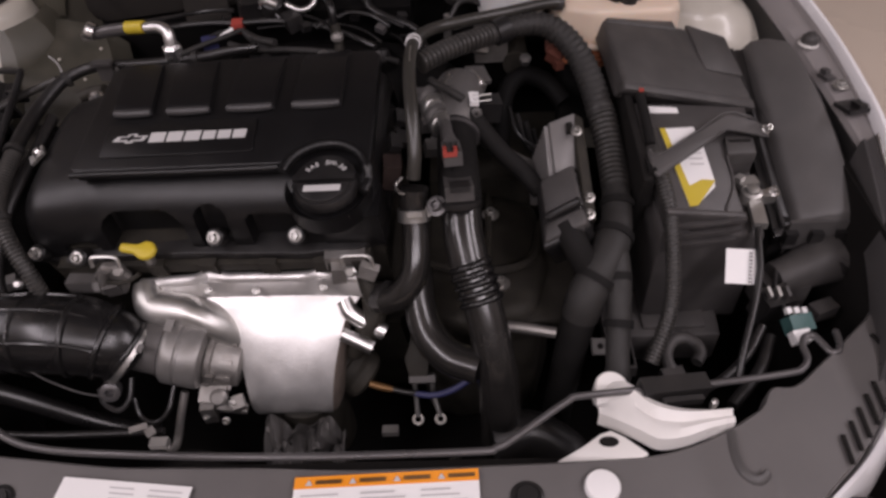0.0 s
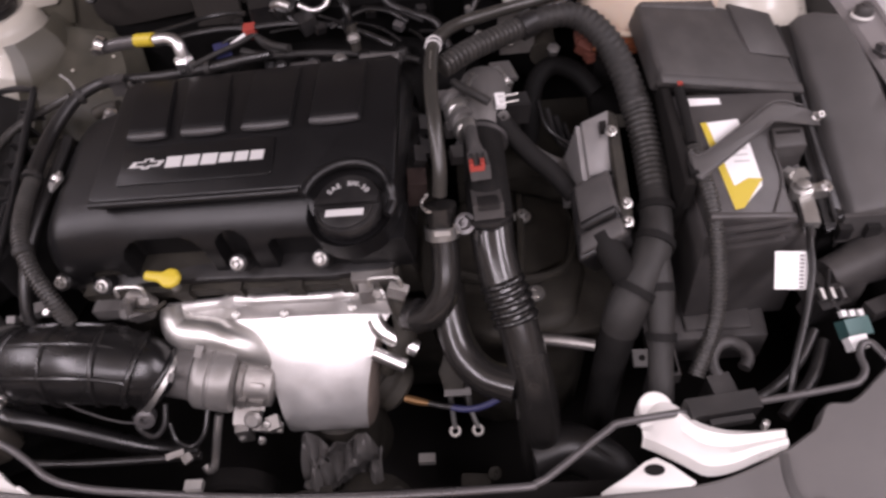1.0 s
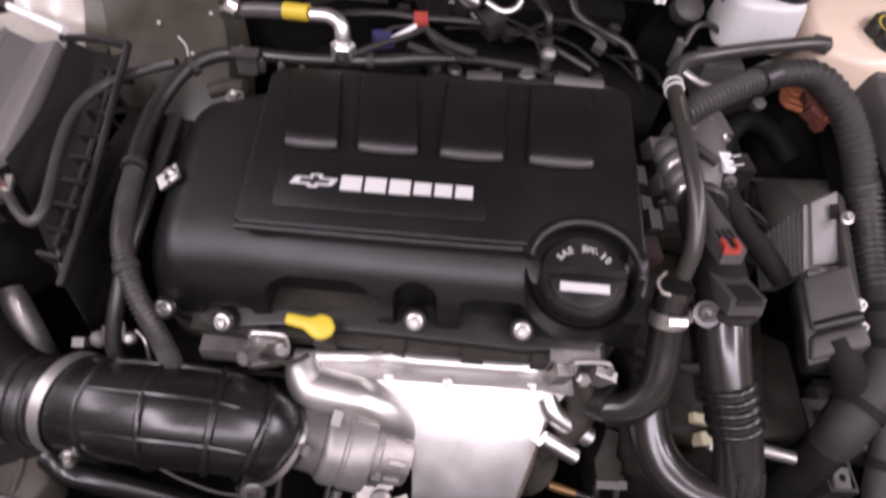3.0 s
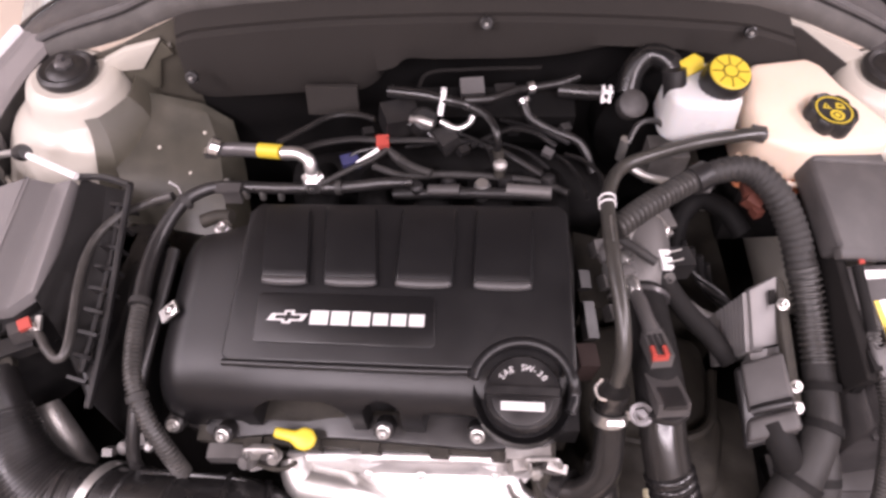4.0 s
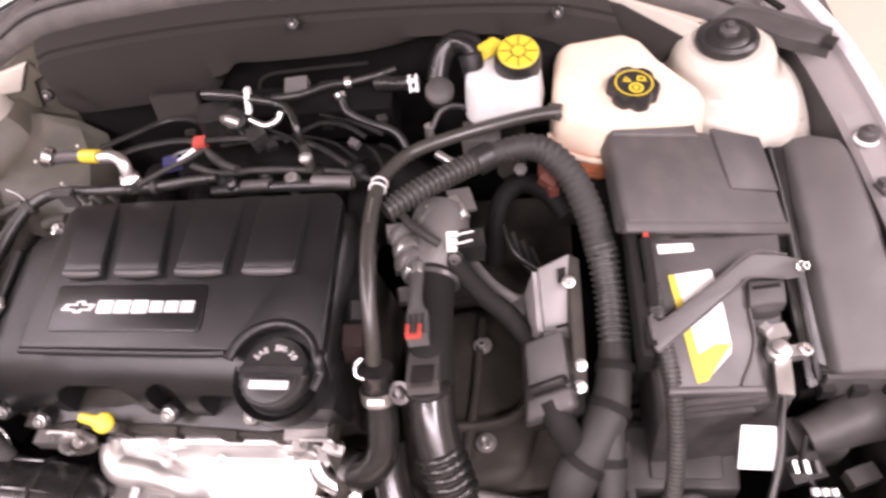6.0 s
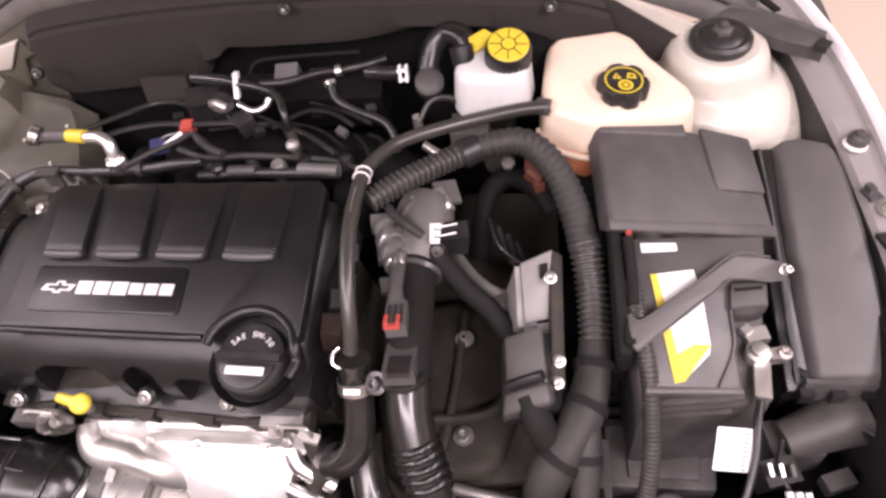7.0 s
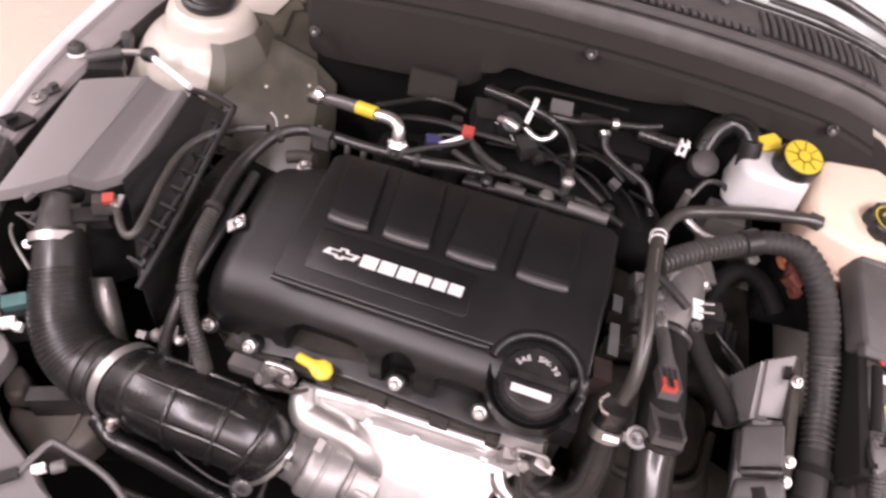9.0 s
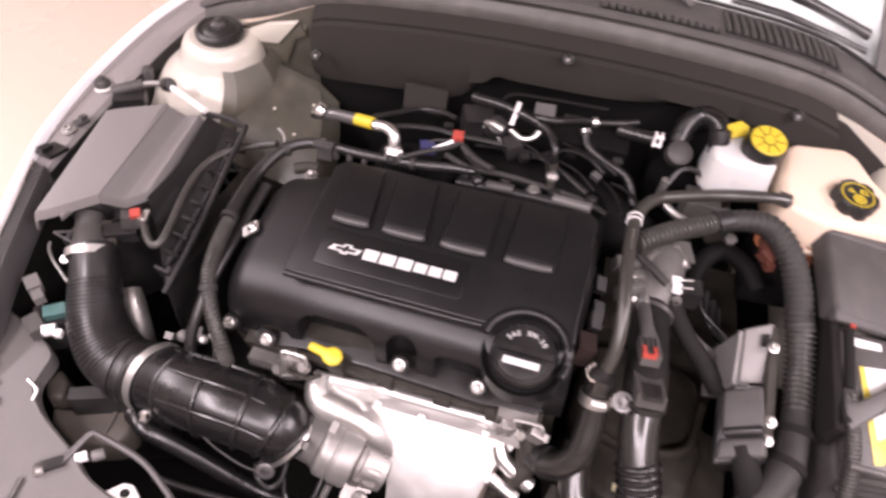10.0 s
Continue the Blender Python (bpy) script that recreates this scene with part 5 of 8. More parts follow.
part("side_wall", thicken(strip_loft([[(-0.545, 0.775, 0.846), (-0.520, 0.740, 0.800), (-0.490, 0.690, 0.778), (-0.464, 0.655, 0.786)], [(-0.534, 0.840, 0.852), (-0.508, 0.815, 0.815), (-0.480, 0.775, 0.800), (-0.456, 0.745, 0.822)], [(-0.530, 0.900, 0.866), (-0.500, 0.885, 0.840), (-0.472, 0.860, 0.838), (-0.449, 0.850, 0.868)], [(-0.532, 0.950, 0.874), (-0.500, 0.945, 0.862), (-0.470, 0.930, 0.872), (-0.444, 0.914, 0.896)]], 6), 0.003), MATT_BLACK, air, "black sloping side of the box")
for k in range(9):
    f = k / 8
    part("side_rung", box((0.034, 0.0045, 0.022), pose(-0.482 + 0.022 * f, 0.690 + 0.215 * f, 0.775 + 0.078 * f, 10, -14, -20), 0.001), PLASTIC, air, "moulded rung")
part("rim", tube([(-0.464, 0.652, 0.792), (-0.456, 0.745, 0.826), (-0.449, 0.850, 0.872), (-0.444, 0.914, 0.900)], 0.0045, 6, 8), PLASTIC, air)
part("inner_rim", tube([(-0.486, 0.70, 0.792), (-0.476, 0.78, 0.820), (-0.468, 0.86, 0.852), (-0.466, 0.90, 0.872)], 0.004, 6, 8), PLASTIC, air)
part("back_rim", tube([(-0.444, 0.914, 0.900), (-0.49, 0.938, 0.888), (-0.54, 0.952, 0.874)], 0.005, 6, 8), PLASTIC, air)
part("outlet_neck", tube([(-0.632, 0.762, 0.835, 0.018), (-0.624, 0.740, 0.828, 0.0195), (-0.613, 0.714, 0.815, 0.0215), (-0.603, 0.696, 0.807, 0.027), (-0.596, 0.684, 0.802, 0.0325)], n=5, sides=28), GREY_PLASTIC, air, "dark grey outlet neck flaring to the hose")
part("neck_flange", lathe([(0.020, -0.006), (0.029, -0.003), (0.030, 0.003), (0.020, 0.006)], frame_of((-0.621, 0.738, 0.823), (-0.35, 0.85, 0.35)) @ pose(0, 0, 0, 0, 90, 0), 32), PLASTIC, air, "thin black flange ring")
part("lid_hook", prism([(-0.640, 0.702), (-0.626, 0.712), (-0.631, 0.690)], 0.848, 0.858, None, 0.002), FILTER_LID, air, "grey locating hook of the lid")
sensor = thing("air_flow_sensor", (-0.535, 0.725, 0.82), "black sensor plug with a red lock tab", "sensor")
part("sensor_body", box((0.046, 0.022, 0.022), pose(-0.565, 0.722, 0.806, 10, 0, 25), 0.004), PLASTIC, sensor)
part("sensor_boss", join(lathe([(0.011, 0), (0.012, 0.004), (0.012, 0.016), (0.008, 0.019)], pose(-0.574, 0.704, 0.800, 20, 0, 0), 18), box((0.030, 0.008, 0.008), pose(-0.598, 0.722, 0.818, 10, 0, 25), 0.002)), DARK_CAST, sensor, "dull sensor boss")
part("plug", box((0.030, 0.018, 0.022), pose(-0.549, 0.730, 0.829, 0, 10, 30), 0.003), GREY_PLASTIC, sensor, "grey plug")
part("lock_tab", box((0.014, 0.014, 0.007), pose(-0.538, 0.731, 0.8525, 10, 0, 30), 0.0014), RED, sensor, "red lock tab")
part("bright_clip", join(box((0.007, 0.020, 0.006), pose(-0.526, 0.736, 0.846, 10, 0, 10), 0.002), box((0.008, 0.008, 0.010), pose(-0.531, 0.731, 0.844, 10, 0, 30), 0.002)), ZINC, sensor, "bright spring clip")
part("cable", tube([(-0.536, 0.728, 0.842), (-0.522, 0.722, 0.845), (-0.505, 0.702, 0.848), (-0.486, 0.688, 0.850), (-0.476, 0.703, 0.856), (-0.487, 0.775, 0.860), (-0.492, 0.825, 0.861), (-0.485, 0.864, 0.862), (-0.462, 0.892, 0.866), (-0.43, 0.904, 0.874), (-0.39, 0.906, 0.888)], 0.0058, 8, 10), CONDUIT, sensor, "grey corrugated cable")


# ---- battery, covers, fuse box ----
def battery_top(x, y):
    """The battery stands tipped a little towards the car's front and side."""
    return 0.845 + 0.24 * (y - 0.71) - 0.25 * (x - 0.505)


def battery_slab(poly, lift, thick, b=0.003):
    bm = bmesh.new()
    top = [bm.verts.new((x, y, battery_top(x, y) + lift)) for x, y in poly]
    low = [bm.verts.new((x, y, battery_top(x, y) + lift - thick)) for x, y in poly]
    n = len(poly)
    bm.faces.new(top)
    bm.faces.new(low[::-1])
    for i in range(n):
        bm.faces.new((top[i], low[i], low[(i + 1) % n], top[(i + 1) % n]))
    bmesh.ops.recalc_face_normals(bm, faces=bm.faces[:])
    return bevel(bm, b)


battery = thing("battery", (0.54, 0.74, 0.62), "black car battery with white and yellow label", "battery")
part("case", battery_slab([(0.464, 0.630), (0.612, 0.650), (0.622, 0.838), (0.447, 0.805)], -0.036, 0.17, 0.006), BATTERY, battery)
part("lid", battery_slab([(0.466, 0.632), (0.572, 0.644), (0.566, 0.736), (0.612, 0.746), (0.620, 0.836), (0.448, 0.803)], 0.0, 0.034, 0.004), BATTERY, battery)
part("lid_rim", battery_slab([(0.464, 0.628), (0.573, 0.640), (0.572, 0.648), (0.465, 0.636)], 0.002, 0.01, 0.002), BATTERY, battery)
for k in range(3):
    part("front_ridge", box((0.104 - 0.006 * k, 0.007, 0.005), pose(0.519, 0.633, 0.808 - 0.017 * k, 0, 0, 6.5), 0.0015), BATTERY, battery)
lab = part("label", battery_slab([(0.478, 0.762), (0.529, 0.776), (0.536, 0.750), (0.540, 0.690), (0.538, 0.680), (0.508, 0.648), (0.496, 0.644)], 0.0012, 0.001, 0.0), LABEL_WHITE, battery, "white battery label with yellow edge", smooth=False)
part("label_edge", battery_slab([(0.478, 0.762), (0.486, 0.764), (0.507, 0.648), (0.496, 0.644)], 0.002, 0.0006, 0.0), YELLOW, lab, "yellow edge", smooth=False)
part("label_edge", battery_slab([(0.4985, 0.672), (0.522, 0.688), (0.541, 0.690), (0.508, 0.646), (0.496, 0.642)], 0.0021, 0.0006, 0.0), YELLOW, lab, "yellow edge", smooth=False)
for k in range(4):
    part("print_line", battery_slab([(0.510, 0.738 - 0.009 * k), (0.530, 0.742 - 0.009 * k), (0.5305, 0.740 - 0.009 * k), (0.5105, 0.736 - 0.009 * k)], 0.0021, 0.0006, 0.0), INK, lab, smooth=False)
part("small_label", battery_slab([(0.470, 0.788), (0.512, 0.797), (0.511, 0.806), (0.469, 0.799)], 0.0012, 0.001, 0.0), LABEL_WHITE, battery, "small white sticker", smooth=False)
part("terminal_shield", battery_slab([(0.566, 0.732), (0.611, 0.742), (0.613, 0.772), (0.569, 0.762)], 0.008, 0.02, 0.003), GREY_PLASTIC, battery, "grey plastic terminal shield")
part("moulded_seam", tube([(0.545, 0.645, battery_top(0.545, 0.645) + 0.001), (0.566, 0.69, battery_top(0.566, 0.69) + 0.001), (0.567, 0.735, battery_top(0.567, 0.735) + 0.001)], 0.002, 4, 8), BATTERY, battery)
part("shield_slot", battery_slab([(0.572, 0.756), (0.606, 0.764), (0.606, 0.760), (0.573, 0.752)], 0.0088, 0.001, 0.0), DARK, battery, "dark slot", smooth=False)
post = part("terminal_clamp", lathe([(0.013, 0), (0.014, 0.003), (0.014, 0.016), (0.010, 0.018), (0.009, 0.023), (0.007, 0.024)], pose(0.600, 0.701, 0.785), 24), ZINC, battery, "zinc battery terminal clamp")
part("clamp_lug", join(box((0.026, 0.018, 0.012), pose(0.602, 0.724, 0.790, 0, 0, 10), 0.003), box((0.02, 0.014, 0.014), pose(0.622, 0.700, 0.786, 0, 0, 10), 0.003), box((0.012, 0.010, 0.008), pose(0.590, 0.726, 0.800, 0, 0, 40), 0.002)), ZINC, post)
part("clamp_bolt", bolt_bm(pose(0.628, 0.700, 0.799), 0.006, 0.008), STEEL, post)
part("cable_lug", box((0.018, 0.05, 0.010), pose(0.601, 0.672, 0.784, 0, 0, -8), 0.004), ZINC, post, "crimped cable lug")
lead = thing("earth_lead", (0.59, 0.58, 0.70), "black earth cable with a white paper tag", "cable")
part("cable", tube([(0.598, 0.655, 0.786), (0.590, 0.625, 0.782), (0.585, 0.59, 0.768), (0.572, 0.55, 0.745), (0.55, 0.50, 0.72), (0.54, 0.47, 0.70)], 0.0045, 8, 10), RUBBER, lead)
tag = part("tag", quad_slab([(0.547, 0.617, 0.781), (0.590, 0.617, 0.776), (0.582, 0.576, 0.755), (0.539, 0.576, 0.760)], 0.001, 0.0), LABEL_WHITE, lead, "white paper tag with bar code", smooth=False)
for k in range(9):
    f = k / 9
    o = Vector((-0.008, -0.038, -0.0195)) * f
    part("bar", quad_slab([Vector(q) + o for q in ((0.5755, 0.612, 0.7774), (0.5805, 0.612, 0.7768), (0.5803, 0.6100, 0.7758), (0.5753, 0.6100, 0.7764))], 0.0004, 0.0), ROD, tag, smooth=False)

brace = thing("battery_bracket", (0.54, 0.73, 0.85), "dark grey steel battery hold-down bracket", "bracket")
part("strap", quad_slab([(0.449, 0.700, 0.879), (0.462, 0.694, 0.874), (0.575, 0.789, 0.866), (0.618, 0.796, 0.850), (0.640, 0.800, 0.836), (0.640, 0.778, 0.832), (0.616, 0.766, 0.846), (0.572, 0.760, 0.860), (0.557, 0.750, 0.862), (0.455, 0.660, 0.868), (0.451, 0.668, 0.871)], 0.006, 0.0015), LID_GREY, brace)
part("strap_lip", tube([(0.449, 0.700, 0.880), (0.462, 0.695, 0.876), (0.52, 0.743, 0.872), (0.575, 0.790, 0.868), (0.618, 0.797, 0.852)], 0.0013, 5, 8), LID_GREY, brace)
part("strap_lip", tube([(0.455, 0.661, 0.868), (0.51, 0.708, 0.866), (0.557, 0.750, 0.863), (0.572, 0.760, 0.861), (0.616, 0.766, 0.847)], 0.0013, 5, 8), LID_GREY, brace)
part("strap_foot", box((0.010, 0.026, 0.06), pose(0.449, 0.681, 0.812), 0.003), MATT_BLACK, brace)
part("bolt_head", bolt_bm(pose(0.636, 0.789, 0.838, 30, 20, 0), 0.0052, 0.010, 1.3), ZINC, brace)

lidbox = thing("battery_terminal_cover", (0.52, 0.88, 0.80), "black plastic cover over the battery's rear", "battery cover")
part("cover_shell", quad_slab([(0.421, 0.930, 0.941), (0.540, 0.948, 0.912), (0.618, 0.955, 0.880), (0.634, 0.842, 0.847), (0.432, 0.800, 0.916)], 0.035, 0.006, 3), GREY_PLASTIC, lidbox)
part("cover_back", quad_slab([(0.424, 0.945, 0.944), (0.53, 0.962, 0.920), (0.535, 0.935, 0.914), (0.424, 0.920, 0.941)], 0.03, 0.005, 3), GREY_PLASTIC, lidbox)
part("flap", quad_slab([(0.550, 0.952, 0.914), (0.615, 0.957, 0.888), (0.628, 0.885, 0.864), (0.566, 0.875, 0.884)], 0.008, 0.003), GREY_PLASTIC, lidbox, "raised grey flap")
part("front_lip", quad_slab([(0.430, 0.806, 0.918), (0.635, 0.848, 0.849), (0.636, 0.834, 0.842), (0.432, 0.792, 0.911)], 0.014, 0.003), GREY_PLASTIC, lidbox)
# set blacker than the cover's plastic to stand for shade
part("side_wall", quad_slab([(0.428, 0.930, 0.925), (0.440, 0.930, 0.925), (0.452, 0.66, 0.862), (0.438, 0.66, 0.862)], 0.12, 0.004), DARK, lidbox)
part("post_cap", tube([(0.452, 0.790, 0.90), (0.455, 0.750, 0.885), (0.455, 0.715, 0.875)], 0.0065, 6, 14), MATT_BLACK, lidbox, "black rubber boot of the positive cable")
part("red_mark", box((0.006, 0.005, 0.003), pose(0.452, 0.788, 0.909), 0.001), RED, lidbox, "small red mark")

fuse = thing("fuse_box", (0.69, 0.82, 0.70), "dark grey plastic fuse box with a long lid", "fuse box")


def fuse_lid():
    rows = []
    for (lx, ly, lz), (rx, ry, rz) in (((0.650, 0.968, 0.864), (0.716, 0.960, 0.866)), ((0.651, 0.956, 0.873), (0.722, 0.946, 0.876)), ((0.656, 0.87, 0.843), (0.738, 0.862, 0.850)), ((0.663, 0.78, 0.801), (0.751, 0.772, 0.810)), ((0.671, 0.703, 0.762), (0.757, 0.699, 0.770)), ((0.672, 0.690, 0.748), (0.756, 0.686, 0.756))):
        rows.append([(lx - 0.004, ly, lz - 0.06), (lx, ly, lz - 0.012), (lx + 0.010, ly, lz), (lx + 0.03, ly, lz + 0.004), ((lx + rx) / 2, (ly + ry) / 2, (lz + rz) / 2 + 0.005), (rx - 0.01, ry, rz + 0.001), (rx, ry, rz - 0.010), (rx + 0.006, ry, rz - 0.05)])
    return strip_loft(rows, 6)


part("lid", thicken(fuse_lid(), 0.004), LID_GREY, fuse, "dark grey plastic lid")
part("lid_end", box((0.10, 0.006, 0.05), pose(0.714, 0.687, 0.706, 0, -2, -2), 0.002), LID_GREY, fuse)
part("side_wall", quad_slab([(0.622, 0.968, 0.858), (0.654, 0.965, 0.862), (0.674, 0.69, 0.738), (0.646, 0.684, 0.728)], 0.12, 0.004), PLASTIC, fuse, "glossy black wall of the box")
part("rim_line", tube([(0.632, 0.962, 0.862), (0.640, 0.88, 0.832), (0.648, 0.78, 0.786), (0.656, 0.69, 0.742)], 0.0035, 6, 8), PLASTIC, fuse)
part("base", prism([(0.652, 0.70), (0.765, 0.70), (0.755, 0.96), (0.645, 0.965)], 0.60, 0.745, None, 0.006), PLASTIC, fuse, "black fuse box base")
for x in (0.665, 0.70, 0.735):
    part("latch", box((0.016, 0.012, 0.02), pose(x, 0.681, 0.722), 0.003), PLASTIC, fuse, "small black latch")

# ---- coolant tank and brake reservoir ----
tank = thing("coolant_tank", (0.45, 1.0, 0.80), "cream translucent coolant tank with black screw cap", "coolant tank")
sides_poly = [(0.355, 0.945), (0.352, 1.00), (0.358, 1.062), (0.372, 1.080), (0.455, 1.095), (0.478, 1.085), (0.500, 1.050), (0.545, 1.000), (0.552, 0.975), (0.535, 0.950), (0.41, 0.92)]
shell = prism(sides_poly, 0.872, 0.948, None, 0.016, 4, 0.006)
for v in shell.verts:
    k = max(0, (v.co.z - 0.872) / 0.076)
    v.co.z += k * (0.012 - 0.20 * max(0, v.co.x - 0.44) + 0.10 * (v.co.y - 1.0))
part("tank_shell", shell, TANK, tank)
for k in range(4):
    part("coolant_level", prism([(0.3495, 0.955), (0.353, 0.941), (0.41, 0.9145), (0.49, 0.936), (0.50, 0.97), (0.36, 0.985)], 0.866 + 0.009 * k, 0.8735 + 0.009 * k, None, 0.003, 2), COOLANT, tank, "orange coolant behind a moulded rib")
part("tank_bracket", prism([(0.375, 0.96), (0.53, 0.97), (0.50, 1.06), (0.38, 1.07)], 0.72, 0.868, None, 0.006), MATT_BLACK, tank, "black bracket under the tank")
part("seam", tube([(0.352, 0.965, 0.905), (0.362, 0.936, 0.905), (0.410, 0.915, 0.902), (0.47, 0.93, 0.89)], 0.004, 6, 8), TANK, tank)
CM = pose(0.454, 0.981, 0.947, 3, 4, 0) @ Matrix.Scale(0.86, 4)
part("neck", lathe([(0.030, -0.03), (0.030, 0.004)], CM, 32), TANK, tank)
tcap = part("screw_cap", lathe([(0.035, -0.010), (0.0375, -0.006), (0.0375, 0.022), (0.034, 0.027), (0.030, 0.0265), (0.029, 0.0255), (0.0, 0.0255)], CM @ pose(0, 0, 0, 0, 0, 20), 72, 6, 0.006, 0, 3), PLASTIC, tank, "black lobed screw cap")
part("cap_print", lathe([(0.0272, 0.0257), (0.0272, 0.0261), (0.0248, 0.0261), (0.0248, 0.0257)], CM, 40, hollow=True), YELLOW, tcap, "yellow printed ring")
part("warning_triangle", prism([(-0.016, 0.003), (-0.003, 0.002), (-0.010, 0.014)], 0.0257, 0.0261, CM, 0.0), YELLOW, tcap, "yellow warning triangle", smooth=False)
part("cap_symbol", prism([(0.004, 0.004), (0.018, 0.003), (0.016, 0.013), (0.006, 0.015)], 0.0257, 0.0261, CM, 0.0), YELLOW, tcap, "yellow printed symbol", smooth=False)
part("cap_symbol", lathe([(0.0105, 0.0257), (0.0105, 0.0261), (0.0065, 0.0261), (0.0065, 0.0257)], CM @ pose(0.002, -0.010, 0), 24, hollow=True), YELLOW, tcap, "yellow printed ring")
part("cap_symbol", lathe([(0.0042, 0.0257), (0.0042, 0.0261), (0.0, 0.0261)], CM @ pose(0.002, -0.010, 0), 16), YELLOW, tcap, "yellow printed dot")
part("cap_pictogram", box((0.006, 0.003, 0.0006), CM @ pose(0.011, 0.0085, 0.0259), 0.0), DARK, tcap, "black printed mark", smooth=False)
part("cap_pictogram", box((0.0016, 0.006, 0.0006), CM @ pose(-0.0098, 0.0065, 0.0259), 0.0), DARK, tcap, "black printed mark", smooth=False)

brake = thing("brake_fluid_reservoir", (0.30, 0.98, 0.85), "milky white brake fluid reservoir with yellow cap", "reservoir")
RM = pose(0.300, 1.006, 0.968)
res = prism([(-0.058, -0.024), (-0.045, -0.042), (0.02, -0.045), (0.042, -0.033), (0.048, 0.01), (0.04, 0.045), (-0.02, 0.055), (-0.055, 0.03)], -0.045, 0.021, RM, 0.016, 4, 0.006)
part("reservoir_body", res, RESERVOIR, brake)
YM = pose(0.315, 1.003, 0.997, 14, 4, 0) @ Matrix.Scale(0.86, 4)
part("neck", lathe([(0.027, -0.04), (0.027, 0.006)], YM, 28), RESERVOIR, brake)
bcap = part("cap_skirt", lathe([(0.0325, -0.014), (0.0345, -0.010), (0.0340, 0.013), (0.031, 0.019), (0.0, 0.019)], YM, 48, 24, 0.0016, 1, 2), PLASTIC, brake, "black cap skirt")
part("cap_disc", lathe([(0.0295, 0.0191), (0.0295, 0.021), (0.028, 0.0222), (0.010, 0.0222), (0.009, 0.024), (0.0, 0.024)], YM, 40), YELLOW, bcap, "yellow cap top")
part("cap_ring", lathe([(0.0112, 0.0222), (0.0112, 0.0228), (0.0098, 0.0228), (0.0098, 0.0222)], YM, 28, hollow=True), DARK, bcap, "black printed ring")
for k in range(8):
    part("cap_line", box((0.016, 0.0012, 0.0008), YM @ pose(0.019 * math.cos(k * math.pi / 4), 0.019 * math.sin(k * math.pi / 4), 0.0220, 0, 0, 45 * k), 0.0), DARK, bcap, "black printed line", smooth=False)
part("yellow_tab", prism([(-0.02, -0.01), (0.008, -0.012), (0.014, 0.0), (0.008, 0.012), (-0.016, 0.012)], 0, 0.006, pose(0.283, 1.035, 0.995, 20, -10, 30), 0.002), YELLOW, brake, "yellow tab by the cap")
part("filler_stub", tube([(0.262, 1.005, 0.965), (0.258, 1.012, 0.985), (0.255, 1.02, 1.0)], 0.015, 4, 16), PLASTIC, brake, "black stub cap")
master = thing("brake_master_cylinder", (0.30, 0.98, 0.84), "dark cast brake master cylinder below the reservoir", "brake part")
part("cylinder", tube([(0.30, 0.95, 0.858), (0.30, 1.05, 0.858)], 0.020, 4, 20), DARK_CAST, master)
part("fitting", lathe([(0.008, 0), (0.009, 0.004), (0.009, 0.012), (0.006, 0.014)], pose(0.312, 0.935, 0.870, 25, 0, 0), 6), DULL_ALLOY, master, "hexagon fitting")

# ---- hoses and wiring ----
cool = thing("coolant_pipe", (0.16, 0.75, 0.85), "black coolant pipe running to the tank", "hose")
part("pipe", tube([(0.366, 0.950, 0.957), (0.335, 0.948, 0.956), (0.282, 0.943, 0.948), (0.215, 0.918, 0.949), (0.179, 0.893, 0.954), (0.158, 0.850, 0.966), (0.151, 0.815, 0.972), (0.149, 0.75, 0.970), (0.153, 0.69, 0.955), (0.155, 0.655, 0.925), (0.152, 0.640, 0.895)], 0.0084, 8, 18), PIPE_SHEEN, cool)
part("mark", tube([(0.150, 0.800, 0.9800), (0.149, 0.785, 0.9797), (0.149, 0.765, 0.9787)], 0.0022, 4, 6, flat=0.4), ZINC, cool, "pale printed mark")
part("end_sleeve", tube([(0.366, 0.950, 0.955), (0.350, 0.954, 0.955)], 0.0105, 3, 18), GREY_PLASTIC, cool, "grey ribbed end sleeve")
for q in ((0.1515, 0.822, 0.971), (0.1525, 0.832, 0.970)):
    ring_clamp(cool, q, (0, 1, -0.1), 0.0087, 0.0014, "marking_ring", "thin white marking ring", LABEL_WHITE)
part("spring_clip", tube([(0.138, 0.646, 0.893), (0.130, 0.638, 0.888), (0.134, 0.628, 0.884), (0.148, 0.626, 0.884)], 0.0022, 5, 8), STEEL, cool, "bent wire spring clip")
out = thing("radiator_hose", (0.14, 0.60, 0.75), "glossy black radiator hose with a steel clamp", "hose")
part("hose", tube([(0.151, 0.640, 0.880, 0.019), (0.150, 0.628, 0.855, 0.017), (0.152, 0.605, 0.825, 0.0175), (0.148, 0.578, 0.795, 0.0175), (0.130, 0.565, 0.770, 0.0175), (0.108, 0.568, 0.752, 0.0175)], n=8, sides=20), PIPE_GLOSS, out)
ring_clamp(out, (0.1502, 0.6255, 0.8500), (0.02, -0.52, -0.85), 0.0193, 0.015, material=ZINC)
part("clamp_ear", join(box((0.018, 0.010, 0.006), pose(0.152, 0.607, 0.860, -58, 0, 0), 0.002), box((0.006, 0.012, 0.012), pose(0.168, 0.620, 0.852, -30, 0, 0), 0.002)), ZINC, out)
part("elbow_end", tube([(0.115, 0.572, 0.758), (0.098, 0.585, 0.742)], 0.021, 3, 20), RUBBER, out)
part("mark", tube([(0.163, 0.607, 0.838), (0.163, 0.597, 0.828), (0.160, 0.586, 0.816)], 0.003, 4, 6, flat=0.4), ZINC, out, "pale printed mark")

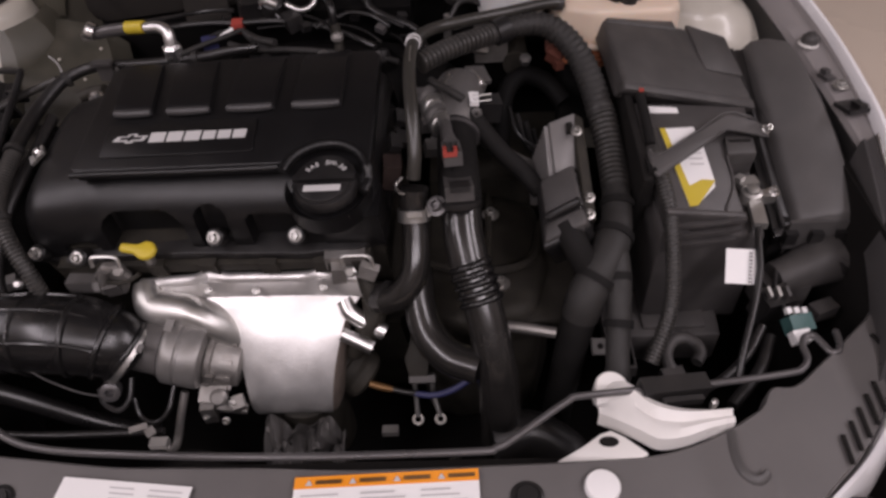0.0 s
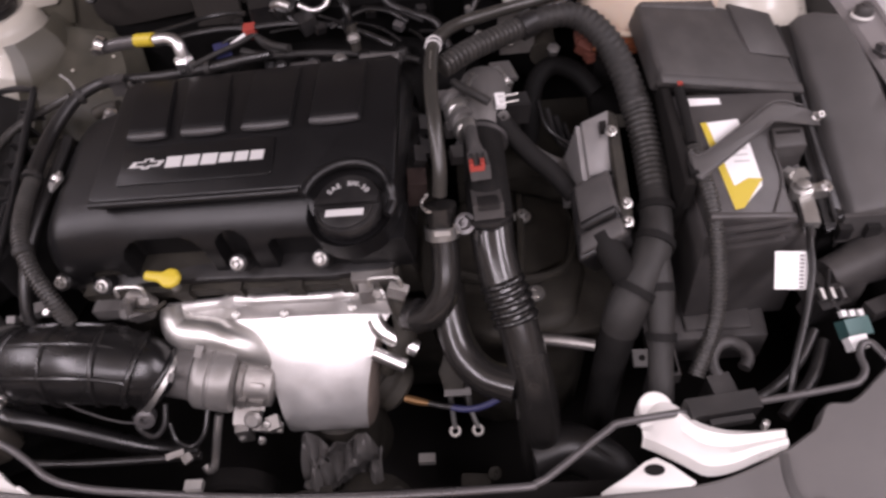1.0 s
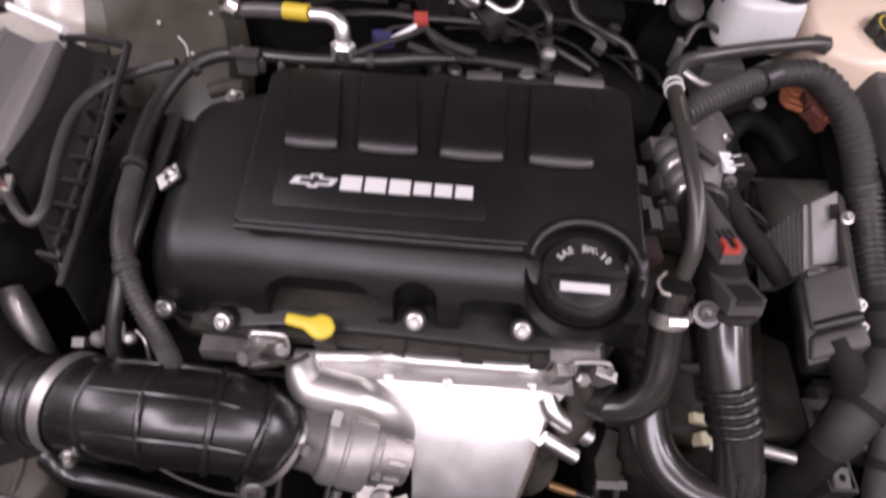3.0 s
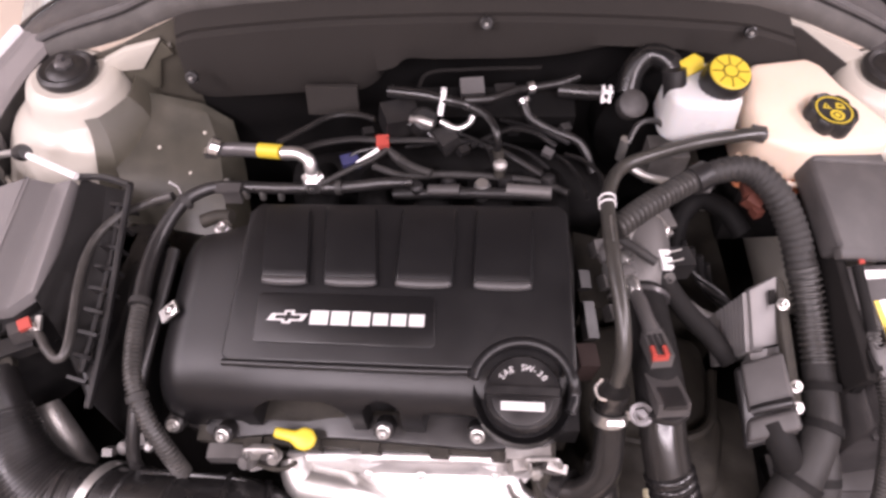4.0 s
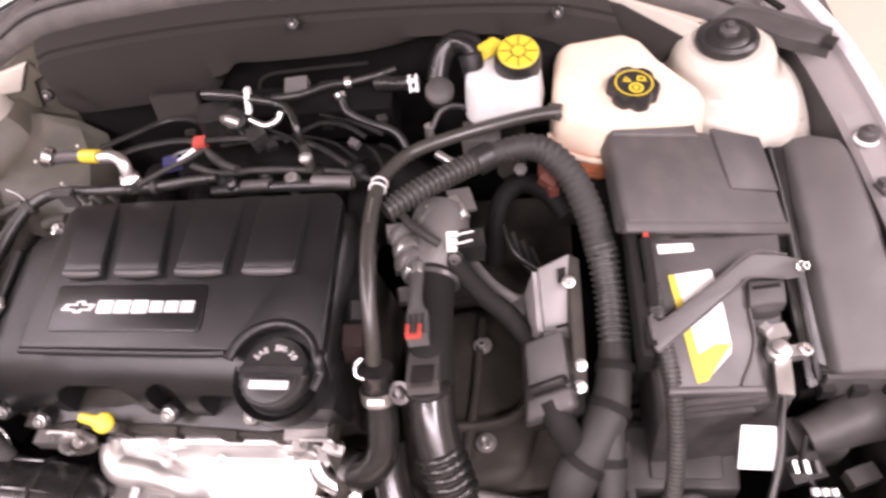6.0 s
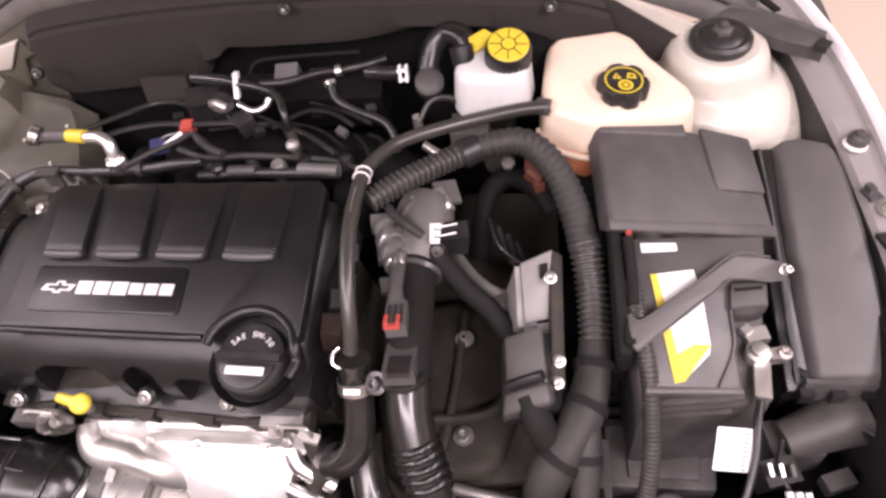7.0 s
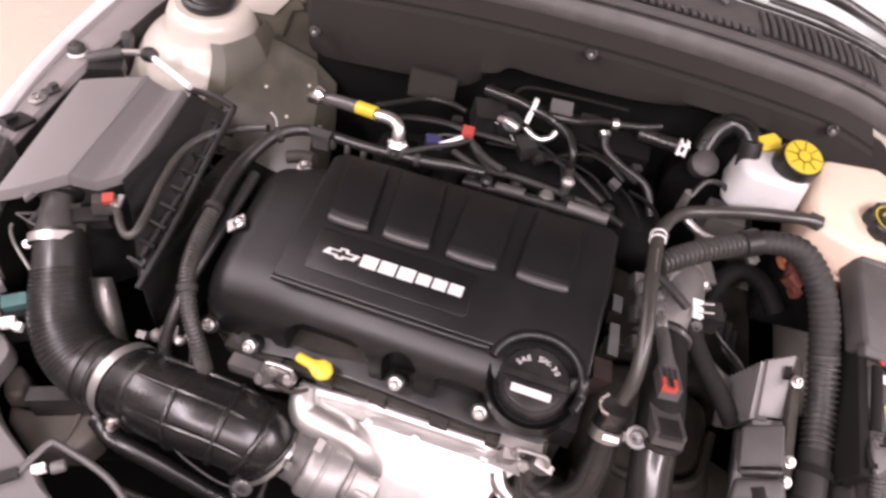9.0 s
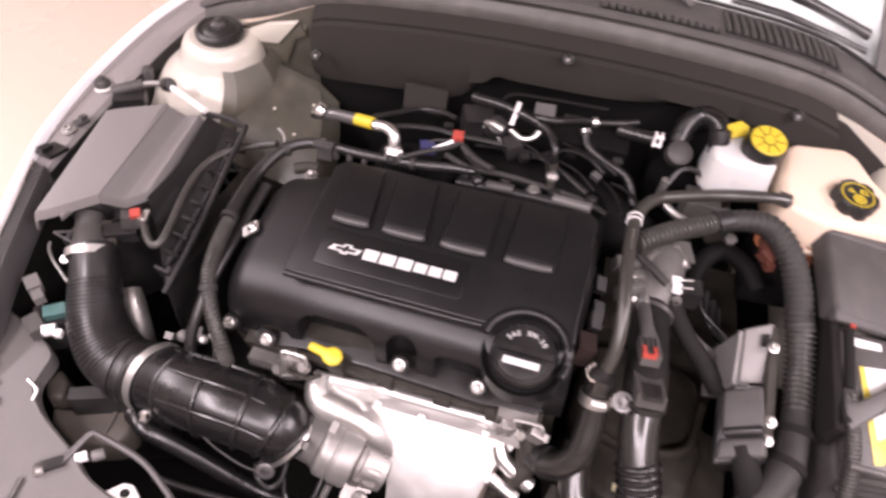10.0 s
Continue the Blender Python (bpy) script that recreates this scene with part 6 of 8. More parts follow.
charge = thing("charge_air_pipe", (0.22, 0.58, 0.70), "black plastic charge air pipe with rubber bellows", "air pipe")
part("upper_pipe", tube([(0.205, 0.80, 0.866, 0.026), (0.205, 0.74, 0.867, 0.026), (0.206, 0.69, 0.866, 0.0265), (0.207, 0.655, 0.861, 0.027), (0.208, 0.632, 0.852, 0.0272)], n=8, sides=28), MATT_BLACK, charge)
part("pipe_front", tube([(0.208, 0.636, 0.853, 0.0255), (0.210, 0.605, 0.833, 0.0252), (0.216, 0.578, 0.811, 0.0255), (0.221, 0.563, 0.799, 0.0245)], n=8, sides=32), PIPE_GLOSS, charge, "glossy black pipe end")
for k in range(5):
    f = k / 4
    part("bellows_ring", tube([(0.2155 + 0.0125 * f, 0.5780 - 0.0300 * f, 0.8120 - 0.0310 * f, 0.0240), (0.2167 + 0.0125 * f, 0.5755 - 0.0300 * f, 0.8095 - 0.0310 * f, 0.0278), (0.2177 + 0.0125 * f, 0.5730 - 0.0300 * f, 0.8070 - 0.0310 * f, 0.0280), (0.2187 + 0.0125 * f, 0.5705 - 0.0300 * f, 0.8045 - 0.0310 * f, 0.0240)], n=4, sides=32), GLOSS_RUBBER, charge, "rubber bellows ring")
part("lower_pipe", tube([(0.220, 0.566, 0.802, 0.0238), (0.232, 0.536, 0.772, 0.0240), (0.238, 0.518, 0.750, 0.0248), (0.243, 0.502, 0.725, 0.0255), (0.248, 0.488, 0.690, 0.0262), (0.252, 0.472, 0.63, 0.027), (0.253, 0.465, 0.55, 0.027)], n=8, sides=32), PIPE_GLOSS, charge, "glossy black lower pipe")
for a in (-0.35, 0.75):
    part("mould_rib", tube([(0.238 + 0.0233 * math.sin(a), 0.518 - 0.0233 * math.cos(a) * 0.72, 0.750 + 0.0233 * math.cos(a) * 0.69), (0.243 + 0.0240 * math.sin(a), 0.502 - 0.0240 * math.cos(a) * 0.78, 0.725 + 0.0240 * math.cos(a) * 0.62), (0.248 + 0.0247 * math.sin(a), 0.488 - 0.0247 * math.cos(a) * 0.88, 0.690 + 0.0247 * math.cos(a) * 0.45)], 0.004, 5, 10), PIPE_GLOSS, charge)
part("sensor", box((0.034, 0.052, 0.018), pose(0.206, 0.630, 0.875, -24, 0, 4), 0.005, 3), GREY_PLASTIC, charge, "grey pressure sensor")
part("sensor_face", box((0.024, 0.030, 0.006), pose(0.207, 0.622, 0.892, -24, 0, 4), 0.002), PLASTIC, charge, "glossy black sensor face")
part("sensor_base", lathe([(0.024, 0), (0.026, 0.003), (0.026, 0.008), (0.022, 0.011)], pose(0.207, 0.622, 0.863, -30, 0, 4), 28), PLASTIC, charge, "round sensor base")
part("sensor_plug", box((0.023, 0.040, 0.018), pose(0.199, 0.676, 0.893, -15, 0, 6), 0.004, 3), LID_GREY, charge, "grey sensor plug")
for k in range(3):
    part("plug_rib", box((0.0025, 0.030, 0.002), pose(0.192 + 0.0065 * k, 0.678, 0.911, -15, 0, 6), 0.0006), PLASTIC, charge)
part("lock_tab", join(box((0.017, 0.0045, 0.005), pose(0.197, 0.660, 0.911, -15, 0, 4), 0.001), box((0.0045, 0.013, 0.005), pose(0.1905, 0.6665, 0.9128, -15, 0, 4), 0.001), box((0.0045, 0.013, 0.005), pose(0.2035, 0.6670, 0.9128, -15, 0, 4), 0.001)), RED, charge, "red lock tab")
part("cable", tube([(0.197, 0.692, 0.906, 0.0105), (0.193, 0.715, 0.904, 0.0085), (0.191, 0.740, 0.898, 0.0085), (0.190, 0.757, 0.890, 0.008)], n=6, sides=12), LID_GREY, charge, "ribbed grey cable boot")
part("sensor_bolt", bolt_bm(pose(0.179, 0.615, 0.872, 30, -20, 0), 0.0085, 0.010), ROD, charge)
part("branch_pipe", tube([(0.150, 0.60, 0.780, 0.020), (0.152, 0.565, 0.750, 0.021), (0.163, 0.532, 0.728, 0.022), (0.188, 0.505, 0.718, 0.022), (0.225, 0.490, 0.715, 0.022)], n=8, sides=22), PIPE_GLOSS, charge, "curved black branch pipe")

lead_c = thing("small_connector", (0.226, 0.57, 0.70), "pale yellow connector on a thin blue wire", "connector")
part("connector_body", join(box((0.018, 0.014, 0.022), pose(0.227, 0.566, 0.698, 20, 0, 15), 0.003), box((0.024, 0.010, 0.008), pose(0.216, 0.574, 0.728, 10, 20, 0), 0.002)), surface("ivory_plastic", (0.55, 0.50, 0.33), 0.45, var=0.15), lead_c)
part("wire", tube([(0.229, 0.567, 0.70), (0.236, 0.573, 0.735), (0.232, 0.590, 0.770), (0.222, 0.61, 0.80)], 0.0022, 6, 8), BLUE, lead_c, "thin blue wire")
part("clip", box((0.014, 0.010, 0.008), pose(0.238, 0.556, 0.704, 20, 0, 0), 0.002), ZINC, lead_c, "bright clip")

loom = thing("main_wiring_loom", (0.38, 0.75, 0.75), "thick taped and corrugated black wiring loom", "wiring loom")
part("conduit", tube([(0.160, 0.800, 0.955), (0.20, 0.832, 0.957), (0.262, 0.876, 0.953)], 0.0128, sides=18, ribs=0.007, depth=0.0036), CONDUIT, loom, "corrugated conduit")
part("taped_bend", tube([(0.255, 0.872, 0.953, 0.0138), (0.30, 0.890, 0.955, 0.0145), (0.338, 0.894, 0.950, 0.0165), (0.370, 0.873, 0.930, 0.0175), (0.392, 0.840, 0.900, 0.0180), (0.405, 0.803, 0.868, 0.0186), (0.408, 0.795, 0.863, 0.0186)], sides=20, ribs=0.009, depth=0.0016), TAPE, loom, "cloth taped bend")
part("conduit", tube([(0.404, 0.808, 0.872, 0.0172), (0.408, 0.793, 0.861, 0.0178), (0.415, 0.75, 0.834, 0.0178), (0.417, 0.700, 0.812, 0.0178)], sides=20, ribs=0.0075, depth=0.0042), CONDUIT, loom, "corrugated conduit")
part("taped_lower", tube([(0.417, 0.706, 0.814, 0.0185), (0.412, 0.665, 0.803, 0.0205), (0.402, 0.627, 0.795, 0.0235), (0.383, 0.590, 0.780, 0.0250), (0.362, 0.562, 0.755, 0.0250), (0.356, 0.553, 0.730, 0.0235)], n=8, sides=24), TAPE, loom, "cloth taped trunk")
# lower trunk split off in black, as its tape dims in shade
part("taped_tail", tube([(0.358, 0.556, 0.738, 0.0225), (0.350, 0.545, 0.70, 0.0215), (0.342, 0.536, 0.60, 0.021), (0.337, 0.53, 0.50, 0.021)], n=8, sides=22), MATT_BLACK, loom, "taped tail blackened where the trunk sinks into shade")
part("taped_branch", tube([(0.398, 0.625, 0.795, 0.020), (0.402, 0.585, 0.778, 0.0185), (0.401, 0.545, 0.752, 0.0155), (0.397, 0.507, 0.722, 0.0150), (0.393, 0.468, 0.70, 0.0145), (0.39, 0.44, 0.66, 0.0145)], n=8, sides=18), TAPE, loom, "cloth taped branch")
for q, d, r in (((0.414, 0.676, 0.806), (-0.1, -0.9, -0.25), 0.0222), ((0.403, 0.630, 0.7955), (-0.35, -0.9, -0.2), 0.0250), ((0.374, 0.578, 0.770), (-0.55, -0.7, -0.5), 0.0270), ((0.401, 0.578, 0.773), (0, -0.85, -0.5), 0.0184), ((0.3995, 0.530, 0.742), (-0.1, -0.8, -0.6), 0.0168)):
    ring_clamp(loom, q, d, r, 0.010, "tape_wrap", "wrap of black cloth tape", MATT_BLACK)
part("clip_band", tube([(0.262, 0.874, 0.953), (0.280, 0.884, 0.955)], 0.0175, 2, 18), PLASTIC, loom, "black plastic clip band")
small = thing("battery_cable_conduit", (0.46, 0.62, 0.75), "thin corrugated black cable conduit beside the battery", "cable")
part("conduit", tube([(0.456, 0.745, 0.876), (0.460, 0.70, 0.862), (0.470, 0.65, 0.836), (0.474, 0.60, 0.79), (0.468, 0.55, 0.74), (0.44, 0.50, 0.70)], 0.0095, sides=14, ribs=0.005, depth=0.002), CONDUIT, small)
part("tape_band", tube([(0.4595, 0.704, 0.8635), (0.463, 0.684, 0.8545)], 0.0112, 3, 14), MATT_BLACK, small, "black cloth tape band")

ecu = thing("engine_control_module", (0.34, 0.70, 0.72), "finned aluminium engine control module with black plugs", "control module")
A_, B_, C_, D_ = Vector((0.331, 0.770, 0.873)), Vector((0.314, 0.786, 0.783)), Vector((0.312, 0.724, 0.768)), Vector((0.335, 0.713, 0.830))
part("housing", quad_slab([A_, B_, C_, D_], 0.016, 0.002), ECU_ALLOY, ecu)
nrm = (C_ - A_).cross(D_ - B_).normalized()
nrm = nrm if nrm.x < 0 else -nrm
for k in range(11):
    f = (k + 0.5) / 11
    p, q = A_.lerp(B_, f), D_.lerp(C_, f)
    d = (B_ - A_).normalized() * 0.0022
    fin = quad_slab([p + nrm * 0.007, q + nrm * 0.007, q + nrm * 0.007 + d, p + nrm * 0.007 + d], 0.0085, 0.0)
    part("fin", fin, ECU_ALLOY, ecu, smooth=False)
part("side_plate", quad_slab([(0.330, 0.771, 0.876), (0.368, 0.792, 0.876), (0.370, 0.720, 0.838), (0.335, 0.713, 0.834)], 0.012, 0.003), ECU_ALLOY, ecu, "dull alloy side flange")
for k in range(5):
    h = 0.0065 * k + 0.006
    part("front_fin", quad_slab([(0.334, 0.716, 0.830 - h), (0.370, 0.722, 0.834 - h), (0.371, 0.707, 0.828 - h), (0.335, 0.701, 0.824 - h)], 0.003, 0.0), ECU_ALLOY, ecu, smooth=False)
part("side_rail", quad_slab([(0.366, 0.792, 0.876), (0.380, 0.790, 0.868), (0.382, 0.640, 0.815), (0.366, 0.645, 0.825)], 0.010, 0.003), DARK_CAST, ecu, "dark mounting rail")
part("plug_block", quad_slab([(0.306, 0.690, 0.832), (0.352, 0.692, 0.860), (0.364, 0.612, 0.830), (0.308, 0.602, 0.802)], 0.06, 0.006, 3), PLASTIC, ecu, "black multi-pin plug")
part("plug_lever", quad_slab([(0.311, 0.690, 0.843), (0.352, 0.694, 0.866), (0.358, 0.640, 0.848), (0.314, 0.638, 0.822)], 0.010, 0.004, 3), GREY_PLASTIC, ecu, "dark grey locking lever")
part("plug_hinge", tube([(0.319, 0.640, 0.824), (0.338, 0.640, 0.838), (0.356, 0.640, 0.850)], 0.006, 3, 12), PLASTIC, ecu)
part("plug_foot", quad_slab([(0.311, 0.631, 0.822), (0.358, 0.634, 0.848), (0.364, 0.612, 0.838), (0.309, 0.606, 0.810)], 0.022, 0.006, 3), GREY_PLASTIC, ecu, "dark grey plug foot")
part("loom_boot", tube([(0.340, 0.630, 0.818), (0.350, 0.606, 0.808), (0.362, 0.594, 0.785), (0.374, 0.590, 0.76), (0.380, 0.588, 0.72)], 0.017, 6, 16), MATT_BLACK, ecu, "tape-wrapped cable boot of the plug")
part("plate_slot", quad_slab([(0.353, 0.770, 0.8752), (0.362, 0.774, 0.8735), (0.362, 0.758, 0.8655), (0.353, 0.756, 0.866)], 0.001, 0.0), DARK, ecu, "dark slot in the flange", smooth=False)
for q in ((0.365, 0.752, 0.874), (0.374, 0.668, 0.830), (0.372, 0.645, 0.822)):
    part("bolt_head", bolt_bm(pose(*q, 25, 0, 0), 0.0048, 0.007), ZINC, ecu)
part("bracket", join(tube([(0.238, 0.830, 0.818), (0.250, 0.812, 0.818), (0.266, 0.792, 0.814), (0.285, 0.778, 0.808), (0.305, 0.771, 0.80)], 0.012, 6, 14, flat=0.45), lathe([(0.013, -0.02), (0.016, 0.0), (0.015, 0.010), (0.008, 0.013)], pose(0.308, 0.768, 0.795, 15, 0, 0), 20)), DULL_ALLOY, ecu, "cast bracket with a round boss")


# ---- gearbox side, throttle and dark castings ----
gear = thing("gearbox", (0.26, 0.66, 0.50), "grimy dark cast gearbox housing with bolts", "gearbox")
part("bell_housing", prism([(0.15, 0.57), (0.20, 0.55), (0.31, 0.57), (0.34, 0.66), (0.33, 0.80), (0.24, 0.84), (0.15, 0.82), (0.13, 0.68)], 0.48, 0.715, None, 0.02, 3, 0.01), DARK_CAST, gear)
part("housing_rib", tube([(0.16, 0.66, 0.722), (0.22, 0.64, 0.724), (0.30, 0.66, 0.722), (0.325, 0.74, 0.72)], 0.007, 6, 8), DARK_CAST, gear)
part("housing_rib", tube([(0.235, 0.60, 0.722), (0.245, 0.68, 0.724), (0.25, 0.80, 0.72)], 0.006, 6, 8), DARK_CAST, gear)
part("mount_plate", prism([(0.25, 0.56), (0.36, 0.58), (0.37, 0.70), (0.30, 0.73), (0.26, 0.68)], 0.66, 0.70, None, 0.008, 2), DARK_CAST, gear)
for q in ((0.252, 0.757, 0.722), (0.259, 0.621, 0.720)):
    part("housing_bolt", bolt_bm(pose(*q), 0.008, 0.010, 1.6), ZINC, gear, "zinc plated bolt")
part("rear_case", box((0.22, 0.18, 0.20), pose(0.27, 0.93, 0.52), 0.02, 3), DARK_CAST, gear)

throttle = thing("throttle_body", (0.20, 0.82, 0.80), "bright cast aluminium throttle body with black plug", "throttle body")
part("barrel", tube([(0.205, 0.78, 0.862, 0.030), (0.207, 0.80, 0.868, 0.036), (0.210, 0.845, 0.874, 0.037), (0.212, 0.865, 0.876, 0.033)], n=4, sides=28), DULL_ALLOY, throttle)
part("motor_housing", join(box((0.046, 0.036, 0.018), pose(0.217, 0.846, 0.884, 12, 14, 35), 0.007, 3), lathe([(0.017, 0), (0.019, 0.004), (0.019, 0.016), (0.015, 0.020)], pose(0.204, 0.834, 0.886, 20, 5, 0), 24)), ZINC, throttle, "bright cast motor housing")
part("housing_plate", box((0.030, 0.034, 0.006), pose(0.237, 0.868, 0.890, 10, 12, 20), 0.002), DULL_ALLOY, throttle, "dull alloy corner plate")
for dx, dy in ((-0.016, -0.012), (0.017, -0.010), (0.002, 0.014)):
    part("lid_screw", bolt_bm(pose(0.217, 0.846, 0.884, 12, 14, 35) @ pose(dx, dy, 0.018), 0.0032, 0.003, 1.3), STEEL, throttle)
for k, (r, q) in enumerate(((0.018, (0.170, 0.812, 0.893)), (0.0195, (0.176, 0.796, 0.888)), (0.018, (0.180, 0.782, 0.884)), (0.0165, (0.184, 0.770, 0.880)))):
    part("barrel_ring", tube([(q[0] - 0.002, q[1] + 0.006, q[2] + 0.001, r * 0.86), (q[0] - 0.001, q[1] + 0.004, q[2] + 0.001, r), (q[0] + 0.001, q[1] - 0.004, q[2], r), (q[0] + 0.002, q[1] - 0.006, q[2], r * 0.86)], n=3, sides=24), ZINC if k % 2 else DULL_ALLOY, throttle, "pale cast ring")
part("bright_stub", tube([(0.187, 0.770, 0.893), (0.189, 0.760, 0.892), (0.190, 0.752, 0.889)], 0.0085, 4, 14), ZINC, throttle, "pale metal stub")
part("flange", box((0.066, 0.012, 0.05), pose(0.205, 0.785, 0.832, -12, 0, 8), 0.006, 2), DARK_CAST, throttle)
for dx, dz in ((-0.028, 0.05), (0.028, 0.055), (-0.03, 0.012)):
    part("flange_bolt", bolt_bm(pose(0.205 + dx, 0.778, 0.835 + dz, 70, 0, 0), 0.005, 0.006), DULL_ALLOY, throttle)
part("hose_band", tube([(0.205, 0.765, 0.862), (0.206, 0.771, 0.863)], 0.032, 2, 28), ROD, throttle, "hose clamp band")
part("plug", box((0.040, 0.028, 0.030), pose(0.244, 0.808, 0.862, 0, 8, 10), 0.004), PLASTIC, throttle, "black connector plug")
for dy in (-0.007, 0.007):
    part("plug_pin", tube([(0.232, 0.803 + dy, 0.896), (0.254, 0.811 + dy, 0.893)], 0.0012, 2, 6), ZINC, throttle, "bright spring wire")
part("plug_clip", join(box((0.0045, 0.026, 0.006), pose(0.2255, 0.797, 0.897, 0, 8, 5), 0.001), *[box((0.010, 0.0042, 0.006), pose(0.231, 0.797 + d, 0.897, 0, 8, 5), 0.001) for d in (-0.011, 0.0, 0.011)]), LABEL_WHITE, throttle, "white clip on the plug")
part("plug_cable", tube([(0.220, 0.795, 0.886, 0.010), (0.230, 0.782, 0.880, 0.0125), (0.244, 0.772, 0.862, 0.013), (0.268, 0.756, 0.838, 0.013), (0.294, 0.742, 0.818, 0.013), (0.318, 0.715, 0.80, 0.012)], n=8, sides=14), MATT_BLACK, throttle, "thick matt black cable")
part("small_hose", tube([(0.172, 0.828, 0.912), (0.180, 0.815, 0.914), (0.198, 0.801, 0.911), (0.216, 0.791, 0.904)], 0.0055, 6, 10), TAPE, throttle)
for q in ((0.165, 0.79, 0.86), (0.17, 0.755, 0.845), (0.155, 0.825, 0.88)):
    part("valve", box((0.022, 0.018, 0.020), pose(*q, 20, 10, 15), 0.004), DULL_ALLOY, throttle)

loop = thing("heater_hose", (0.30, 0.89, 0.80), "black heater hose curving down into the bay", "hose")
part("hose", tube([(0.272, 0.86, 0.77), (0.276, 0.885, 0.815), (0.286, 0.915, 0.838), (0.312, 0.935, 0.848), (0.345, 0.925, 0.84), (0.37, 0.90, 0.82)], 0.014, 8, 18), VOID, loop)
part("coupling", join(box((0.020, 0.018, 0.016), pose(0.346, 0.880, 0.906, 10, 20, -30), 0.004), box((0.012, 0.012, 0.012), pose(0.352, 0.866, 0.900, 0, 0, 20), 0.003), box((0.010, 0.02, 0.010), pose(0.340, 0.890, 0.916, 0, 0, 0), 0.003)), RUST_RED, loop, "rust red quick coupling")
for k in range(4):
    a = radians(30 * k)
    loop_w = thing("wiring_tail", (0.31, 0.84, 0.74), "loose black wires in the hollow of the bay", "cable", "loose wires")
    part("wire", tube([(0.285 + 0.012 * k, 0.88 - 0.006 * k, 0.83 - 0.01 * k), (0.30 + 0.014 * k, 0.86 - 0.02 * math.sin(a), 0.79 - 0.015 * k), (0.345 + 0.004 * k, 0.83 - 0.012 * k, 0.77), (0.37, 0.79 - 0.01 * k, 0.75 + 0.01 * k)], 0.0035 + 0.0007 * (k % 3), 6, 8), PLASTIC, loop_w)

# ---- behind the valve cover ----
intake_m = thing("intake_manifold", (-0.02, 0.97, 0.80), "black plastic intake manifold behind the engine", "intake manifold")
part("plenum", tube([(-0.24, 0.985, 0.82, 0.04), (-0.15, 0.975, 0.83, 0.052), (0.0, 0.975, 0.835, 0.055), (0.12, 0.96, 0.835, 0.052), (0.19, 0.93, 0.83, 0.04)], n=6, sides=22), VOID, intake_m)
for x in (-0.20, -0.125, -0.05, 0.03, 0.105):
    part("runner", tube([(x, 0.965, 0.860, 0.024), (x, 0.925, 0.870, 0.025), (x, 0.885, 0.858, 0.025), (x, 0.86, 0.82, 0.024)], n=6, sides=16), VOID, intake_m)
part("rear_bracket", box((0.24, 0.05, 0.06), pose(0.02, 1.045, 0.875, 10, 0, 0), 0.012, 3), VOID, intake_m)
rail = thing("fuel_rail", (0.0, 0.90, 0.90), "black fuel rail with grey fittings", "fuel rail")
part("rail_tube", tube([(-0.10, 0.902, 0.897), (0.0, 0.897, 0.905), (0.10, 0.887, 0.912)], 0.0075, 6, 14), PLASTIC, rail)
part("rail_end", tube([(0.045, 0.897, 0.911), (0.100, 0.888, 0.916)], 0.0085, 3, 18), DULL_ALLOY, rail, "grey damper cylinder")
part("rail_sleeve", tube([(-0.055, 0.902, 0.904), (-0.015, 0.899, 0.908)], 0.0080, 3, 16), GREY_PLASTIC, rail, "dark grey sleeve")
part("post", lathe([(0.009, 0), (0.011, 0.004), (0.011, 0.022), (0.008, 0.028)], pose(0.014, 0.905, 0.888), 18), ZINC, rail, "grey fitting")
part("post", lathe([(0.008, 0), (0.009, 0.012), (0.006, 0.016)], pose(-0.07, 0.903, 0.900), 16), PLASTIC, rail)
for x in (-0.09, -0.03, 0.045, 0.10):
    part("injector", lathe([(0.010, 0), (0.011, 0.01), (0.009, 0.024), (0.006, 0.026)], pose(x, 0.918, 0.882, -20, 0, 0), 16), PLASTIC, rail, "black injector")

main = thing("side_wiring_loom", (-0.38, 0.75, 0.80), "grey black wiring loom round the valve cover", "wiring loom")
part("taped_loom", tube([(-0.395, 0.745, 0.875, 0.0100), (-0.398, 0.79, 0.878, 0.0098), (-0.392, 0.84, 0.885, 0.0096), (-0.372, 0.882, 0.897, 0.0090), (-0.345, 0.900, 0.905, 0.0082), (-0.31, 0.903, 0.910, 0.0078), (-0.24, 0.896, 0.915, 0.0074), (-0.162, 0.888, 0.926, 0.0072), (-0.11, 0.886, 0.936, 0.0068), (-0.072, 0.884, 0.941, 0.0060)], n=8, sides=16), RUBBER, main)
part("conduit", tube([(-0.395, 0.75, 0.874), (-0.392, 0.70, 0.868), (-0.384, 0.655, 0.858), (-0.366, 0.618, 0.835), (-0.345, 0.592, 0.805), (-0.335, 0.580, 0.775)], 0.0098, sides=16, ribs=0.005, depth=0.0022), CONDUIT, main, "corrugated conduit")
for q, d, r in (((-0.396, 0.75, 0.875), (0, 1, 0.05), 0.0112), ((-0.365, 0.888, 0.899), (0.7, 0.6, 0.2), 0.0100), ((-0.165, 0.888, 0.926), (1, 0, 0.1), 0.0082), ((-0.378, 0.64, 0.851), (0.3, -0.7, -0.4), 0.0112)):
    ring_clamp(main, q, d, r, 0.008, "tape_band", "band of black tape", TAPE)
part("second_strand", tube([(-0.375, 0.83, 0.872), (-0.380, 0.76, 0.858), (-0.385, 0.69, 0.845), (-0.392, 0.64, 0.82), (-0.398, 0.60, 0.78), (-0.395, 0.585, 0.75)], 0.008, 8, 12), RUBBER, main, "second black strand")
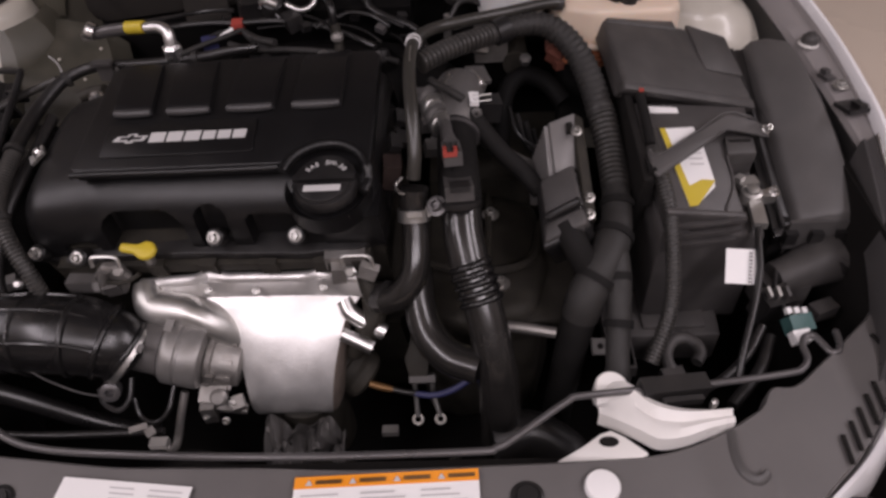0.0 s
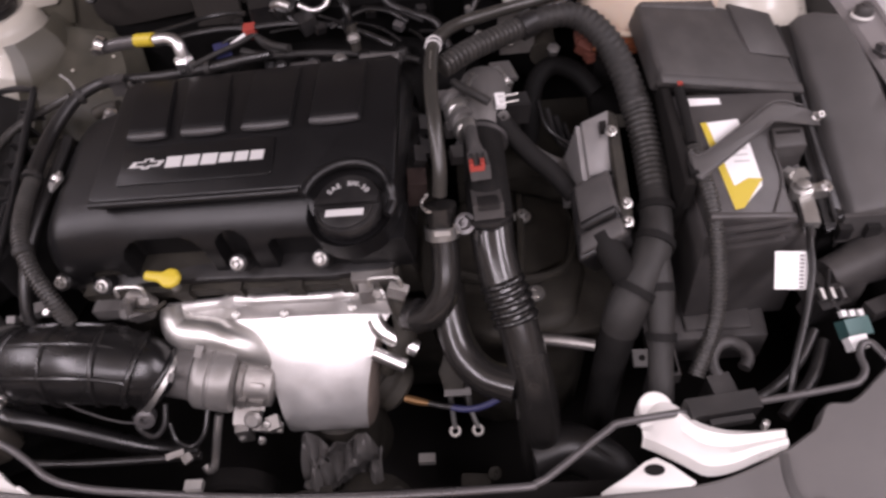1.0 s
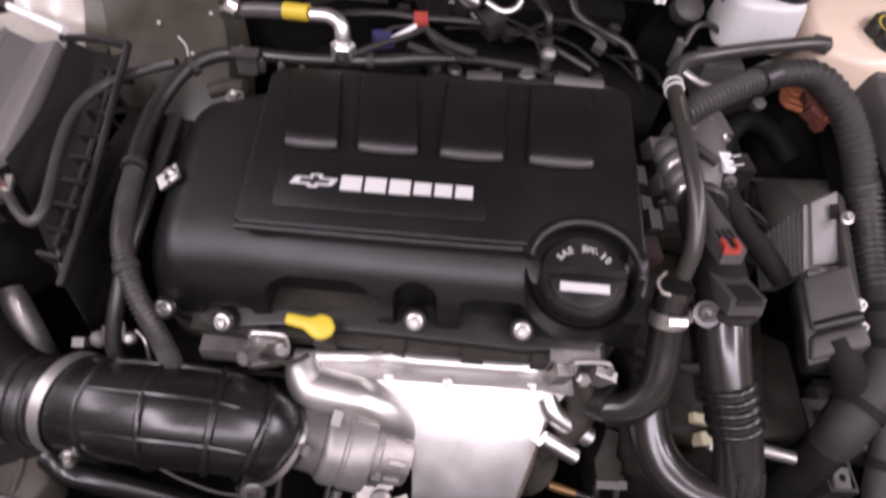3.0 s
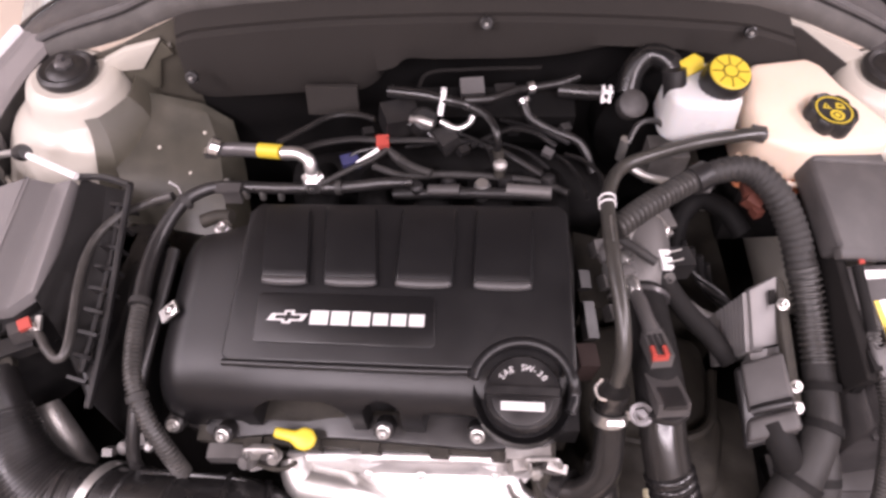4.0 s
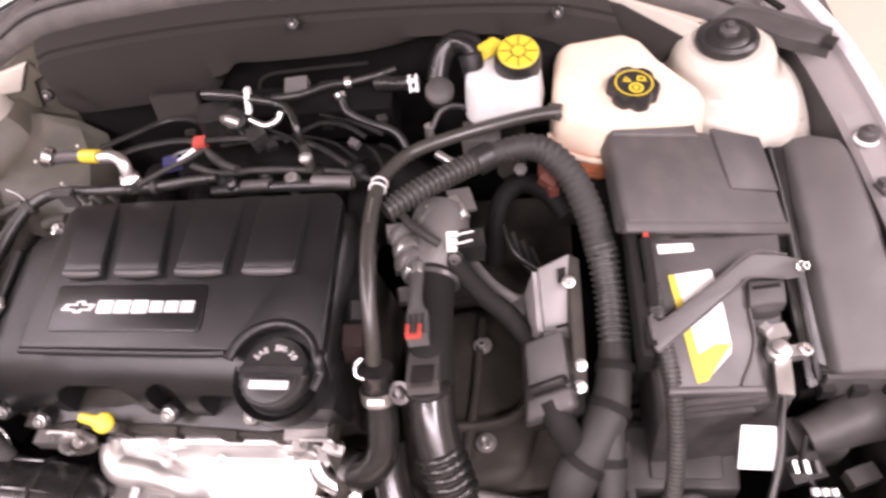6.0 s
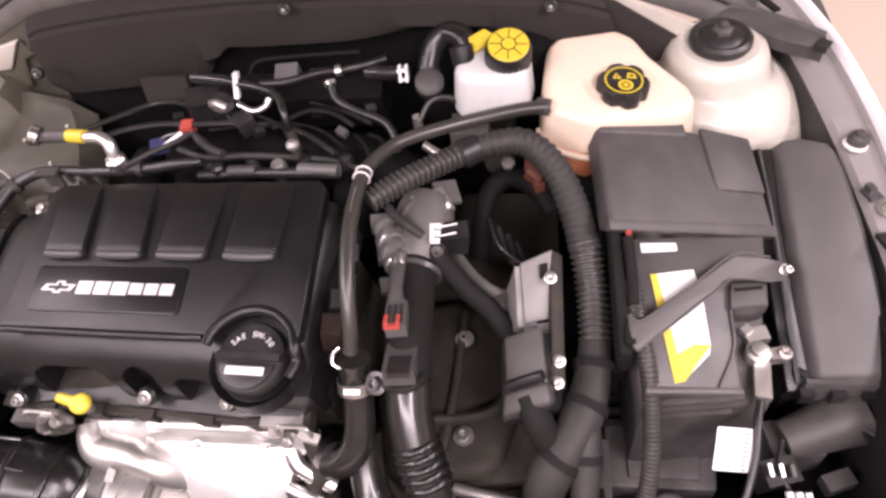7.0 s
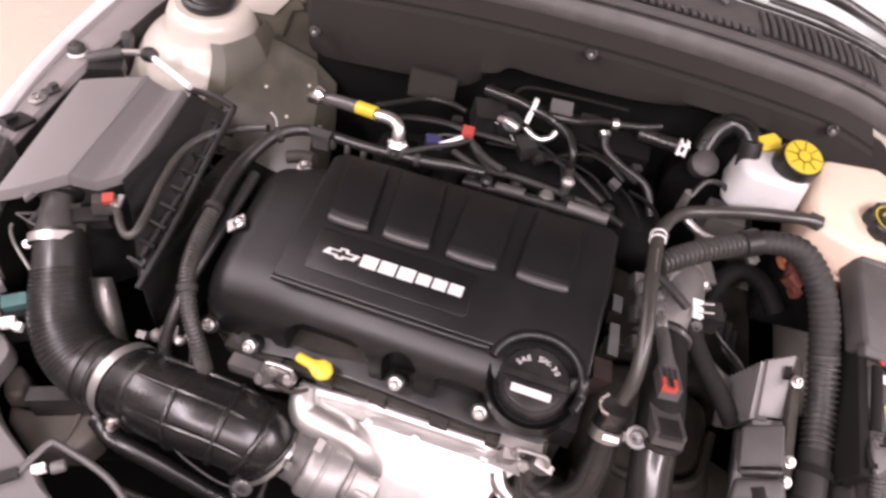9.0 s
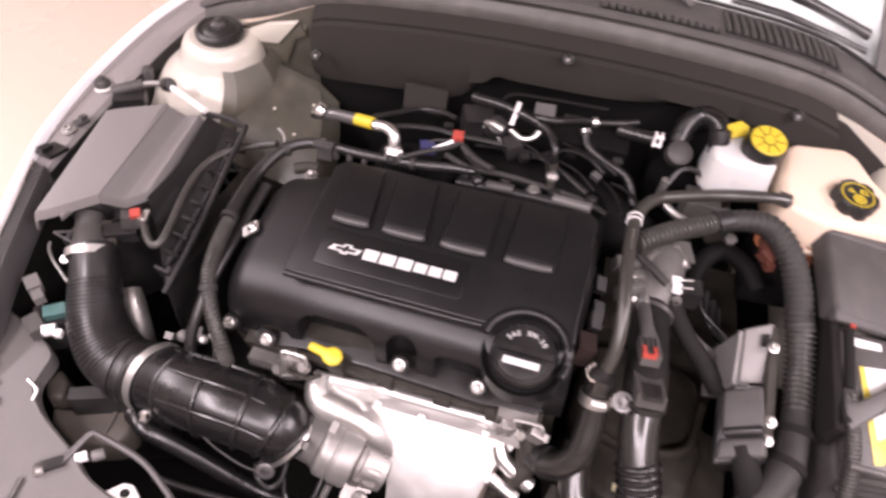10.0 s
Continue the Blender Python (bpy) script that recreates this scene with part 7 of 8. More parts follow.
part("holder", join(box((0.022, 0.006, 0.03), pose(-0.305, 0.893, 0.892, 0, 0, 0), 0.002), box((0.03, 0.014, 0.004), pose(-0.305, 0.890, 0.920, 0, 0, 0), 0.0015)), GREY_PLASTIC, main, "grey plastic loom holder")
part("zip_tail", tube([(-0.37, 0.893, 0.907), (-0.368, 0.889, 0.925), (-0.372, 0.884, 0.94)], 0.0010, 4, 6), LABEL_WHITE, main, "pale cable tie tail")
part("connector", tube([(-0.345, 0.870, 0.880), (-0.325, 0.873, 0.886), (-0.305, 0.870, 0.890)], 0.009, 4, 14), DARK_CAST, main, "dull metal sensor")
rear_bolt = thing("cover_bolt", at_engine(-0.235, 0.088, -0.05), "bright steel bolt holding the valve cover", "bolt", "valve cover bolts")
part("bolt_head", bolt_bm(ENGINE @ pose(-0.235, 0.090, -0.045), 0.007, 0.008), STEEL, rear_bolt)

ac = thing("air_conditioning_line", (-0.26, 0.915, 0.90), "silver air conditioning line with yellow sleeve", "pipe")
part("valve_body", tube([(-0.318, 0.934, 0.945), (-0.292, 0.928, 0.952), (-0.262, 0.919, 0.959)], 0.0088, 4, 16), ROD, ac, "grey valve body")
part("valve_cap", join(lathe([(0.013, 0), (0.013, 0.01), (0.008, 0.013)], pose(-0.320, 0.933, 0.948, 0, -60, 0), 18), box((0.016, 0.010, 0.010), pose(-0.328, 0.928, 0.940), 0.002)), STEEL, ac, "bright metal valve cap")
part("yellow_sleeve", tube([(-0.262, 0.919, 0.960), (-0.234, 0.9125, 0.9635)], 0.0092, 3, 16), YELLOW, ac, "yellow label sleeve")
part("elbow", tube([(-0.232, 0.912, 0.962), (-0.212, 0.909, 0.964), (-0.200, 0.903, 0.960), (-0.197, 0.897, 0.950), (-0.196, 0.893, 0.930)], 0.0085, 6, 14), STEEL, ac, "bright bent pipe")
part("end_nut", lathe([(0.012, 0), (0.0140, 0.003), (0.0140, 0.020), (0.011, 0.023)], pose(-0.196, 0.892, 0.922), 6), STEEL, ac, "bright hexagon nut")
for x, y in ((-0.318, 0.920), (-0.292, 0.905), (-0.270, 0.903), (-0.246, 0.902)):
    part("stud", lathe([(0.0042, 0), (0.0042, 0.025), (0.0026, 0.027)], pose(x, y, 0.888, 20, 10, 0), 12), ZINC, ac, "bright stud")

lines = thing("fuel_lines", (-0.18, 0.98, 0.90), "thin black fuel and vapour lines", "pipe")
part("line", tube([(-0.240, 0.930, 0.962), (-0.215, 0.965, 0.950), (-0.185, 1.003, 0.938), (-0.150, 1.003, 0.940), (-0.125, 0.990, 0.944)], 0.0038, 6, 8), RUBBER, lines)
part("line", tube([(-0.225, 0.918, 0.955), (-0.19, 0.940, 0.950), (-0.15, 0.952, 0.946), (-0.113, 0.952, 0.944), (-0.053, 0.950, 0.946), (0.0, 0.962, 0.93), (0.04, 0.955, 0.92), (0.09, 0.92, 0.915)], 0.0042, 6, 8), RUBBER, lines)
part("red_connector", box((0.016, 0.017, 0.016), pose(-0.113, 0.950, 0.932, 5, 0, 5), 0.005, 3), RED, lines, "red quick connector")
part("blue_connector", box((0.022, 0.018, 0.014), pose(-0.155, 0.932, 0.918, 0, 0, 20), 0.003), BLUE, lines, "dark blue plug")
part("white_wire", tube([(-0.145, 0.925, 0.930), (-0.13, 0.930, 0.938), (-0.118, 0.938, 0.942)], 0.003, 4, 8), LABEL_WHITE, lines, "pale wire end")
part("lower_cable", tube([(-0.20, 0.880, 0.930), (-0.16, 0.905, 0.935), (-0.125, 0.925, 0.938), (-0.105, 0.945, 0.938)], 0.0038, 6, 10), TAPE, lines)

vac = thing("vacuum_pipe", (0.0, 1.0, 0.95), "black vacuum pipe with a white clip", "pipe")
part("pipe", tube([(-0.105, 1.003, 0.980, 0.0085), (-0.06, 0.990, 0.985, 0.0080), (-0.035, 0.982, 0.985, 0.0070), (-0.001, 0.982, 0.973, 0.0058), (0.020, 0.965, 0.972, 0.0052), (0.031, 0.940, 0.965, 0.0052), (0.033, 0.93, 0.93, 0.0052)], n=6, sides=12), GLOSS_RUBBER, vac)
part("white_clip", box((0.006, 0.010, 0.034), pose(-0.040, 0.974, 0.968, -20, 10, 0), 0.002), LABEL_WHITE, vac, "white plastic clip")
part("bright_hook", tube([(-0.040, 0.968, 0.962), (-0.020, 0.962, 0.955), (-0.004, 0.968, 0.957), (0.002, 0.976, 0.963)], 0.0045, 5, 10), STEEL, vac, "bright metal hook")
part("upper_pipe", tube([(-0.01, 0.988, 0.978), (0.025, 0.998, 0.972), (0.055, 1.025, 0.962), (0.081, 1.042, 0.952), (0.12, 1.046, 0.957), (0.145, 1.06, 0.955)], 0.0052, 6, 12), RUBBER, vac)
ring_clamp(vac, (0.081, 1.042, 0.952), (0.9, 0.2, 0.05), 0.0068, 0.008)
part("branch_hose", tube([(0.070, 1.028, 0.944), (0.078, 1.010, 0.930), (0.105, 0.998, 0.918), (0.147, 0.985, 0.905), (0.165, 0.955, 0.88)], 0.0062, 6, 12), RUBBER, vac, "black branch hose")
ring_clamp(vac, (0.0705, 1.026, 0.943), (0.3, -0.7, -0.5), 0.0076, 0.006)
part("grey_cap", box((0.032, 0.026, 0.024), pose(0.002, 1.058, 0.925, 15, 0, 5), 0.006, 3), LIGHT_PLASTIC, vac, "light grey square cap")
part("grey_cap", box((0.028, 0.024, 0.018), pose(0.048, 1.058, 0.920, 15, 0, 5), 0.006, 3), PLASTIC, vac)
purge = thing("purge_valve", (-0.09, 0.98, 0.94), "cluster of small black valves and connectors", "valve")
part("valve_body", box((0.045, 0.035, 0.035), pose(-0.095, 0.985, 0.935, 10, 5, 20), 0.008, 3), PLASTIC, purge)
part("valve_body", lathe([(0.014, 0), (0.016, 0.004), (0.016, 0.026), (0.011, 0.030)], pose(-0.065, 0.975, 0.945, 20, 15, 0), 20), PLASTIC, purge)
part("plug", box((0.024, 0.03, 0.022), pose(-0.03, 0.955, 0.932, 0, -10, 30), 0.004), PLASTIC, purge)
part("nipple", tube([(-0.075, 0.968, 0.965), (-0.062, 0.958, 0.972), (-0.05, 0.955, 0.968)], 0.006, 4, 10), ZINC, purge)
part("lower_harness", tube([(-0.125, 0.925, 0.925), (-0.09, 0.912, 0.922), (-0.062, 0.913, 0.920), (-0.039, 0.919, 0.916), (0.02, 0.925, 0.906), (0.086, 0.924, 0.896), (0.125, 0.905, 0.896)], 0.0048, 6, 10), TAPE, purge, "taped harness behind the rail")
part("web_harness", tube([(-0.10, 0.94, 0.93), (-0.075, 0.915, 0.935), (-0.05, 0.90, 0.938)], 0.0055, 6, 10), TAPE, purge)
part("drop_cable", tube([(0.033, 0.935, 0.945), (0.036, 0.928, 0.925), (0.036, 0.922, 0.91)], 0.007, 4, 12), DARK_CAST, purge, "dull metal tipped sensor")

harness = thing("engine_wiring", (-0.02, 0.96, 0.88), "thin black wires and clips behind the engine", "wiring")
STRANDS = (
    ((-0.085, 0.948, 0.936), (-0.060, 0.952, 0.936), (-0.02, 0.958, 0.934), (0.03, 0.960, 0.932), (0.07, 0.950, 0.926), (0.10, 0.930, 0.915)),
    ((-0.10, 0.985, 0.952), (-0.085, 0.970, 0.958), (-0.062, 0.962, 0.955), (-0.045, 0.950, 0.945)),
    ((0.0, 0.955, 0.930), (0.03, 0.968, 0.938), (0.055, 0.975, 0.942), (0.085, 0.972, 0.936), (0.11, 0.960, 0.925)),
    ((-0.06, 0.975, 0.945), (-0.03, 0.965, 0.948), (0.0, 0.955, 0.945), (0.02, 0.945, 0.938), (0.03, 0.930, 0.92)),
    ((-0.165, 0.925, 0.922), (-0.15, 0.940, 0.932), (-0.13, 0.945, 0.935), (-0.118, 0.950, 0.936)),
    ((0.04, 1.010, 0.925), (0.07, 0.995, 0.928), (0.10, 0.985, 0.925), (0.13, 0.975, 0.915)),
    ((0.11, 0.955, 0.915), (0.125, 0.935, 0.918), (0.138, 0.905, 0.920), (0.142, 0.87, 0.925)),
    ((0.125, 0.965, 0.905), (0.145, 0.945, 0.915), (0.160, 0.915, 0.925), (0.162, 0.885, 0.93)))
for k, way in enumerate(STRANDS):
    part("strand", tube(way, 0.0022 + 0.0007 * (k % 3), 6, 8), GLOSS_RUBBER, harness)
part("web", tube([(-0.108, 0.945, 0.936, 0.004), (-0.09, 0.930, 0.930, 0.007), (-0.070, 0.917, 0.922, 0.005), (-0.05, 0.917, 0.918, 0.0035)], n=6, sides=10), TAPE, harness, "taped branching of the wires")
part("box_edge", tube([(-0.075, 1.085, 0.905), (-0.060, 1.100, 0.928), (0.0, 1.102, 0.934), (0.10, 1.098, 0.940)], 0.003, 6, 8), DARK, harness, "edge of a black cover")
part("side_plug", box((0.022, 0.028, 0.036), pose(0.120, 0.672, 0.862, 0, 8, 5), 0.004), surface("brown_black_plastic", (0.030, 0.020, 0.018), 0.4, var=0.2), harness, "dark brown plug beside the cover")
for q in ((0.128, 0.775, 0.885), (0.130, 0.735, 0.880), (0.126, 0.70, 0.90)):
    part("side_clip", box((0.014, 0.022, 0.012), pose(*q, 15, 20, 10), 0.003), PLASTIC, harness, "small black clip")
for x, y, z, a in ((-0.135, 0.972, 0.935, 20), (-0.062, 0.998, 0.940, -15), (-0.012, 0.938, 0.935, 40), (0.055, 0.985, 0.925, 10), (0.098, 0.945, 0.925, -30), (0.125, 1.0, 0.915, 25)):
    part("clip", box((0.014, 0.010, 0.010), pose(x, y, z, 15, 10, a), 0.003), PLASTIC if a > 0 else ROD, harness, "small clip")
part("brass_tip", lathe([(0.006, 0), (0.009, 0.003), (0.009, 0.008), (0.004, 0.012)], pose(0.036, 0.921, 0.926), 12), CAST, harness, "dull metal tip")

servo = thing("brake_servo_valve", (0.20, 1.02, 0.92), "black servo vacuum valve with white tag", "valve")
part("hose", tube([(0.12, 1.045, 0.945), (0.15, 1.035, 0.950), (0.18, 1.028, 0.955)], 0.010, 5, 14), RUBBER, servo)
part("white_tag", join(box((0.0032, 0.008, 0.022), pose(0.1715, 1.014, 0.952, -20, 0, 0), 0.001), box((0.0032, 0.008, 0.022), pose(0.1805, 1.014, 0.952, -20, 0, 0), 0.001), box((0.011, 0.007, 0.0035), pose(0.176, 1.009, 0.972, -20, 0, 0), 0.001), box((0.011, 0.007, 0.0035), pose(0.176, 1.017, 0.951, -20, 0, 0), 0.001)), LABEL_WHITE, servo, "white plastic tag")
part("valve_disc", lathe([(0.016, 0), (0.019, 0.004), (0.019, 0.020), (0.014, 0.024), (0.006, 0.025)], pose(0.208, 1.016, 0.940, 30, 10, 0), 24), GREY_PLASTIC, servo, "round grey valve")
part("curved_hose", tube([(0.206, 1.030, 0.952), (0.215, 1.052, 0.975), (0.233, 1.060, 0.990), (0.252, 1.050, 0.992), (0.264, 1.036, 0.984)], 0.0155, 6, 16), GLOSS_RUBBER, servo, "curved glossy hose")
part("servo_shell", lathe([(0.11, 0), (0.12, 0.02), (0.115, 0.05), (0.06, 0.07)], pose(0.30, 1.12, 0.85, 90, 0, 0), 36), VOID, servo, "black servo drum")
part("post", tube([(0.196, 0.958, 0.905), (0.197, 0.958, 0.94)], 0.006, 3, 12), ZINC, servo, "pale metal post")
part("thin_line", tube([(0.200, 0.955, 0.935), (0.215, 0.975, 0.95), (0.24, 0.985, 0.945), (0.262, 0.975, 0.93)], 0.004, 6, 8), RUBBER, servo)
part("bright_line", tube([(0.205, 0.935, 0.912), (0.225, 0.925, 0.905), (0.255, 0.92, 0.90)], 0.006, 5, 10), ZINC, servo, "bright brake line")
part("block", box((0.05, 0.04, 0.05), pose(0.262, 0.975, 0.86), 0.006), CAST, servo, "cast valve block")

# ---- front of the engine: fittings beside the manifold ----
outlet = thing("water_outlet", (0.085, 0.58, 0.70), "bright metal coolant outlet pipes", "pipe")
part("pipe", tube([(0.050, 0.590, 0.731, 0.012), (0.062, 0.574, 0.719, 0.012), (0.102, 0.560, 0.699, 0.011)], n=6, sides=16), STEEL, outlet)
part("outlet_body", tube([(0.080, 0.60, 0.775, 0.011), (0.086, 0.586, 0.756, 0.0115), (0.094, 0.572, 0.735, 0.010)], n=6, sides=18), DARK_CAST, outlet, "dark cast outlet body")
part("pipe", tube([(0.047, 0.552, 0.709), (0.067, 0.546, 0.7), (0.086, 0.54, 0.692)], 0.0092, 6, 14), STEEL, outlet)
part("bracket", prism([(-0.010, 0.0), (0.016, 0.0), (0.018, 0.022), (0.010, 0.030), (0.012, 0.058), (-0.004, 0.064), (-0.010, 0.040), (-0.016, 0.024)], 0, 0.007, pose(0.139, 0.545, 0.618, 42, 0, 0), 0.002), DARK_CAST, outlet, "rough cast bracket plate")
part("bracket_foot", box((0.036, 0.010, 0.008), pose(0.147, 0.541, 0.612, 20, 0, 0), 0.002), DULL_ALLOY, outlet)
for x, dx in ((0.135, 0.003), (0.160, 0.010)):
    part("bent_rod", tube([(x, 0.550, 0.615), (x + 0.001, 0.535, 0.585), (x + dx, 0.515, 0.560)], 0.0036, 5, 10), ZINC, outlet, "pale bent rod")
    part("rod_eye", lathe([(0.008, -0.003), (0.009, 0.0), (0.008, 0.004), (0.0045, 0.004), (0.004, 0.0)], pose(x + dx, 0.512, 0.557, 25, 0, 0), 20, hollow=True), ZINC, outlet, "bright ring end")
probe = thing("oxygen_sensor", (0.09, 0.53, 0.60), "brown tipped oxygen sensor with blue cable", "sensor")
part("sensor_tip", tube([(0.074, 0.538, 0.611, 0.005), (0.088, 0.534, 0.610, 0.0055), (0.106, 0.530, 0.608, 0.0042)], n=4, sides=14), COPPER, probe)
part("sleeve", tube([(0.104, 0.531, 0.608), (0.124, 0.525, 0.608), (0.140, 0.520, 0.612)], 0.0040, 4, 10), RUBBER, probe)
part("blue_cable", tube([(0.138, 0.520, 0.611), (0.165, 0.514, 0.616), (0.195, 0.514, 0.632), (0.223, 0.521, 0.655)], 0.0045, 6, 10), BLUE, probe, "blue cable sleeve")
lift = thing("lifting_bracket", (0.085, 0.585, 0.77), "grey cast lifting bracket on the engine front", "bracket", "lifting brackets")
part("plate", join(box((0.050, 0.020, 0.030), pose(0.062, 0.600, 0.790, 10, 0, 0), 0.004), box((0.018, 0.016, 0.034), pose(0.050, 0.590, 0.775, 12, 5, 8), 0.004), box((0.024, 0.010, 0.030), pose(0.085, 0.586, 0.782, 12, 20, -8), 0.003)), CAST, lift)
part("nut", lathe([(0.0075, 0), (0.0075, 0.006), (0.005, 0.008)], pose(0.070, 0.574, 0.806, 55, 0, 0), 6), ZINC, lift)
part("loop", tube([(0.061, 0.578, 0.811), (0.0595, 0.580, 0.820), (0.064, 0.582, 0.8245), (0.088, 0.582, 0.8245), (0.0955, 0.580, 0.820), (0.098, 0.578, 0.809)], 0.0026, 5, 8), ZINC, lift, "bent wire loop")
lift2 = thing("lifting_bracket", (-0.24, 0.60, 0.77), "grey zinc bracket below the dipstick", "bracket", "lifting brackets")
part("plate", join(prism([(-0.269, 0.785), (-0.252, 0.804), (-0.229, 0.803), (-0.221, 0.781), (-0.236, 0.752), (-0.263, 0.752)], 0.0, 0.012, Matrix(((1, 0, 0, 0), (0, 0, -1, 0.606), (0, 1, 0, 0), (0, 0, 0, 1))), 0.003), tube([(-0.262, 0.594, 0.760), (-0.256, 0.590, 0.780), (-0.248, 0.592, 0.800)], 0.006, 4, 10)), CAST, lift2)
part("nut", lathe([(0.0075, 0), (0.0075, 0.006), (0.005, 0.008)], pose(-0.226, 0.590, 0.802, 55, 0, 0), 12), CAST, lift2)
part("loop", tube([(-0.254, 0.586, 0.815), (-0.253, 0.588, 0.8255), (-0.248, 0.590, 0.828), (-0.226, 0.590, 0.827), (-0.2205, 0.588, 0.822), (-0.220, 0.585, 0.812)], 0.0026, 5, 8), ZINC, lift2, "bent wire loop")
part("boss", join(lathe([(0.008, 0), (0.009, 0.006), (0.006, 0.009)], pose(-0.268, 0.598, 0.766, 50, 0, 0), 12), box((0.05, 0.02, 0.02), pose(-0.29, 0.61, 0.75), 0.006), box((0.02, 0.02, 0.026), pose(-0.252, 0.602, 0.755, 20, 0, 15), 0.004)), DULL_ALLOY, lift2)
part("grey_strand", tube([(-0.20, 0.585, 0.80), (-0.215, 0.580, 0.793), (-0.232, 0.582, 0.788), (-0.25, 0.59, 0.782)], 0.0028, 6, 8), DARK_CAST, lift2)

sump = thing("front_engine_parts", (0.0, 0.47, 0.45), "dark brackets and pulleys low in the bay", "engine part")
part("alternator", lathe([(0.04, 0), (0.055, 0.01), (0.055, 0.05), (0.04, 0.06)], pose(0.02, 0.45, 0.50, 70, 0, 0), 28), DARK_CAST, sump, "dark alternator")
part("foil_shield", thicken(grid_bm(lambda a, b: (-0.015 + 0.11 * (a - 0.5), 0.49 - 0.05 * b + 0.010 * math.sin(11 * a + 9 * b), 0.592 - 0.05 * b + 0.010 * math.sin(17 * a + 7 * b) + 0.006 * math.sin(31 * a - 11 * b)), 26, 16), 0.001), DULL_ALLOY, sump, "crumpled dull heat foil")
part("bracket", box((0.06, 0.03, 0.03), pose(-0.06, 0.43, 0.52, 10, 0, 10), 0.006), DARK_CAST, sump)
part("bracket", box((0.04, 0.03, 0.02), pose(0.16, 0.45, 0.50, 0, 10, 0), 0.006), DARK_CAST, sump)
part("crossbar", tube([(0.250, 0.560, 0.708), (0.290, 0.553, 0.708), (0.326, 0.546, 0.706)], 0.0075, 4, 14), CAST, sump, "dull steel shaft")
part("square_plate", box((0.022, 0.022, 0.004), pose(0.382, 0.533, 0.690, 20, 10, 5), 0.001), DULL_ALLOY, sump, "dull square plate")
part("plate_hole", lathe([(0.004, 0.0), (0.004, 0.001)], pose(0.382, 0.533, 0.690, 20, 10, 5) @ pose(0, 0, 0.004), 14), DARK, sump, "dark hole", smooth=False)
part("yellow_dot", lathe([(0.006, 0.0), (0.006, 0.004), (0.003, 0.006)], pose(0.403, 0.491, 0.628), 12), COPPER, sump, "yellow paint dot")
for q in ((0.06, 0.43, 0.55), (0.19, 0.46, 0.53)):
    part("small_bolt", bolt_bm(pose(*q, 20, 10, 0), 0.006, 0.008), DARK_CAST, sump, "dull bolt head")
fan = thing("cooling_fan_shroud", (0, 0.41, 0.5), "black cooling fan shroud behind the radiator", "fan")
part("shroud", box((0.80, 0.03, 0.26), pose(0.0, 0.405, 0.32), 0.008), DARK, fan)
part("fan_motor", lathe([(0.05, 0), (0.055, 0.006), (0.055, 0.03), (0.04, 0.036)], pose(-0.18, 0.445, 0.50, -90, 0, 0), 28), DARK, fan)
part("motor_clip", join(box((0.022, 0.008, 0.006), pose(-0.212, 0.450, 0.655, 20, 10, 25), 0.002), box((0.012, 0.012, 0.004), pose(-0.196, 0.446, 0.652, 10, 0, 40), 0.001)), CAST, fan, "dull metal clip")
part("lower_hose", tube([(0.24, 0.45, 0.60, 0.033), (0.29, 0.46, 0.60, 0.032), (0.34, 0.44, 0.58, 0.03), (0.36, 0.42, 0.52, 0.03)], n=8, sides=24), RUBBER, fan, "wide black lower hose")
part("shroud_clip", box((0.018, 0.010, 0.008), pose(-0.11, 0.352, 0.79), 0.002), ZINC, fan, "pale metal clip")
part("shroud_clip", box((0.018, 0.010, 0.008), pose(0.12, 0.40, 0.72), 0.002), ZINC, fan, "pale metal clip")

# ---- front corner by the battery ----
tray = thing("battery_tray", (0.52, 0.64, 0.50), "dark grey ribbed plastic battery tray", "battery tray")
part("tray_top", prism([(0.435, 0.60), (0.575, 0.60), (0.585, 0.70), (0.44, 0.695)], 0.56, 0.62, None, 0.006), GREY_PLASTIC, tray)
part("tray_panel", prism([(0.465, 0.612), (0.555, 0.612), (0.560, 0.668), (0.465, 0.666)], 0.619, 0.626, None, 0.004), GREY_PLASTIC, tray)
for k in range(4):
    part("tray_rib", box((0.16, 0.006, 0.010), pose(0.51, 0.685 + 0.012 * k, 0.622 + 0.012 * k), 0.002), PLASTIC, tray)
part("tray_wall", box((0.19, 0.02, 0.14), pose(0.525, 0.725, 0.58), 0.004), PLASTIC, tray)
part("tray_leg", join(box((0.035, 0.12, 0.02), pose(0.425, 0.60, 0.61), 0.005), box((0.03, 0.03, 0.1), pose(0.425, 0.56, 0.53), 0.005)), GREY_PLASTIC, tray)
for q in ((0.425, 0.63, 0.631), (0.425, 0.58, 0.631)):
    part("tray_hole", box((0.016, 0.026, 0.002), pose(*q), 0.0), DARK, tray, "square hole", smooth=False)
washer = thing("washer_filler", (0.70, 0.66, 0.62), "grey washer fluid filler neck with round cap", "filler neck")
part("neck", tube([(0.64, 0.640, 0.690, 0.024), (0.675, 0.652, 0.694, 0.028), (0.715, 0.668, 0.695, 0.034), (0.732, 0.674, 0.696, 0.036)], n=6, sides=22), GREY_PLASTIC, washer)
WM = frame_of((0.735, 0.675, 0.698), (0.55, 0.05, 0.8)) @ pose(0, 0, 0, 0, 90, 0)
part("cap_band", lathe([(0.036, -0.004), (0.038, 0.0), (0.038, 0.008), (0.034, 0.010)], WM, 32), PLASTIC, washer, "black cap band")
part("cap", lathe([(0.035, 0.008), (0.035, 0.013), (0.032, 0.015), (0.0, 0.0155)], WM, 32), GREY_PLASTIC, washer, "round grey cap")
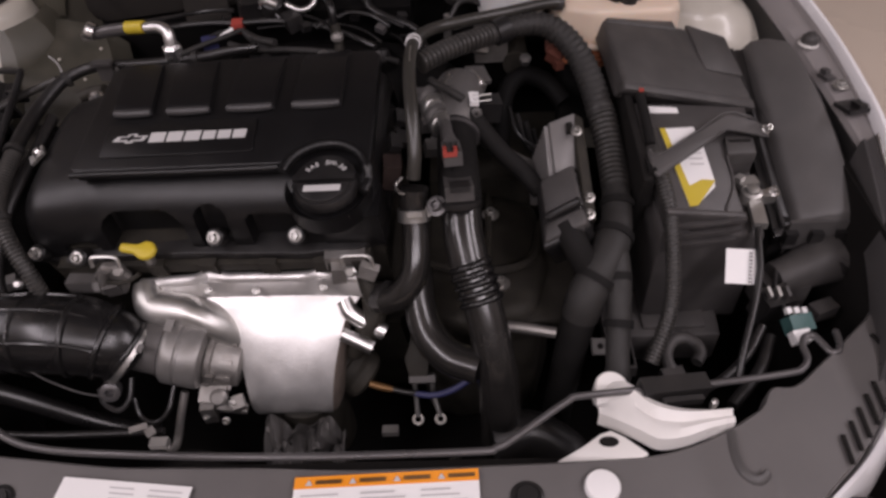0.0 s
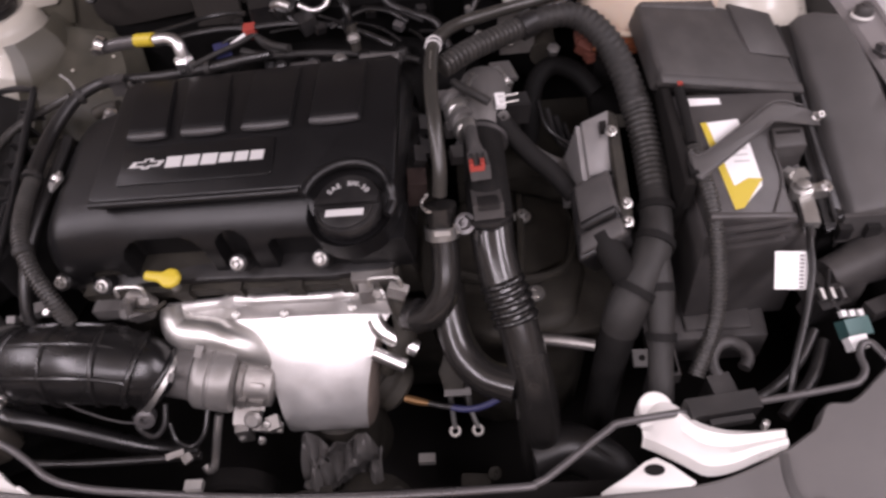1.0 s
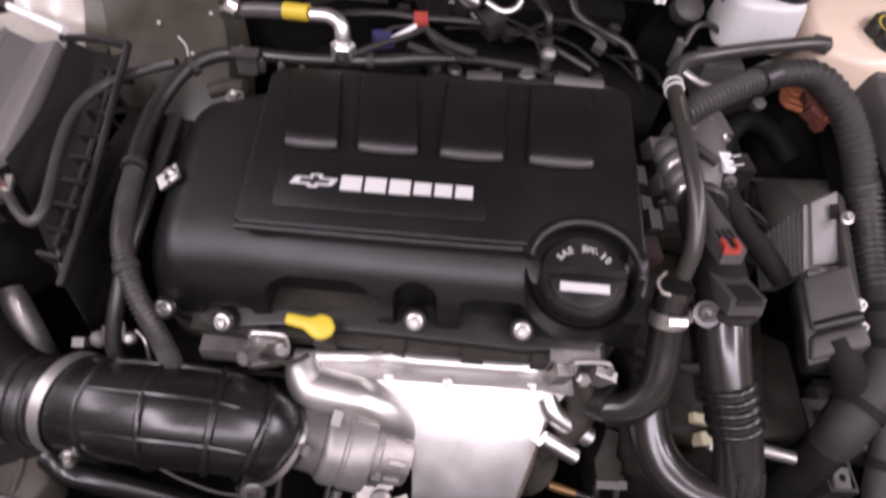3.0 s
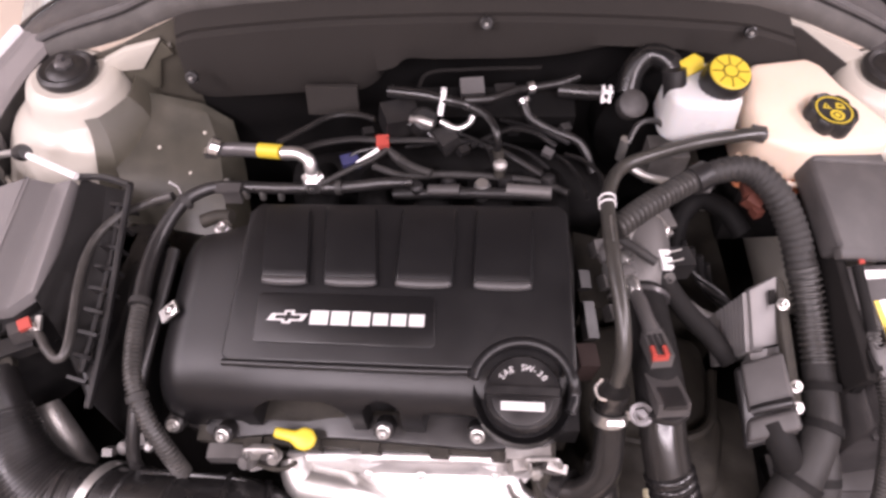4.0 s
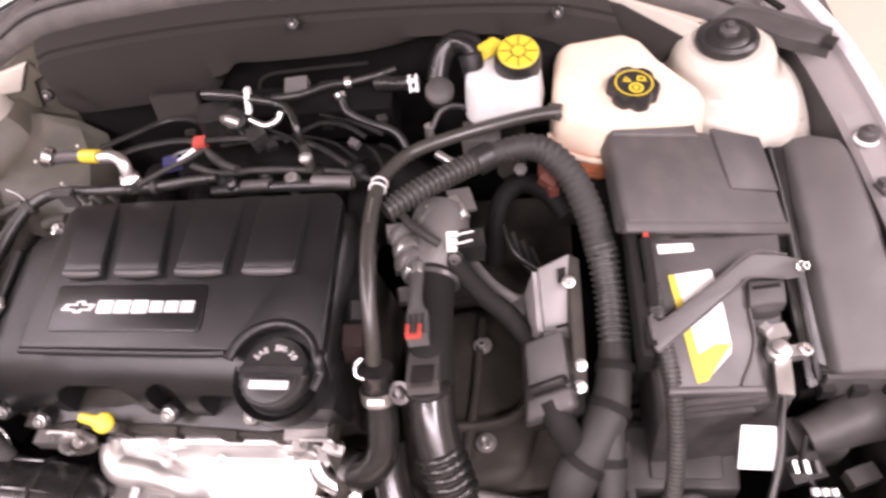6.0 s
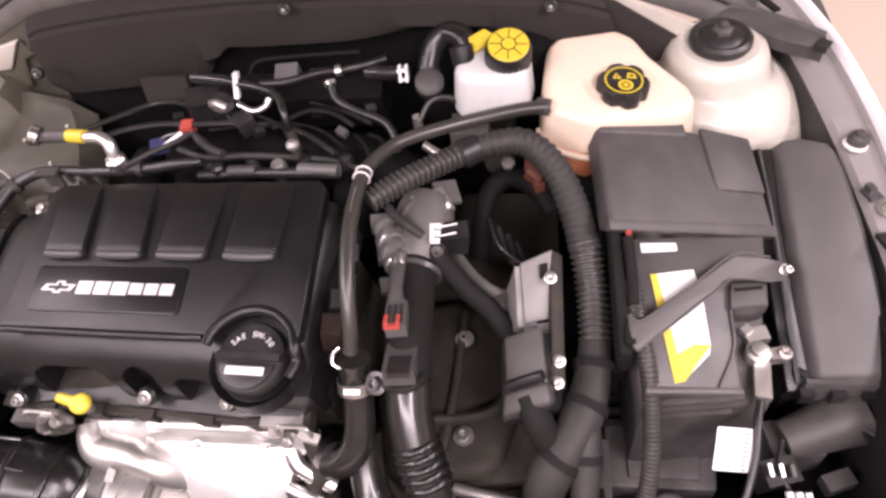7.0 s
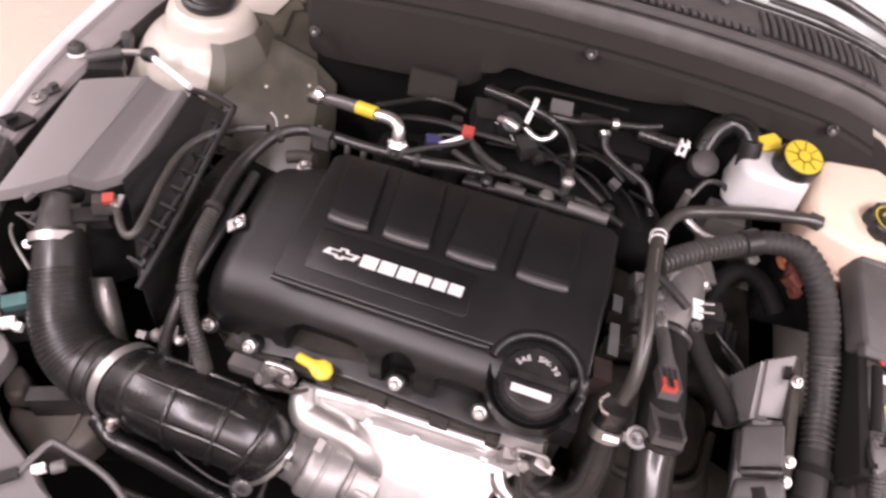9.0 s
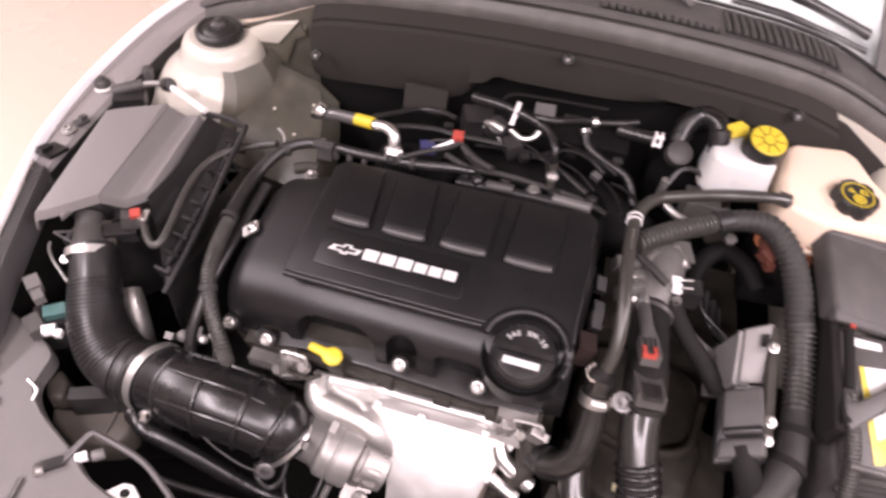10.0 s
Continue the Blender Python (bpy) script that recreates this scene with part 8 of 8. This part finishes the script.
part("cap_symbol", join(box((0.003, 0.022, 0.001), WM @ pose(0, 0, 0.0155), 0.0), box((0.022, 0.003, 0.001), WM @ pose(0, -0.009, 0.0155), 0.0)), INK, washer, "moulded spray symbol", smooth=False)
part("shoulder", box((0.06, 0.05, 0.05), pose(0.655, 0.645, 0.640, 0, 0, 10), 0.010, 3), GREY_PLASTIC, washer)
plugs = thing("headlamp_plugs", (0.64, 0.57, 0.62), "teal and black headlamp plugs with white locks", "connector", "headlamp plugs")
part("teal_plug", box((0.030, 0.022, 0.024), pose(0.640, 0.558, 0.690, 25, 0, 10), 0.003), GREEN, plugs, "teal plug")
for k in range(3):
    part("white_lock", box((0.006, 0.008, 0.008), pose(0.630 + 0.010 * k, 0.570, 0.706, 25, 0, 10), 0.001), LABEL_WHITE, plugs, "white lock")
part("white_plug", box((0.022, 0.016, 0.016), pose(0.632, 0.530, 0.700, 20, 0, 10), 0.004), LABEL_WHITE, plugs, "white plug")
part("black_plug", box((0.04, 0.03, 0.05), pose(0.625, 0.605, 0.66, 10, 0, 15), 0.004), PLASTIC, plugs)
for k in range(3):
    part("slot", box((0.004, 0.014, 0.010), pose(0.612 + 0.012 * k, 0.596, 0.712, 20, 0, 10), 0.001), ZINC if k < 2 else GREY_PLASTIC, plugs, "bright contact")
part("white_cap", box((0.026, 0.018, 0.016), pose(0.668, 0.668, 0.640, 20, 0, 5), 0.004), LABEL_WHITE, plugs, "white plastic cap")
part("cable", tube([(0.635, 0.575, 0.70), (0.625, 0.60, 0.71), (0.632, 0.63, 0.72)], 0.003, 5, 8), RUBBER, plugs)
part("cable", tube([(0.60, 0.56, 0.69), (0.57, 0.52, 0.68), (0.53, 0.49, 0.67), (0.48, 0.47, 0.66)], 0.006, 6, 10), RUBBER, plugs)
part("cable", tube([(0.61, 0.55, 0.68), (0.585, 0.505, 0.67), (0.54, 0.46, 0.66)], 0.008, 6, 10), RUBBER, plugs)
part("clear_lamp_boss", box((0.035, 0.02, 0.02), pose(0.70, 0.60, 0.66, 0, 0, 20), 0.005), GREY_PLASTIC, plugs)

plugs2 = thing("headlamp_plugs", (-0.58, 0.57, 0.70), "teal and grey headlamp plugs with white locks", "connector", "headlamp plugs")
part("teal_plug", join(box((0.030, 0.018, 0.018), pose(-0.622, 0.604, 0.738, 10, 0, 35), 0.004), lathe([(0.009, -0.012), (0.010, 0.0), (0.008, 0.010)], frame_of((-0.612, 0.611, 0.745), (0.7, 0.5, 0.3)) @ pose(0, 0, 0, 0, 90, 0), 18)), GREEN, plugs2, "teal plug")
part("white_lock", join(box((0.018, 0.012, 0.012), pose(-0.612, 0.574, 0.740, 10, 0, 30), 0.003), box((0.010, 0.010, 0.010), pose(-0.598, 0.574, 0.738, 10, 0, 10), 0.003)), LABEL_WHITE, plugs2, "white lock")
part("grey_plug", join(box((0.026, 0.020, 0.018), pose(-0.665, 0.626, 0.758, 0, 0, -40), 0.005), box((0.020, 0.015, 0.014), pose(-0.647, 0.610, 0.758, 0, 0, -40), 0.003)), PALE_PLASTIC, plugs2, "grey plug")
part("dark_plug", box((0.034, 0.022, 0.020), pose(-0.640, 0.577, 0.728, 0, 0, -35), 0.004), GREY_PLASTIC, plugs2, "dark grey plug")
part("cable", tube([(-0.640, 0.605, 0.758), (-0.632, 0.598, 0.750), (-0.624, 0.596, 0.745)], 0.002, 5, 8), RUBBER, plugs2)
part("black_body", box((0.05, 0.04, 0.06), pose(-0.630, 0.60, 0.680, 0, 0, 30), 0.006), PLASTIC, plugs2)
part("wire_strap", tube([(-0.686, 0.700, 0.775), (-0.682, 0.690, 0.772), (-0.668, 0.676, 0.768), (-0.645, 0.660, 0.768), (-0.622, 0.645, 0.766)], 0.0024, 6, 8), ZINC, plugs2, "bent bright wire")
part("strap_screw", bolt_bm(pose(-0.640, 0.672, 0.782, 40, 0, 20), 0.0045, 0.006, 1.4), STEEL, plugs2, "bright screw")
part("frame_bar", tube([(-0.671, 0.702, 0.80), (-0.655, 0.709, 0.80), (-0.640, 0.716, 0.80)], 0.002, 3, 8), GREY_PLASTIC, plugs2)
part("frame_bar", tube([(-0.671, 0.702, 0.80), (-0.652, 0.697, 0.80), (-0.633, 0.692, 0.80)], 0.002, 3, 8), GREY_PLASTIC, plugs2)
chrome = thing("strut_pipe", (-0.53, 0.65, 0.66), "dull silver pipe beside the intake hose", "pipe")
part("pipe", tube([(-0.552, 0.684, 0.732, 0.014), (-0.546, 0.672, 0.722, 0.0175), (-0.533, 0.652, 0.695, 0.019), (-0.518, 0.63, 0.655, 0.019)], n=6, sides=20), CAST, chrome)
part("pipe_seam", tube([(-0.535, 0.668, 0.735), (-0.527, 0.650, 0.713), (-0.515, 0.628, 0.675)], 0.002, 5, 8), SHIELD, chrome)
part("clutter", join(box((0.022, 0.016, 0.016), pose(-0.415, 0.630, 0.735, 10, 0, 20), 0.005), lathe([(0.007, -0.01), (0.009, 0.0), (0.009, 0.008), (0.005, 0.011)], pose(-0.432, 0.626, 0.735, 40, 0, 20), 14), box((0.012, 0.010, 0.02), pose(-0.448, 0.624, 0.728, 30, 0, 0), 0.003)), DULL_ALLOY, chrome, "small cast fittings")
part("fitting", lathe([(0.006, 0), (0.007, 0.003), (0.007, 0.014), (0.004, 0.017)], pose(-0.398, 0.628, 0.738, 35, 10, 0), 14), ZINC, chrome, "bright pipe fitting")
part("fitting_wire", tube([(-0.392, 0.630, 0.750), (-0.382, 0.622, 0.742), (-0.376, 0.606, 0.726)], 0.0022, 5, 8), ZINC, chrome, "bright thin wire")
lower = thing("lower_guard", (-0.50, 0.50, 0.55), "dark plastic guard below the intake hose", "guard")
part("guard_top", prism([(-0.600, 0.505), (-0.572, 0.509), (-0.491, 0.543), (-0.463, 0.504), (-0.474, 0.475), (-0.534, 0.453), (-0.587, 0.484)], 0.60, 0.655, None, 0.008, 3, 0.004), GUARD, lower, "grey brown plastic duct top")
part("guard_column", prism([(-0.628, 0.530), (-0.618, 0.566), (-0.585, 0.545), (-0.575, 0.512), (-0.600, 0.500)], 0.58, 0.668, None, 0.010, 3, 0.006), GUARD, lower, "rounded duct corner")
part("guard_fold", tube([(-0.508, 0.540, 0.655), (-0.500, 0.510, 0.656), (-0.500, 0.478, 0.654)], 0.004, 5, 8), GUARD, lower)
part("guard_edge", tube([(-0.574, 0.512, 0.656), (-0.535, 0.526, 0.657), (-0.494, 0.543, 0.656)], 0.0022, 5, 8), GREY_PLASTIC, lower)
part("guard_clip", tube([(-0.497, 0.548, 0.658), (-0.492, 0.556, 0.672), (-0.489, 0.558, 0.680)], 0.0024, 4, 8), ZINC, lower, "small bright clip")
part("guard_wall", box((0.12, 0.02, 0.2), pose(-0.50, 0.53, 0.50, 0, 0, 20), 0.005), PLASTIC, lower)
part("edge_clip", tube([(-0.555, 0.475, 0.795), (-0.540, 0.468, 0.79), (-0.540, 0.456, 0.782)], 0.0025, 4, 8), ZINC, lower, "bright edge clip")
stay = thing("gas_strut_end", (-0.55, 0.95, 0.90), "white metal rod with black joint on the strut tower", "rod")
part("rod", tube([(-0.600, 0.965, 0.905), (-0.558, 0.945, 0.905), (-0.517, 0.925, 0.905)], 0.005, 4, 12), LABEL_WHITE, stay)
part("joint", lathe([(0.011, -0.012), (0.012, 0), (0.009, 0.012)], pose(-0.604, 0.968, 0.905, 60, 0, 60), 16), RUBBER, stay, "black ball joint")
part("arm", tube([(-0.705, 0.955, 0.876), (-0.685, 0.967, 0.880), (-0.664, 0.982, 0.882)], 0.009, 4, 14), GREY_PLASTIC, stay, "grey tube")
part("arm_foot", box((0.05, 0.03, 0.02), pose(-0.676, 0.955, 0.856, 0, 0, 25), 0.006), PLASTIC, stay)
part("side_plug", lathe([(0.010, -0.02), (0.010, 0.004), (0.0085, 0.006), (0.006, 0.006), (0.005, 0.009), (0.002, 0.010)], pose(-0.692, 1.038, 0.866, 0, 10, 0), 16), ROD, stay, "small grey plug by the wing")
part("arm_end", tube([(-0.664, 0.982, 0.882), (-0.635, 0.978, 0.893), (-0.61, 0.970, 0.902)], 0.005, 4, 12), ZINC, stay, "bright tube end")
